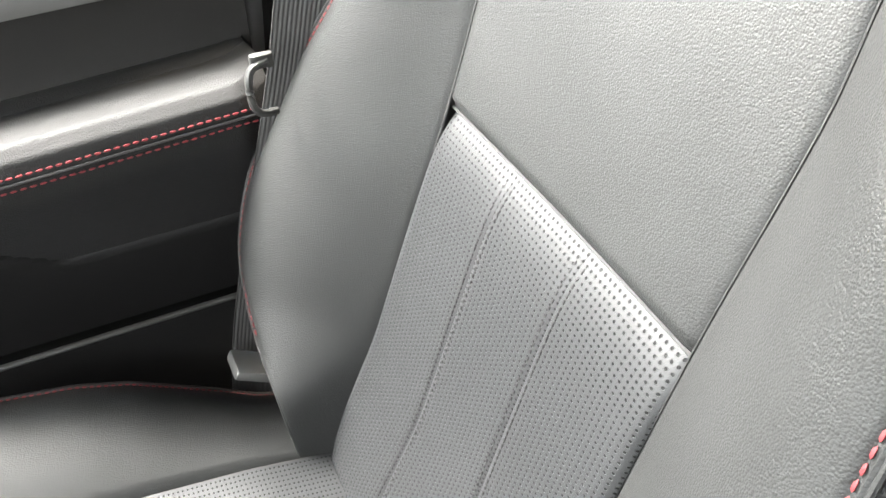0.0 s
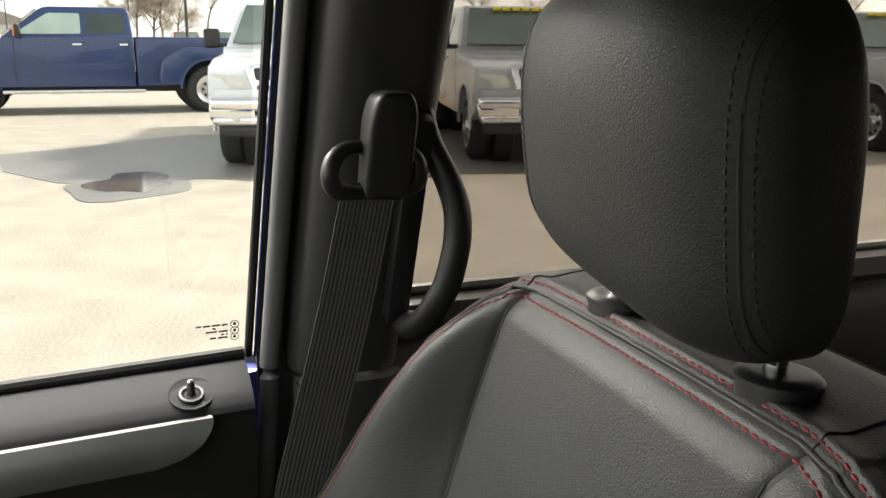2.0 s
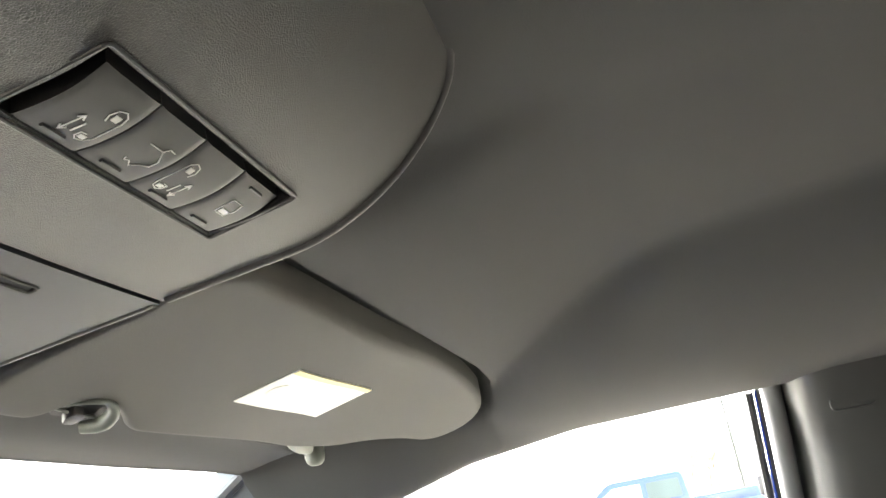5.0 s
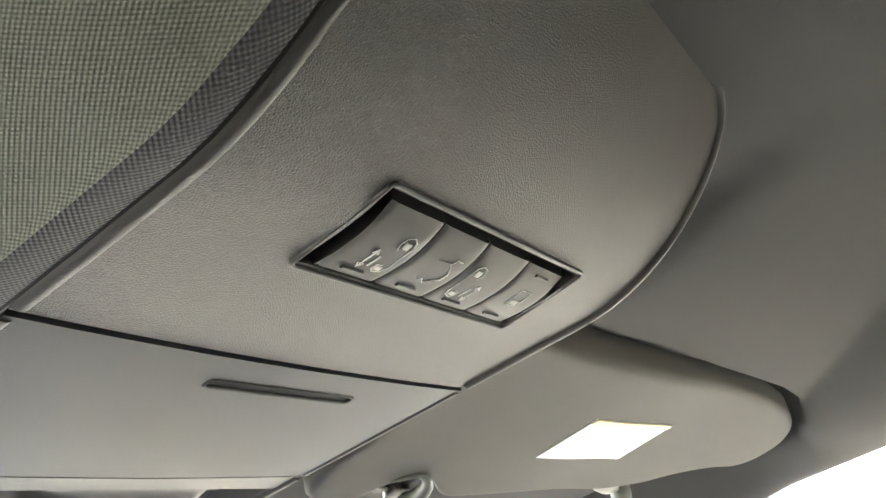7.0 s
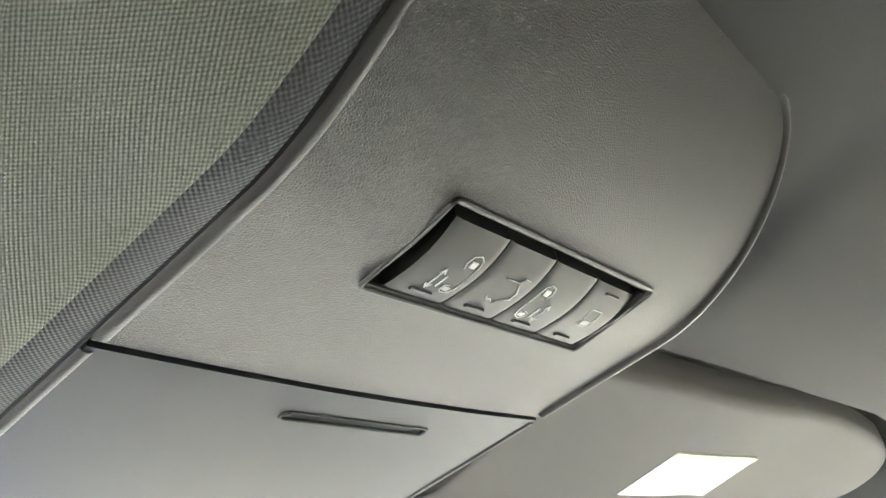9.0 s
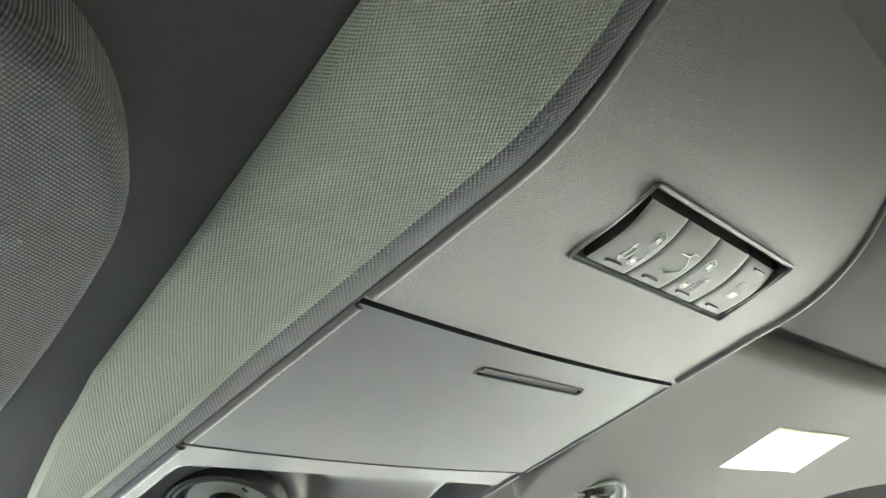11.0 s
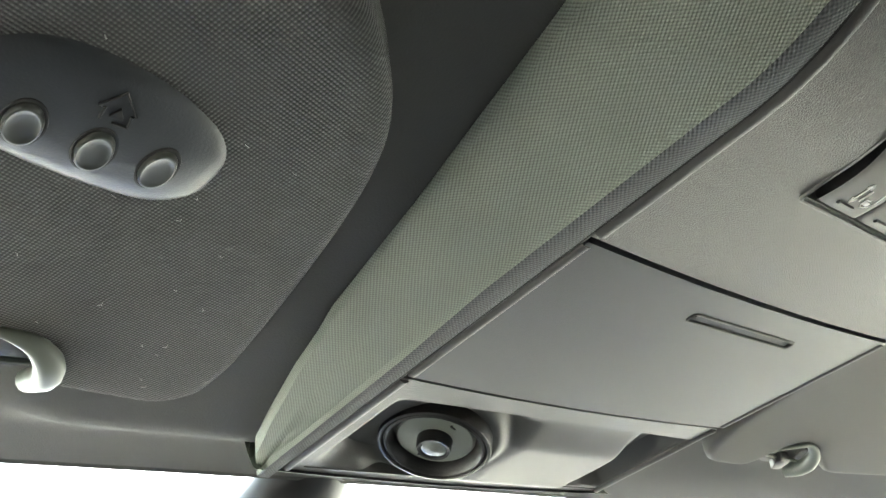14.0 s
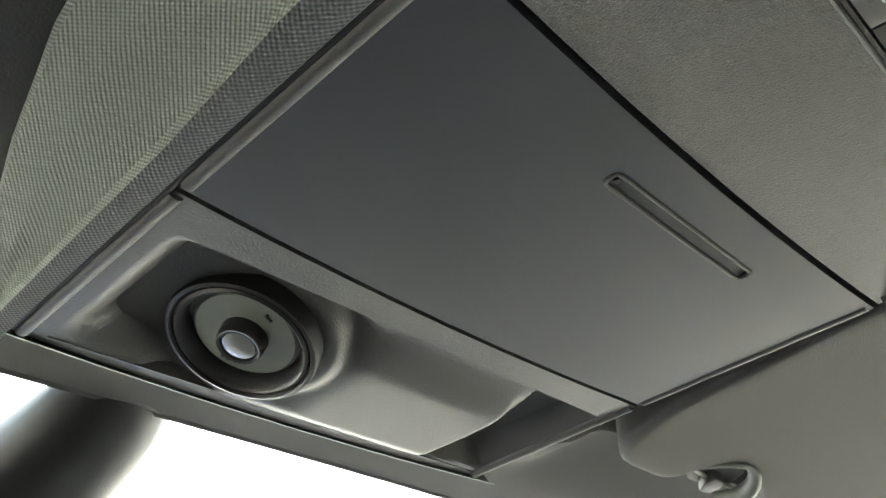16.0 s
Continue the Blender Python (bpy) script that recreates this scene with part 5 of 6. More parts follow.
    ring = [(SW[0] + 0.0007, SW[2] + 0.0007), (SW[1] - 0.0007, SW[2] + 0.0007), (SW[1] - 0.0007, SW[3] - 0.0007), (SW[0] + 0.0007, SW[3] - 0.0007)]
    for (ax, ay), (bx, by) in zip(ring, ring[1:] + ring[:1]):
        put("frame_wall", sheet(lambda u, v: (ax + (bx - ax) * u, ay + (by - ay) * u, con_z(ay + (by - ay) * u) + 0.0002 + 0.0095 * v), 8, 2), BLACK, "", sb)
    keys = [(SW[0] + 0.0062, -0.0183), (-0.0177, 0.0058), (0.0064, 0.0308), (0.0314, SW[1] - 0.0016)]
    Y_REAR, Y_FRONT = SW[2] + 0.0044, SW[3] - 0.0006

    def key_z(y):
        """Underside of the keys: a barrel, level with the cover at both ends and proud between."""
        w = (Y_FRONT - y) / (Y_FRONT - Y_REAR)
        return con_z(y) + 0.0001 + 0.0018 * w - 0.0013 * (1 - (2 * w - 1) ** 2)
    for xc in (keys[0][0] - 0.0004, keys[3][1] + 0.0004):
        put("end_cheek", sheet(lambda u, v: (xc, Y_REAR + (Y_FRONT - Y_REAR) * u, key_z(Y_REAR + (Y_FRONT - Y_REAR) * u) + 0.0001 + 0.008 * v), 16, 2, 0.0003, (1, 0, 0)), BLACK, "", sb)
    for i, (a, b) in enumerate(keys):
        def key(u, v, a=a, b=b):
            y = Y_REAR + (Y_FRONT - Y_REAR) * v
            return (a + (b - a) * u, y, key_z(y) + 0.0004 * (2 * u - 1) ** 12)
        kb = put("switch_key", sheet(key, 20, 16, 0.006, (0, 0, 1)), SWITCH, "grey rocker key with pale symbol", sb)

        def surf(u, w, a=a, b=b):
            y = Y_FRONT - w * (Y_FRONT - Y_REAR)
            return (a + (b - a) * u, y, key_z(y) - 0.0002)
        bars = []

        def stroke(pts, r=0.00026):
            bars.append(tube([surf(*p) for p in pts], r, 5, 0.5))

        def blot(u0, w0, u1, w1):
            bars.append(sheet(lambda q, r: Vector(surf(u0 + (u1 - u0) * q, w0 + (w1 - w0) * r)) - Vector((0, 0, 0.0001)), 2, 2, 0.0003, (0, 0, 1)))
        if i in (0, 2):
            m = (lambda q: q) if i == 0 else (lambda q: 1.0 - q)
            stroke([(m(q), r) for q, r in ((0.66, 0.56), (0.62, 0.64), (0.66, 0.73), (0.76, 0.76), (0.84, 0.71), (0.86, 0.62), (0.86, 0.30), (0.82, 0.21), (0.72, 0.18), (0.66, 0.22), (0.66, 0.30), (0.74, 0.31))])
            blot(m(0.69), 0.60, m(0.79), 0.68)
            blot(m(0.69), 0.22, m(0.79), 0.28)
            stroke([(m(0.56), 0.24), (m(0.56), 0.42)], 0.00036)
            stroke([(m(0.44), 0.20), (m(0.44), 0.48)], 0.00030)
            for tip, bk in ((0.50, 0.43), (0.18, 0.25)):
                stroke([(m(0.39), bk), (m(0.44), tip), (m(0.49), bk)], 0.00034)
        elif i == 1:
            stroke([(0.40, 0.34), (0.43, 0.30), (0.50, 0.32), (0.583, 0.26), (0.67, 0.34), (0.80, 0.39), (0.80, 0.50), (0.73, 0.57), (0.66, 0.64), (0.40, 0.64)])
            stroke([(0.66, 0.64), (0.71, 0.71), (0.82, 0.70)])
        else:
            stroke([(0.38, 0.38), (0.62, 0.38), (0.66, 0.52), (0.62, 0.66), (0.38, 0.66), (0.36, 0.52), (0.38, 0.38)], 0.00022)
            blot(0.43, 0.40, 0.60, 0.48)
        put("symbol", join(*bars), PRINT, "pale printed symbol", kb)
        put("indicator", tube([surf(0.28, 0.115), surf(0.64, 0.115)], 0.0007, 6), BLACK, "small dark indicator bar", kb)
        if i == 3:
            put("indicator", tube([surf(0.34, 0.90), surf(0.66, 0.90)], 0.0006, 6), BLACK, "small dark indicator bar", kb)
    return c


LAMP_GREY = mat("pale_grey_plastic", (0.125, 0.138, 0.120), 0.4, var=0.05)
LENS = mat("lamp_lens", (0.15, 0.16, 0.155), 0.08, var=0.3, vscale=160, coat=0.6)
console()


# ---- sun visors ----
def visor_body(outline, zf, thick, material, owner, inv, name="body", label=""):
    """A padded panel: rings of the outline with a rounded lower edge, filled and closed above."""
    k = len(outline)
    P = [Vector(p) for p in outline]
    area = sum(P[i - 1].x * P[i].y - P[i].x * P[i - 1].y for i in range(k))
    sign = 1 if area > 0 else -1
    inward = []
    for i in range(k):
        t = (P[(i + 1) % k] - P[i - 1]).normalized()
        inward.append(Vector((-t.y, t.x)) * sign)
    R = 0.0055
    seg_a = np.array([tuple(p) for p in P])
    seg_d = np.roll(seg_a, -1, axis=0) - seg_a
    seg_l = (seg_d ** 2).sum(axis=1)

    def gap(x, y):
        q = np.clip((((x, y) - seg_a) * seg_d).sum(axis=1) / seg_l, 0, 1)
        return float(np.sqrt(((seg_a + seg_d * q[:, None] - (x, y)) ** 2).sum(axis=1).min()))
    bm = bmesh.new()
    rings = [[bm.verts.new((*(P[i] + inward[i] * d), 0)) for i in range(k)] for d in (0, 0.0003, 0.001, 0.0022, 0.0036, 0.0055)]
    for a, b in zip(rings, rings[1:]):
        for i in range(k):
            bm.faces.new((a[i], a[(i + 1) % k], b[(i + 1) % k], b[i]))
    bm.faces.new(rings[-1])
    us, vs = [p.x for p in P], [p.y for p in P]
    for axis, lo, hi in ((0, min(us), max(us)), (1, min(vs), max(vs))):
        n = int((hi - lo) / 0.012)
        for i in range(1, n + 1):
            c = lo + (hi - lo) * i / (n + 1)
            co, no = ((c, 0, 0), (1, 0, 0)) if axis == 0 else ((0, c, 0), (0, 1, 0))
            bmesh.ops.bisect_plane(bm, geom=list(bm.verts) + list(bm.edges) + list(bm.faces), plane_co=co, plane_no=no)
    for v in bm.verts:
        d = min(R, gap(v.co.x, v.co.y))
        v.co.z = zf(v.co.x, v.co.y) + R - math.sqrt(max(0.0, R * R - (R - d) ** 2))
    rimv = [e for e in bm.edges if e.is_boundary]
    r = bmesh.ops.extrude_edge_only(bm, edges=rimv)
    for v in [e for e in r["geom"] if isinstance(e, bmesh.types.BMVert)]:
        v.co.z += thick - R
    bmesh.ops.holes_fill(bm, edges=[e for e in bm.edges if e.is_boundary], sides=0)
    bmesh.ops.transform(bm, matrix=inv, verts=bm.verts)
    return part(name, bm, material, owner, label)


def visor_clip(put, dx, zf):
    """Holder in a rounded notch: a pale rim swelling into a finger, and a thin bar with a clip block."""
    P = lambda x, y, d=0.0: (x + dx, y, zf(x + dx, y) + d)
    rim = curve_pts([P(-0.247, 0.177, 0.003), P(-0.243, 0.173, 0.002), P(-0.237, 0.165, 0.000), P(-0.231, 0.1605, -0.001), P(-0.225, 0.1590, -0.001), P(-0.2165, 0.1610, -0.002), P(-0.2110, 0.1660, -0.003), P(-0.2085, 0.1730, -0.003), P(-0.2090, 0.1800, -0.001), P(-0.2105, 0.1860, 0.001)], 5)
    rr = [lerp_table([(0, 0.0012), (0.45, 0.0016), (0.56, 0.0032), (0.68, 0.0044), (0.85, 0.0046), (1.0, 0.0036)], i / (len(rim) - 1)) for i in range(len(rim))]
    put("holder", tube(rim, rr, 12), LAMP_GREY, "pale grey plastic visor holder")
    put("notch", dense_prism(rounded([(dx - 0.244, 0.178), (dx - 0.234, 0.166), (dx - 0.224, 0.162), (dx - 0.214, 0.166), (dx - 0.213, 0.182), (dx - 0.240, 0.184)], 0.003), lambda u, v, w: (u, v, zf(u, v) + 0.003 + w), 0.003, 0.02), BLACK, "dark notch behind the holder")
    put("clip_bar", tube([P(-0.247, 0.1765, 0.002), P(-0.230, 0.1765, 0.001), P(-0.213, 0.1755, 0.001)], 0.0011, 8), LAMP_GREY)
    put("clip_block", prism(rounded([(dx - 0.2355, 0.1775), (dx - 0.2335, 0.1730), (dx - 0.2250, 0.1725), (dx - 0.2220, 0.1760), (dx - 0.2235, 0.1820), (dx - 0.2310, 0.1830)], 0.0015), lambda u, v, w: (u, v, zf(u, v) - 0.002 + w), 0.007, 0.0012), BLACK, "black clip block")


def visor_right():
    v = thing("sun_visor", "dark grey passenger sun visor with white warning label", "sun visor", (0.37, 0.10, 1.58))
    inv = Matrix.Translation(-v.location)

    def put(name, bm, m, label="", to=None):
        bmesh.ops.transform(bm, matrix=inv, verts=bm.verts)
        return part(name, bm, m, to or v, label)
    zf = lambda x, y: 1.5675 - 0.20 * (y - 0.03) - 0.007 * smooth(0.15, 0.35, x) - 0.026 * smooth(0.38, 0.66, x) - 0.004 * smooth(0.15, 0.2, y)
    out = [(0.145, 0.041), (0.19, 0.039), (0.268, 0.033), (0.37, 0.025), (0.48, 0.0150), (0.540, 0.0140), (0.575, 0.023), (0.597, 0.042), (0.602, 0.068), (0.588, 0.086), (0.555, 0.096), (0.522, 0.118), (0.500, 0.142), (0.46, 0.163), (0.40, 0.170), (0.33, 0.174), (0.262, 0.182), (0.240, 0.170), (0.215, 0.161), (0.198, 0.168), (0.187, 0.190), (0.142, 0.190), (0.132, 0.16), (0.132, 0.06)]
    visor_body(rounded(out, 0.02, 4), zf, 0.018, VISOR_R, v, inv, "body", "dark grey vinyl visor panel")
    lab = [(0.294, 0.080), (0.407, 0.071), (0.412, 0.119), (0.296, 0.127)]
    lb = put("warning_label", dense_prism(lab, lambda a, b, w: (a, b, zf(a, b) - 0.0006 + w), 0.001, 0.01), PAPER, "white warning label with yellow header")
    put("header_bar", dense_prism([(0.294, 0.080), (0.407, 0.071), (0.4075, 0.0755), (0.2945, 0.0845)], lambda a, b, w: (a, b, zf(a, b) - 0.0010 + w), 0.0008, 0.01), PALE_YELLOW, "", lb)
    bars = []
    random.seed(5)
    for r in range(5):
        y = 0.091 + 0.0055 * r
        x = 0.325
        while x < 0.385:
            w = random.uniform(0.008, 0.02)
            bars.append(dense_prism([(x, y), (x + w, y), (x + w, y + 0.0018), (x, y + 0.0018)], lambda a, b, q: (a, b, zf(a, b) - 0.0007 + q), 0.0004, 0.05))
            x += w + 0.005
    tagged(put("print", join(*bars), mat("faint_print", (0.74, 0.74, 0.71), 0.6), "faint grey lines of print", lb), kind="stuff")
    put("symbol", join(revolve([(0.0001, -0.0008), (0.008, -0.0008), (0.008, 0.0), (0.0001, 0.0)], (0.312, 0.104, zf(0.312, 0.104)), (0, 0.2, 1), 20)), mat("faint_symbol", (0.75, 0.75, 0.72), 0.6), "", lb)
    visor_clip(put, 0.436, zf)
    put("pivot_knob", join(tube(curve_pts([(0.468, 0.166, 1.540), (0.486, 0.167, 1.534), (0.508, 0.166, 1.533)], 4), 0.0055, 10), revolve([(0.0001, -0.013), (0.0045, -0.0122), (0.0075, -0.0095), (0.0088, -0.005), (0.0088, 0.004), (0.0070, 0.016), (0.0001, 0.016)], (0.519, 0.165, 1.531), (0, 0, 1), 20)), LAMP_GREY, "pale plastic pivot")
    return v


def visor_left():
    v = thing("sun_visor", "dark woven driver sun visor with three-button opener", "sun visor", (-0.36, 0.10, 1.575))
    inv = Matrix.Translation(-v.location)

    def put(name, bm, m, label="", to=None):
        bmesh.ops.transform(bm, matrix=inv, verts=bm.verts)
        return part(name, bm, m, to or v, label)
    zf = lambda x, y: 1.5470 - 0.15 * (y - 0.08)
    out = [(-0.600, 0.030), (-0.40, 0.016), (-0.253, 0.0165), (-0.220, 0.018), (-0.200, 0.0235), (-0.184, 0.036), (-0.172, 0.051), (-0.1655, 0.068), (-0.161, 0.092), (-0.157, 0.125), (-0.154, 0.165), (-0.1565, 0.184), (-0.168, 0.193), (-0.204, 0.189), (-0.208, 0.168), (-0.225, 0.160), (-0.240, 0.170), (-0.247, 0.184), (-0.30, 0.186), (-0.42, 0.178), (-0.585, 0.14)]
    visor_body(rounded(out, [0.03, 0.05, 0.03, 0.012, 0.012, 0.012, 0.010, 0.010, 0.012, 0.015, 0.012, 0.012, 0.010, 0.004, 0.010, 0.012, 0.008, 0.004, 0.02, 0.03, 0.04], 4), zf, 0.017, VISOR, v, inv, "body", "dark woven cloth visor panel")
    # opener pad
    pad = [(-0.2625, 0.078), (-0.2610, 0.067), (-0.250, 0.0575), (-0.236, 0.0570), (-0.221, 0.0605), (-0.2080, 0.0680), (-0.2030, 0.0757), (-0.2045, 0.0895), (-0.2130, 0.0950), (-0.228, 0.0945), (-0.246, 0.0915), (-0.2590, 0.0865)]
    pr = rounded(pad, 0.02, 4)
    cxp, cyp = -0.2335, 0.0765

    def dome(u, w):
        k = len(pr)
        t = u * k
        i = int(t) % k
        p = Vector(pr[i]).lerp(Vector(pr[(i + 1) % k]), t - int(t))
        p = Vector((cxp, cyp)) + (p - Vector((cxp, cyp))) * 1.04
        sc = math.sin(w * math.pi / 2) ** 0.8
        x, y = cxp + (p.x - cxp) * sc, cyp + (p.y - cyp) * sc
        return (x, y, zf(x, y) + 0.002 - 0.0055 * math.cos(w * math.pi / 2) ** 0.7)
    bm = sheet(dome, 72, 14)
    bmesh.ops.remove_doubles(bm, verts=bm.verts, dist=1e-6)
    op = put("opener_pad", bm, PAD, "smooth slate plastic opener pad")

    def pad_z(x, y):
        """Underside of the pad's dome over that point."""
        d = Vector((x - cxp, y - cyp))
        reach = 1e-6
        for a, b in zip(pr, pr[1:] + pr[:1]):
            p, e = Vector(a) - Vector((cxp, cyp)), Vector(b) - Vector(a)
            det = d.x * e.y - d.y * e.x
            if abs(det) > 1e-12:
                k, w = (p.x * e.y - p.y * e.x) / det, (p.x * d.y - p.y * d.x) / det
                if k > 0 and -0.001 <= w <= 1.001:
                    reach = k * 1.04
                    break
        sn = min(0.999, (1 / reach) ** 1.25)
        return zf(x, y) + 0.002 - 0.0055 * math.sqrt(1 - sn * sn) ** 0.7
    crown = [(0.0, -0.0007), (0.45, -0.0008), (0.68, -0.0010), (0.80, -0.0013), (0.88, -0.0012), (0.94, -0.0006), (0.97, 0.0006)]
    moat = [(0.90, -0.00010), (0.99, -0.00015), (1.06, -0.00026), (1.11, -0.00024), (1.14, 0.0002)]
    for x, y in ((-0.2462, 0.0785), (-0.2314, 0.0800), (-0.2172, 0.0806)):
        def ring(tab):
            def f(u, v):
                k = v * (len(tab) - 1)
                i = min(int(k), len(tab) - 2)
                r, h = [tab[i][c] + (tab[i + 1][c] - tab[i][c]) * (k - i) for c in (0, 1)]
                a = 2 * math.pi * u
                px, py = x + 0.0040 * r * math.cos(a), y + 0.0065 * r * math.sin(a)
                return (px, py, pad_z(px, py) + h)
            return f
        bm = sheet(ring(crown), 32, 12)
        bmesh.ops.remove_doubles(bm, verts=bm.verts, dist=1e-6)
        b = put("opener_button", bm, BUTTON, "oval grey push button", op)
        put("button_gap", sheet(ring(moat), 32, 8), THREAD_BLACK, "", b)
    hx, hy = -0.2300, 0.0672
    roof = [(-0.0042, 0.0033), (-0.0041, 0.0), (-0.0053, 0.0001), (-0.0014, -0.0045), (0.0025, 0.0005), (0.0016, 0.0006), (0.0019, 0.0038), (-0.0014, 0.0036)]
    icon = [tube([(hx + a, hy + b, pad_z(hx + a, hy + b) - 0.0003) for a, b in roof], 0.00033, 6)]
    icon.append(prism([(-0.0026, 0.0019), (-0.0010, -0.0006), (0.0002, 0.0017)], lambda u, q, w: (hx + u, hy + q, pad_z(hx + u, hy + q) - 0.0006 + w), 0.0006))
    put("house_symbol", join(*icon), THREAD_BLACK, "dark embossed house symbol", op)
    visor_clip(put, 0.0, zf)
    # lint on the cloth
    random.seed(11)
    lint = []
    for _ in range(46):
        x, y = random.uniform(-0.29, -0.178), random.uniform(0.045, 0.18)
        a = random.uniform(0, 6.28)
        q = random.uniform(0.0003, 0.0013)
        lint.append(tube([(x, y, zf(x, y) - 0.0003), (x + q * math.cos(a) + 0.0004, y + q * math.sin(a), zf(x, y) - 0.0006), (x + 2 * q * math.cos(a), y + 2 * q * math.sin(a), zf(x, y) - 0.0003)], 0.00007, 4))
    tagged(put("lint", join(*lint), LINT, "pale specks of lint"), kind="stuff")
    return v


visor_right()
visor_left()

# ---- rear-view mirror stalk on the windscreen ----
ms = thing("mirror_stalk", "dark plastic mirror stalk on the windscreen", "mirror mount", (-0.01, 0.36, 1.56))
bm = tube(curve_pts([(-0.013, 0.330, 1.564), (-0.018, 0.353, 1.543), (-0.036, 0.40, 1.503), (-0.062, 0.46, 1.448)], 6), [0.024 + 0.0012 * i for i in range(19)], 20, 0.7)
bmesh.ops.transform(bm, matrix=Matrix.Translation(-ms.location), verts=bm.verts)
part("cover", bm, BLACK, ms)
bm = tube([(-0.010, 0.323, 1.569), (-0.013, 0.330, 1.563)], [0.030, 0.027], 20, 0.7)
bmesh.ops.transform(bm, matrix=Matrix.Translation(-ms.location), verts=bm.verts)
part("collar", bm, TRIM, ms)


# ---- outside: yard, vehicles, field, trees ----
CONCRETE = mat("bleached_concrete", (0.45, 0.402, 0.335), 0.85, var=0.14, vscale=2.2, bump=0.5, bscale=40)
WET = mat("damp_concrete", (0.22, 0.205, 0.19), 0.5, var=0.2, vscale=1.2, bump=0.2, bscale=30)
WATER = mat("puddle_water", (0.12, 0.085, 0.055), 0.10, var=0.1, vscale=2)
DRY_GRASS = mat("dry_grass", (0.36, 0.27, 0.13), 1.0, var=0.35, vscale=0.4, bump=0.8, bscale=6)
DIRT = mat("bare_dirt", (0.32, 0.20, 0.11), 1.0, var=0.3, vscale=0.8, bump=0.6, bscale=8)
TYRE = mat("tyre_rubber", (0.02, 0.02, 0.02), 0.8, var=0.2, vscale=8)
ALLOY = mat("polished_alloy", (0.62, 0.62, 0.62), 0.25, metal=0.9, var=0.08, vscale=10)
AUTO_GLASS = mat("vehicle_glass", (0.035, 0.05, 0.048), 0.06, var=0.2, vscale=1.5)
AUTO_SCREEN = mat("vehicle_screen_glass", (0.10, 0.135, 0.12), 0.08, var=0.3, vscale=1.2)
AUTO_GLASS_PALE = mat("vehicle_windscreen", (0.34, 0.42, 0.38), 0.12, var=0.25, vscale=1.2)
LAMP_CLEAR = mat("headlamp", (0.62, 0.60, 0.55), 0.12, var=0.15, vscale=14, coat=0.6)
LAMP_AMBER = mat("amber_lens", (0.75, 0.22, 0.04), 0.25, var=0.1)
STEEL = mat("dark_steel", (0.10, 0.10, 0.105), 0.4, metal=0.5, var=0.15, vscale=4)
LAMP_RED = mat("red_lens", (0.55, 0.03, 0.03), 0.25, var=0.15, vscale=6)
BANNER = mat("yellow_banner", (0.85, 0.66, 0.03), 0.6, var=0.05)
PAINTS = {k: mat(k + "_paint", c, 0.24, coat=0.5, var=0.05, vscale=3) for k, c in {
    "blue": (0.010, 0.030, 0.105), "white": (0.72, 0.73, 0.74), "silver": (0.40, 0.41, 0.42), "red": (0.42, 0.02, 0.02),
    "yellow": (0.68, 0.50, 0.02), "charcoal": (0.05, 0.055, 0.06), "slate": (0.12, 0.14, 0.17)}.items()}

ground = part("ground", sheet(lambda u, v: (-600 + 3000 * u, -1500 + 3000 * v, 0), 8, 8), CONCRETE)
tagged(ground, "pale bleached concrete yard, dry and dusty", "ground", kind="structure")


def blob(cx, cy, rx, ry, seed, n=90, rough=0.25):
    random.seed(seed)
    ph = [random.uniform(0, 6.28) for _ in range(7)]
    out = []
    for i in range(n):
        a = 2 * math.pi * i / n
        r = 1 + rough * sum(math.sin((k + 2) * a + ph[k]) / (k + 1.5) for k in range(7))
        out.append((cx + rx * r * math.cos(a), cy + ry * r * math.sin(a)))
    return out


def patch(name, outline, z, m, label, cat):
    return tagged(part(name, prism(outline, lambda u, v, w: (u, v, z + w), -0.003), m), label, cat, kind="structure")


patch("damp_patch", [(11.9, 1.55), (11.2, 1.15), (10.5, 1.05), (9.9, 0.72), (9.45, 0.45), (9.3, 0.10), (9.5, -0.25), (9.2, -0.6), (9.35, -0.95), (9.0, -1.4), (8.6, -2.2), (8.9, -3.0), (8.7, -4.0), (8.3, -5.0), (8.5, -6.5), (8.0, -8.0), (14.5, -9.5), (15.0, -5.5), (13.6, -3.0), (13.8, -1.2), (13.2, -0.2), (12.6, 0.2), (12.3, 0.9)], 0.005, WET, "dark damp stain on the concrete", "ground stain")
patch("damp_rim", [(x, y) for x, y in blob(9.30, -0.22, 1.05, 0.64, 7, rough=0.12)], 0.0065, WET, "damp rim round the puddle", "ground stain")
patch("puddle", blob(9.30, -0.24, 0.62, 0.40, 9, rough=0.22), 0.010, WATER, "shallow brown puddle mirroring the sky", "puddle")
patch("puddle_far", blob(9.15, -3.35, 0.5, 0.42, 12, rough=0.3), 0.010, WATER, "shallow puddle in front of the parked pickups", "puddle")
patch("dirt_strip", [(13.5, -4.6), (16.2, -3.6), (19.5, -5.4), (30, -9), (60, -18), (60, -40), (15, -20), (13.0, -8)], 0.004, DIRT, "bare brown dirt at the edge of the field", "dirt")
patch("field", [(18.6, -5.6), (40, -10.5), (400, -80), (900, -150), (900, -900), (40, -700), (17, -60), (16.5, -14)], 0.008, DRY_GRASS, "tan dry grass field", "field")


def arc(cy, cz, r, a0, a1, n=10):
    return [(cy + r * math.cos(radians(a0 + (a1 - a0) * i / n)), cz + r * math.sin(radians(a0 + (a1 - a0) * i / n))) for i in range(n + 1)]


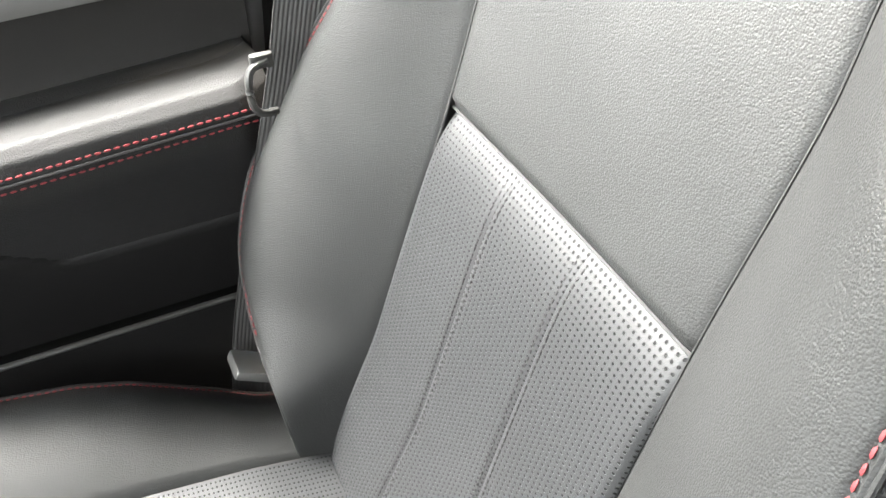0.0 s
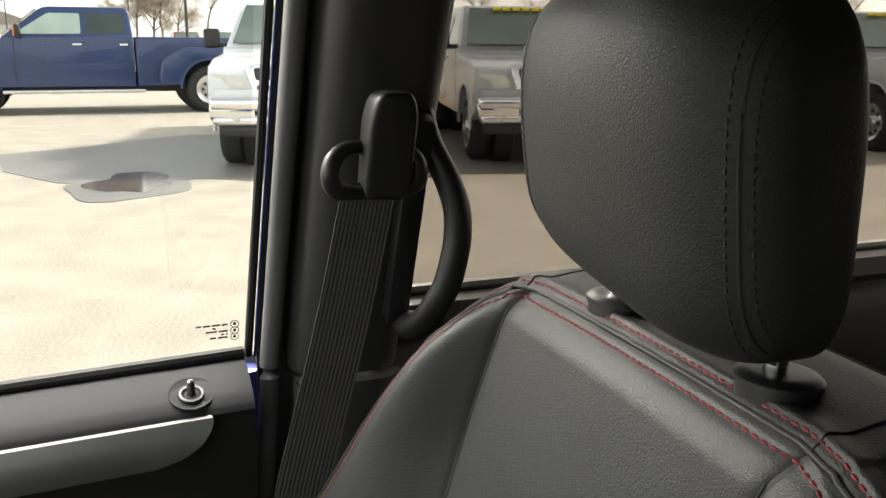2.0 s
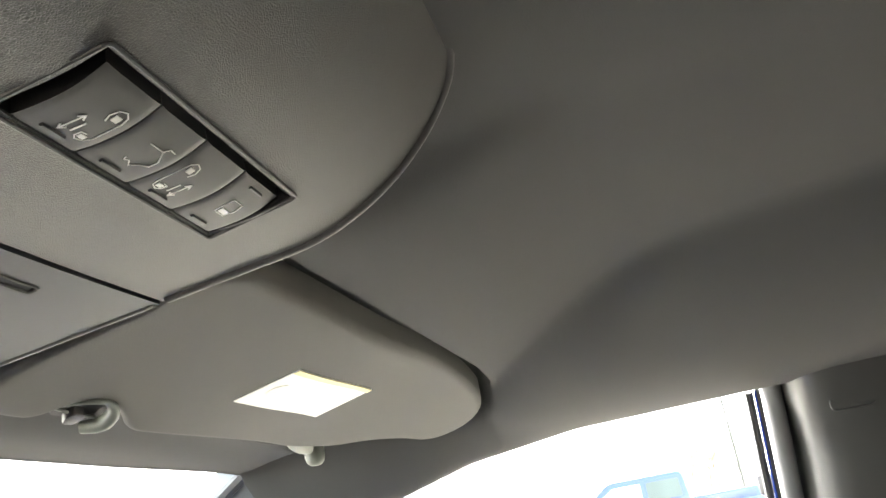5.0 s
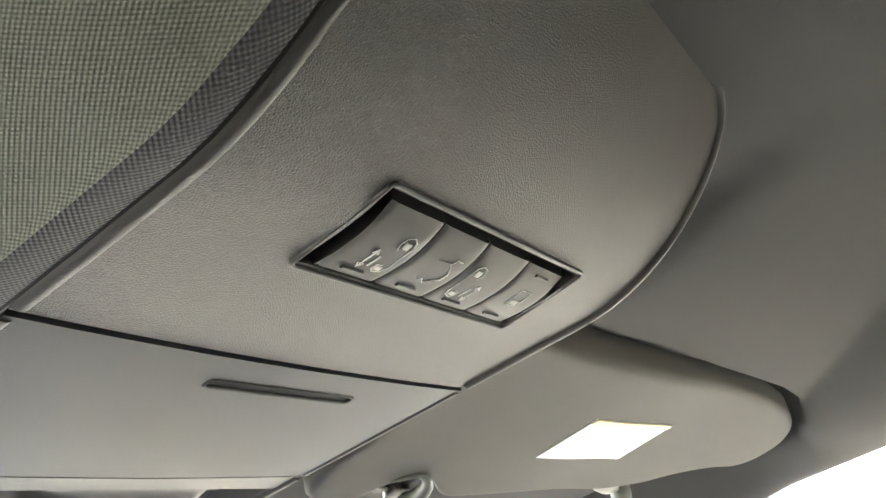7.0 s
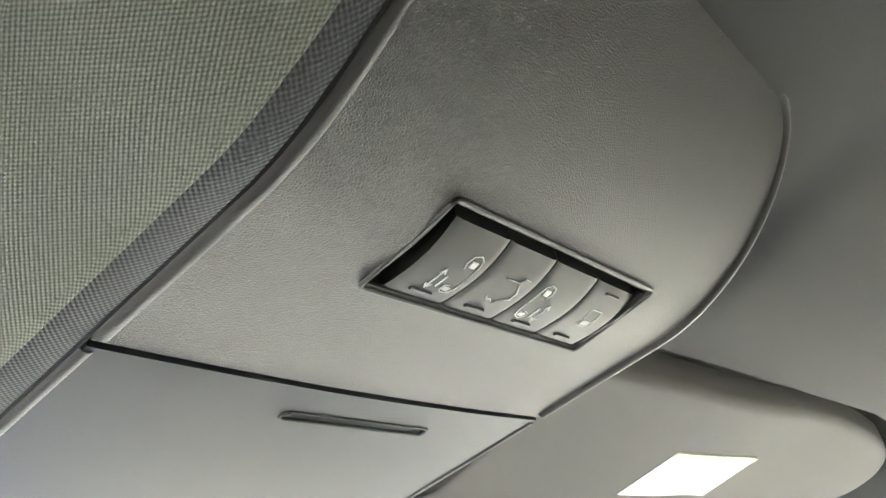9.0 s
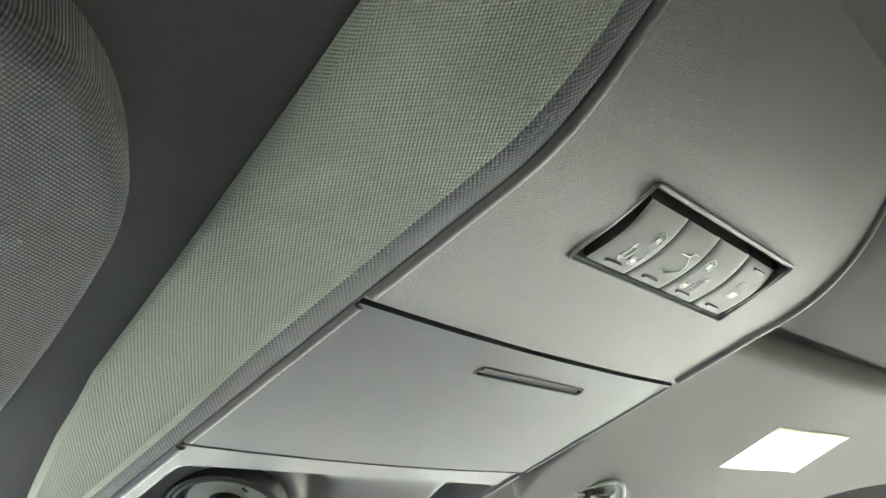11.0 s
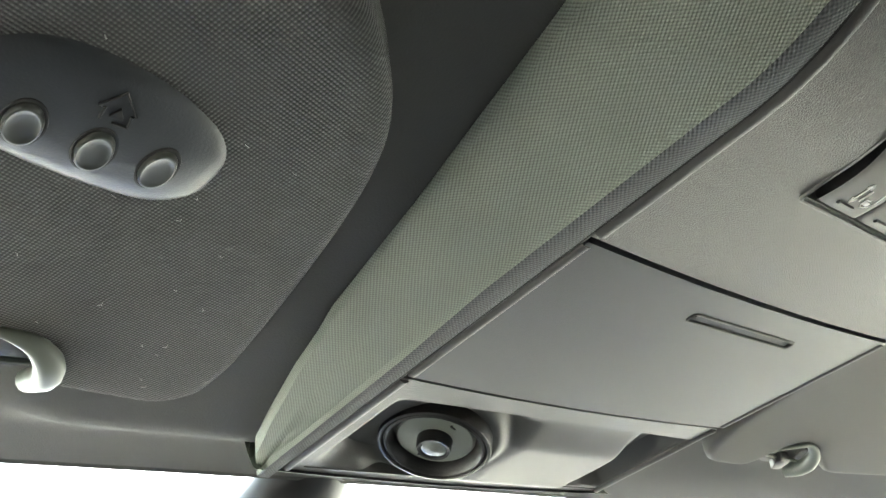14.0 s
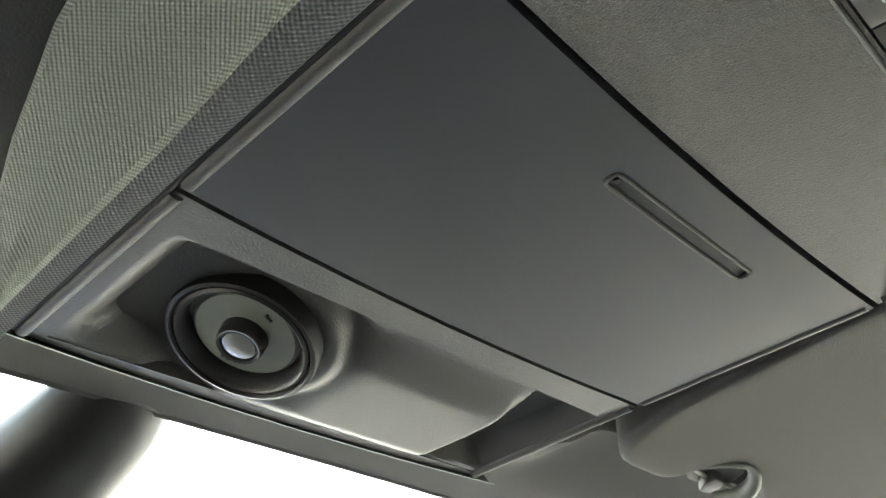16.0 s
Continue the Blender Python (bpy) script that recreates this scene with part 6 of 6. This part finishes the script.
def pickup(name, label, paint, at, heading, style, detail=2, group=""):
    """A crew-cab pickup, front to local +y, wheels on z = 0. style: 'dually', 'ram' or 'far'."""
    t = thing(name, label, "pickup truck", group=group)
    P = PAINTS[paint]
    W = 1.00
    fy, ry, R = (2.18, -2.19, 0.455) if style == "dually" else (1.80, -1.95, 0.40)
    front, back = fy + 0.84, ry - 1.20
    belt, roof, rail, hood = (1.46, 2.02, 1.47, 1.36) if style == "dually" else ((1.34, 1.90, 1.36, 1.20) if style == "ram" else (1.30, 1.98, 1.28, 1.20))
    cowl = fy - 0.66
    low = 0.52
    arch = R + 0.10
    cab_r = -0.78 if style == "dually" else -0.90
    tumble = lambda z: 1 - 0.16 * max(0.0, z - belt) / (roof - belt)

    def put(n, bm, m, label="", to=None):
        return part(n, bm, m, to or t, label)

    def across(outline, w, bevel=0.05, seg=3, x0=None):
        x0 = -w if x0 is None else x0
        bm = prism(outline, lambda u, v, q: (x0 + q, u, v), 2 * w, 0)
        if bevel:
            bmesh.ops.recalc_face_normals(bm, faces=bm.faces)
            es = [e for e in bm.edges if abs(e.verts[0].co.x - e.verts[1].co.x) < 1e-5]
            bmesh.ops.bevel(bm, geom=es, offset=bevel, segments=seg, affect="EDGES", profile=0.6, clamp_overlap=True)
        return bm
    # cab and nose in one side outline with the front arch
    cab = [(cab_r, low), (cab_r, belt + 0.02), (cowl, belt), (cowl + 0.05, hood + 0.06), (front - 0.55, hood + 0.02), (front - 0.09, hood - 0.06), (front - 0.015, hood - 0.17), (front, hood - 0.42), (front, low + 0.12), (fy + arch, low)] + arc(fy, R + 0.02, arch, 15, 165) + [(fy - arch, low)]
    put("cab_body", across(rounded(cab[:10], 0.05, 3) + cab[10:], W, 0.06), P, paint + " painted cab and bonnet")
    bed = [(back, low + 0.06), (back, rail), (cab_r - 0.03, rail), (cab_r - 0.03, low), (ry + arch, low)] + arc(ry, R + 0.02, arch, 15, 165) + [(ry - arch, low + 0.02)]
    put("cargo_bed", across(bed, W, 0.05), P, paint + " painted cargo bed")
    if style == "dually":
        hip = [(ry - 0.95, 0.60), (ry - 0.85, 1.12), (ry - 0.45, 1.28), (ry + 0.55, 1.28), (ry + 0.92, 1.05), (ry + 0.98, 0.56), (ry + arch, 0.54)] + arc(ry, R + 0.02, arch, 15, 165) + [(ry - arch, 0.56)]
        for s in (1, -1):
            put("hip", across(rounded(hip[:6], 0.12, 4) + hip[6:], 0.09, 0.05, 3, (W - 0.02) if s > 0 else -(W + 0.16)), P)
    # greenhouse
    gh_out = [(cab_r, belt), (cab_r + 0.05, roof - 0.06), (cab_r + 0.14, roof), (cowl - 0.78, roof), (cowl - 0.68, roof - 0.03), (cowl + 0.02, belt - 0.01)]
    bm = across(rounded(gh_out, [0, 0.08, 0.1, 0.12, 0.1, 0], 3), W - 0.03, 0.04)
    for v in bm.verts:
        v.co.x *= tumble(v.co.z)
    put("greenhouse", bm, P, paint + " painted cab roof")
    # side windows and windscreen
    b_post = (cab_r + cowl - 0.70) / 2 + 0.08
    wins = [[(b_post + 0.06, belt + 0.06), (b_post + 0.06, roof - 0.12), (cowl - 0.80, roof - 0.12), (cowl - 0.24, belt + 0.08), (cowl - 0.24, belt + 0.05)],
            [(cab_r + 0.14, belt + 0.07), (cab_r + 0.16, roof - 0.12), (b_post - 0.05, roof - 0.12), (b_post - 0.05, belt + 0.06)]]
    for s in (1, -1):
        for i, w in enumerate(wins):
            bm = prism(rounded(w, 0.04, 3), lambda u, v, q: (s * ((W - 0.03) * tumble(v) - 0.008 + q), u, v), 0.014)
            put("side_window", bm, AUTO_GLASS_PALE if i == 0 else AUTO_GLASS, "dark side window")
    a, b = Vector((cowl - 0.02, belt + 0.03)), Vector((cowl - 0.62, roof - 0.06))

    def ws(u, v):
        p = a.lerp(b, v)
        half = (W - 0.09) * tumble(p.y) - 0.02
        return ((2 * u - 1) * half, p.x + 0.035 - 0.02 * (2 * u - 1) ** 2 + 0.012, p.y + 0.022)
    put("windscreen", sheet(ws, 10, 6, 0.01, (0, -1, -0.5)), AUTO_SCREEN, "greenish reflecting windscreen")
    put("rear_window", prism(rounded([(-0.62, belt + 0.08), (0.62, belt + 0.08), (0.55, roof - 0.12), (-0.55, roof - 0.12)], 0.05, 3), lambda u, v, q: (u, cab_r - 0.012 + q + 0.08 * (v - belt) / (roof - belt), v), 0.02), AUTO_GLASS, "dark rear window")
    # dark underside and wheels
    put("underbody", box((1.5, front - back - 0.5, 0.34), (0, (front + back) / 2, 0.58), 0.02), RUBBER)
    for y, wide in ((fy, 0.14), (ry, 0.24 if style == "dually" else 0.14)):
        for s in (1, -1):
            x = s * (W - 0.17 if not (style == "dually" and y == ry) else W - 0.08)
            wheel = put("wheel", revolve([(0.18, -wide), (R - 0.06, -wide), (R - 0.01, -wide + 0.04), (R, -wide + 0.07), (R, wide - 0.07), (R - 0.01, wide - 0.04), (R - 0.07, wide), (R * 0.64, wide - 0.01), (0.18, wide - 0.05)], (x, y, R), (s, 0, 0), 32), TYRE, "black tyre")
            rim = put("rim", revolve([(0.0001, wide + 0.02), (0.07, wide + 0.02), (0.09, wide - 0.02), (0.19, wide - 0.025), (R * 0.57, wide - 0.005), (R * 0.63, wide + 0.008), (R * 0.65, wide - 0.02), (0.0001, wide - 0.06)], (x, y, R), (s, 0, 0), 32), ALLOY, "bright alloy rim", wheel)
            if detail > 1:
                for k in range(8):
                    put("vent_hole", revolve([(0.0001, wide - 0.03), (0.028, wide - 0.03), (0.028, wide - 0.018), (0.0001, wide - 0.018)], (x, y + 0.155 * math.cos(k * math.pi / 4), R + 0.155 * math.sin(k * math.pi / 4)), (s, 0, 0), 8), RUBBER, "", wheel)
    for y in (fy, ry):
        for s in (1, -1):
            put("wheel_liner", revolve([(0.0001, -0.10), (arch + 0.04, -0.10), (arch + 0.04, 0.10), (0.0001, 0.10)], (s * (W - 0.42), y, R + 0.06), (s, 0, 0), 24), RUBBER)
    # arch lips, mirrors, handles, door gaps, steps
    for s in (1, -1):
        if detail > 1:
            for y in (fy, ry):
                off = 0.14 if style == "dually" and y == ry else 0.0
                put("arch_lip", tube([(s * (W - 0.005 + off), p, q) for p, q in arc(y, R + 0.02, arch + 0.01, 0, 180, 20)], 0.022, 8), P)
            put("mirror", box((0.20, 0.10, 0.24), (s * (W + 0.17), cowl - 0.28, belt + 0.10), 0.035, 3), BLACK, "black door mirror")
            put("mirror_arm", box((0.14, 0.05, 0.06), (s * (W + 0.03), cowl - 0.28, belt + 0.02), 0.015), BLACK)
            if style == "dually":
                put("mirror_lamp", box((0.10, 0.03, 0.18), (s * (W + 0.19), cowl - 0.22, belt + 0.10), 0.01), LAMP_AMBER, "amber marker lamp")
                put("fender_vent", box((0.014, 0.30, 0.10), (s * (W + 0.004), cowl + 0.25, hood - 0.14), 0.004), CHROME, "chrome fender vent")
                put("marker_lamp", box((0.012, 0.08, 0.04), (s * (W + 0.145), ry + 0.70, 1.10), 0.004), LAMP_AMBER, "amber side marker")
            for y in (b_post - 0.02, cab_r + 0.02):
                put("door_handle", box((0.035, 0.16, 0.045), (s * (W + 0.008), y + 0.16, belt - 0.14), 0.012), CHROME if style == "dually" else P, "door handle")
            for y in (cowl - 0.18, b_post, cab_r + 0.10):
                put("door_gap", box((0.006, 0.012, belt - low - 0.12), (s * (W + 0.0005), y, (belt + low) / 2 + 0.04)), RUBBER)
            if style == "dually":
                put("running_board", box((0.16, 2.55, 0.07), (s * (W + 0.05), 0.32, 0.44), 0.025), ALLOY, "bright running board")
                put("mud_flap", box((0.30, 0.02, 0.30), (s * (W - 0.16), fy - 0.55, 0.42), 0.004), RUBBER)
                put("crease", box((0.012, cowl - cab_r + 0.4, 0.02), (s * (W + 0.001), (cowl + cab_r) / 2, 0.94), 0.005), P)
    # front
    if style == "dually":
        put("front_bumper", box((2.02, 0.20, 0.26), (0, front + 0.03, 0.66), 0.05, 3), CHROME, "chrome front bumper")
        put("grille", box((1.15, 0.06, 0.40), (0, front - 0.02, 1.02), 0.03), CHROME)
        for s in (1, -1):
            hl = put("headlamp", box((0.30, 0.20, 0.36), (s * 0.866, front - 0.10, 1.04), 0.04, 3), LAMP_CLEAR, "clear headlamp")
            put("turn_lens", box((0.10, 0.20, 0.10), (s * 0.978, front - 0.12, 1.08), 0.03), LAMP_AMBER, "amber turn lens", hl)
    else:
        put("front_bumper", join(box((1.96, 0.16, 0.15), (0, front + 0.06, 0.75), 0.05, 3), box((1.90, 0.16, 0.12), (0, front + 0.05, 0.575), 0.045, 3), box((0.5, 0.16, 0.2), (0.74, front + 0.045, 0.67), 0.05, 3), box((0.5, 0.16, 0.2), (-0.74, front + 0.045, 0.67), 0.05, 3)), CHROME, "chrome front bumper")
        put("bumper_inset", box((0.98, 0.14, 0.10), (0, front + 0.045, 0.66), 0.02), BLACK, "black bumper opening")
        put("valance", box((1.80, 0.12, 0.14), (0, front + 0.0, 0.46), 0.03), BLACK)
        put("upper_valance", box((1.90, 0.10, 0.10), (0, front + 0.02, 0.855), 0.03), P)
        out = rounded([(-0.50, -0.20), (0.50, -0.20), (0.60, 0.14), (0.52, 0.20), (-0.52, 0.20), (-0.60, 0.14)], 0.06, 3)
        gz = hood - 0.225
        g = put("grille", prism(out, lambda u, v, q: (u, front + 0.045 - q - 0.10 * (v + 0.2), gz + v), 0.14, 0.02, 2), CHROME, "chrome crossbar grille")
        for sx in (1, -1):
            for sz in (1, -1):
                hole = rounded([(sx * 0.05, sz * 0.025), (sx * 0.49, sz * 0.025), (sx * (0.51 if sz > 0 else 0.46), sz * 0.155), (sx * 0.05, sz * 0.165)], 0.03, 3)
                put("grille_mesh", prism(hole, lambda u, v, q: (u, front + 0.050 - q - 0.10 * (v + 0.2), gz + v), 0.03), BLACK, "black grille opening", g)
        put("badge", revolve([(0.0001, 0.0), (0.05, 0.0), (0.04, 0.025), (0.0001, 0.03)], (0, front + 0.03, gz + 0.0), (0, 1, 0.1), 16), ALLOY, "", g)
        put("plate", box((0.32, 0.02, 0.16), (0, front + 0.145, 0.71), 0.006), BLACK, "dark number plate holder with pale bars")
        put("plate_bars", box((0.22, 0.006, 0.05), (0, front + 0.158, 0.71)), PRINT)
        for s in (1, -1):
            hl = put("headlamp", prism(rounded([(0.61, -0.13), (0.94, -0.10), (0.985, 0.02), (0.97, 0.12), (0.66, 0.10), (0.60, 0.02)], 0.04, 3), lambda u, v, q: (s * u, front + 0.012 - q - 0.28 * max(0, u - 0.72) ** 1.3, gz - 0.02 + v), 0.12, 0.015), LAMP_CLEAR, "clear headlamp")
            put("turn_lens", box((0.07, 0.12, 0.12), (s * 0.955, front - 0.075, gz - 0.05), 0.03), LAMP_AMBER, "amber turn lens", hl)
            put("fog_lamp", revolve([(0.0001, 0.0), (0.05, 0.0), (0.045, 0.02), (0.0001, 0.022)], (s * 0.70, front + 0.12, 0.60), (0, 1, 0), 14), LAMP_CLEAR)
        if detail > 1:
            bars = []
            for k in range(7):
                x = -0.42 + 0.13 * k
                bars.append(tube([(x, cowl - 0.56 + 0.05, roof - 0.075 + 0.022), (x + 0.09, cowl - 0.56 + 0.05, roof - 0.075 + 0.022)], 0.028, 6))
            put("banner", join(*bars), BANNER, "yellow lettering bars on the windscreen")
    # tail
    put("rear_bumper", box((1.9, 0.16, 0.20), (0, back - 0.05, 0.62), 0.04), CHROME if style != "far" else STEEL, "rear bumper")
    for s in (1, -1):
        put("tail_lamp", box((0.17, 0.10, 0.46) if style != "far" else (0.15, 0.10, 0.34), (s * (W - 0.085), back - 0.002, rail - 0.34), 0.025), LAMP_RED, "red tail lamp")
    if style == "far":
        put("gate_band", box((1.30, 0.02, 0.12), (0, back - 0.024, rail - 0.36), 0.008), STEEL, "dark tailgate band")
        put("plate_recess", box((0.40, 0.03, 0.16), (0, back - 0.135, 0.63), 0.01), BLACK)
        put("bed_well", box((1.66, cab_r - back - 0.26, 0.03), (0, (cab_r + back) / 2, rail - 0.006), 0.01), RUBBER, "black bed cover")
    put("tailgate", box((1.56, 0.03, 0.62), (0, back - 0.006, rail - 0.38), 0.02), P)
    t.matrix_world = Matrix.Translation((at[0], at[1], 0)) @ Matrix.Rotation(radians(heading), 4, "Z")
    return t


pickup("pickup_truck", "dark blue crew-cab pickup with dual rear wheels", "blue", (19.35, 0.16), 0, "dually")
row = [((12.04, -2.70), "white", "white crew-cab pickup with chrome bumper and grille"), ((11.44, -5.56), "silver", "silver pickup with yellow windscreen banner"), ((11.10, -8.25), "white", "white pickup with chrome crossbar grille"), ((10.5, -11.1), "silver", "silver pickup parked at the end of the row")]
for (x, y), col, lab in row:
    pickup("pickup_truck", lab, col, (x, y), 76, "ram", 2, "parked pickups facing the car")

far_row = [(26.3, 11.4, "charcoal"), (28.9, 11.5, "charcoal"), (31.4, 11.6, "red"), (33.9, 11.5, "charcoal"), (36.3, 11.3, "slate"), (38.3, 11.0, "yellow"), (40.5, 10.6, "charcoal"), (42.6, 10.2, "charcoal"), (44.8, 9.6, "white"), (48.5, 9.3, "slate"), (52, 8.9, "white"), (55.5, 8.4, "white"), (59, 8.0, "silver"), (63, 7.6, "white")]
for x, y, col in far_row:
    pickup("pickup_truck", col + " pickup in a distant parked row", col, (x + 2.2, y + 1.9), -52, "far", 1, "distant parked row")
for i, col in enumerate(["white", "silver", "white", "white", "slate", "white"]):
    pickup("pickup_truck", col + " pickup far across the yard", col, (74 + 5.5 * i, 16 - 3.4 * i), -75, "far", 1, "vehicles far across the yard")
for i, (x, y, col) in enumerate([(62, -7.5, "white"), (66, -5.5, "red"), (70, -10.5, "white")]):
    pickup("pickup_truck", col + " pickup behind the blue truck", col, (x, y), 95, "far", 1, "vehicles far across the yard")
for i, (x, y, col) in enumerate([(88, -30.5, "blue"), (92, -34.0, "charcoal")]):
    pickup("pickup_truck", col + " pickup at the edge of the field", col, (x, y), 20, "far", 1, "vehicles at the field edge")

# ---- lamp posts ----
POST = mat("dark_post", (0.03, 0.03, 0.03), 0.5)


def lamp_post(x, y, h):
    p = thing("street_lamp", "dark slim yard lamp post with flat head", "lamp post", (x, y, 0), "yard lamps")
    part("pole", tube([(0, 0, 0), (0, 0, h * 0.5), (0, 0, h)], [0.11, 0.09, 0.07], 10), POST, p)
    part("head", box((0.35, 0.9, 0.12), (0, 0.45, h), 0.03), POST, p)
    return p


for x, y, h in ((58, -5.0, 9.0), (88.2, 17.4, 6.3), (89.0, 12.8, 5.5), (118, 13.0, 6.3), (140, 12.6, 6.6), (110, -3.0, 8.8), (75, 27.0, 8.5)):
    lamp_post(x, y, h)

# ---- trees ----
BARK = mat("grey_bark", (0.16, 0.13, 0.105), 0.95, var=0.3, vscale=3)
TWIG = mat("bare_twigs", (0.42, 0.36, 0.30), 1.0, var=0.25, vscale=2)
NEEDLES = mat("evergreen", (0.045, 0.075, 0.03), 1.0, var=0.4, vscale=2)


def bare_tree(x, y, h, seed, spread=0.5, dense=4):
    t = thing("tree", "bare leafless tree with fine branching twigs", "tree", (x, y, 0), "bare trees")
    random.seed(seed)
    limbs, twigs = bmesh.new(), bmesh.new()

    def grow(bm, p, d, length, r, depth):
        pts, q = [p], p.copy()
        for k in range(3):
            d = (d + Vector((random.uniform(-1, 1), random.uniform(-1, 1), random.uniform(-0.3, 0.6))) * 0.16).normalized()
            q = q + d * length / 3
            pts.append(q.copy())
        rs = [r, r * 0.85, r * 0.72, r * 0.55]
        rings = []
        side = d.orthogonal().normalized()
        wv = d.cross(side)
        tgt = limbs if depth < 2 else twigs
        for pp, rr in zip(pts, rs):
            rings.append([tgt.verts.new(pp + rr * (math.cos(a * 2.0944) * side + math.sin(a * 2.0944) * wv)) for a in range(3)])
        for a, b in zip(rings, rings[1:]):
            for k in range(3):
                tgt.faces.new((a[k], a[(k + 1) % 3], b[(k + 1) % 3], b[k]))
        if depth < 4:
            n = dense if depth else dense + 3
            for k in range(n):
                f = random.uniform(0.35, 1.0) if depth == 0 else random.uniform(0.25, 1.0)
                i = min(2, int(f * 3))
                base = pts[i].lerp(pts[i + 1], f * 3 - i)
                ang = random.uniform(0, 6.283)
                out = (math.cos(ang) * side + math.sin(ang) * wv)
                nd = (d * random.uniform(0.5, 0.9) + out * spread * random.uniform(0.8, 1.5) + Vector((0, 0, 0.25))).normalized()
                grow(bm, base, nd, length * random.uniform(0.42, 0.66), max(0.020, r * 0.45), depth + 1)
    grow(limbs, Vector((0, 0, 0)), Vector((0, 0, 1)), h * 0.55, h * 0.018, 0)
    part("trunk", limbs, BARK, t)
    part("crown", twigs, TWIG, t)
    return t


for i, (x, y, h, sp, dn) in enumerate([(139, -2.0, 9.0, 0.95, 6), (141, -4.6, 11.5, 0.9, 6), (140, -6.8, 13.0, 0.85, 7), (142, -8.6, 12.5, 0.85, 6), (139, -10.5, 11.0, 0.95, 6), (139, -14.7, 12.5, 0.5, 4),
                                       (138, -58.9, 12.5, 0.5, 4), (134, -67.6, 11.0, 0.7, 5), (131.7, -71.8, 11.0, 0.7, 5), (141, -49.9, 9.5, 0.5, 4), (143, -47.6, 9.0, 0.5, 4),
                                       (118.3, -92.2, 12.0, 0.7, 5), (116, -95.2, 14.0, 0.5, 4), (112.8, -98.9, 18.0, 0.7, 5), (109.7, -102.3, 18.5, 0.7, 5), (106, -106, 17.0, 0.7, 5), (122, -87, 9.0, 0.6, 4)]):
    bare_tree(x, y, h, 40 + i, sp, dn)


def evergreen(x, y, h, seed):
    t = thing("tree", "dark green bushy evergreen tree", "tree", (x, y, 0))
    random.seed(seed)
    part("trunk", tube([(0, 0, 0), (0, 0, h * 0.5), (0, 0, h * 0.95)], [0.25, 0.15, 0.04], 8), BARK, t)
    bm = bmesh.new()
    for k in range(900):
        z = h * (0.08 + 0.92 * random.random() ** 0.8)
        r = h * 0.30 * (1 - (z / h) ** 1.8) * random.uniform(0.5, 1.08) + 0.1
        a = random.uniform(0, 6.283)
        c = Vector((r * math.cos(a), r * math.sin(a), z))
        d = Vector((math.cos(a), math.sin(a), random.uniform(-0.2, 0.7))).normalized()
        s = d.orthogonal().normalized() * random.uniform(0.12, 0.28)
        w = d.cross(s)
        v = [bm.verts.new(c + q) for q in (d * 0.5, s, w, -s, -w)]
        for i in range(4):
            bm.faces.new((v[0], v[1 + i], v[1 + (i + 1) % 4]))
    part("crown", bm, NEEDLES, t)
    return t


evergreen(112.9, -98.0, 8.3, 5)
evergreen(96, 14.9, 2.9, 6)

# ---- low buildings on the skyline ----
SIDING = mat("pale_siding", (0.50, 0.49, 0.46), 0.8, var=0.08, vscale=0.3)
ROOFING = mat("brown_roofing", (0.30, 0.27, 0.24), 0.9, var=0.15, vscale=0.6)


def shed(x, y, w, d, h, rise, turn, label):
    b = thing("building", label, "building", (x, y, 0))
    b.rotation_euler = (0, 0, radians(turn))
    part("wall", box((d, w, h), (0, 0, h / 2), 0.05), SIDING, b)
    part("roof", prism([(-w / 2 - 0.4, 0), (w / 2 + 0.4, 0), (w * 0.12, rise), (-w * 0.12, rise)], lambda u, v, q: (-d / 2 - 0.4 + q, u, h + v), d + 0.8), ROOFING, b)
    for k in range(max(2, int(w / 4))):
        y0 = -w / 2 + w * (k + 0.5) / max(2, int(w / 4))
        win = part("window", box((0.08, 1.6, 1.2), (-d / 2 - 0.03, y0, h * 0.55), 0.02), AUTO_GLASS, b)
    return b


shed(150, 15, 12, 10, 3.4, 1.9, 0, "low pale building with hipped roof")
shed(175, 8, 22, 10, 4.0, 0.5, 0, "long low pale commercial building")
shed(160, 30, 16, 12, 4.2, 0.6, 0, "flat-roofed pale steel shed")
shed(190, -66, 16, 10, 3.2, 1.4, 0, "distant farm building with low roof")
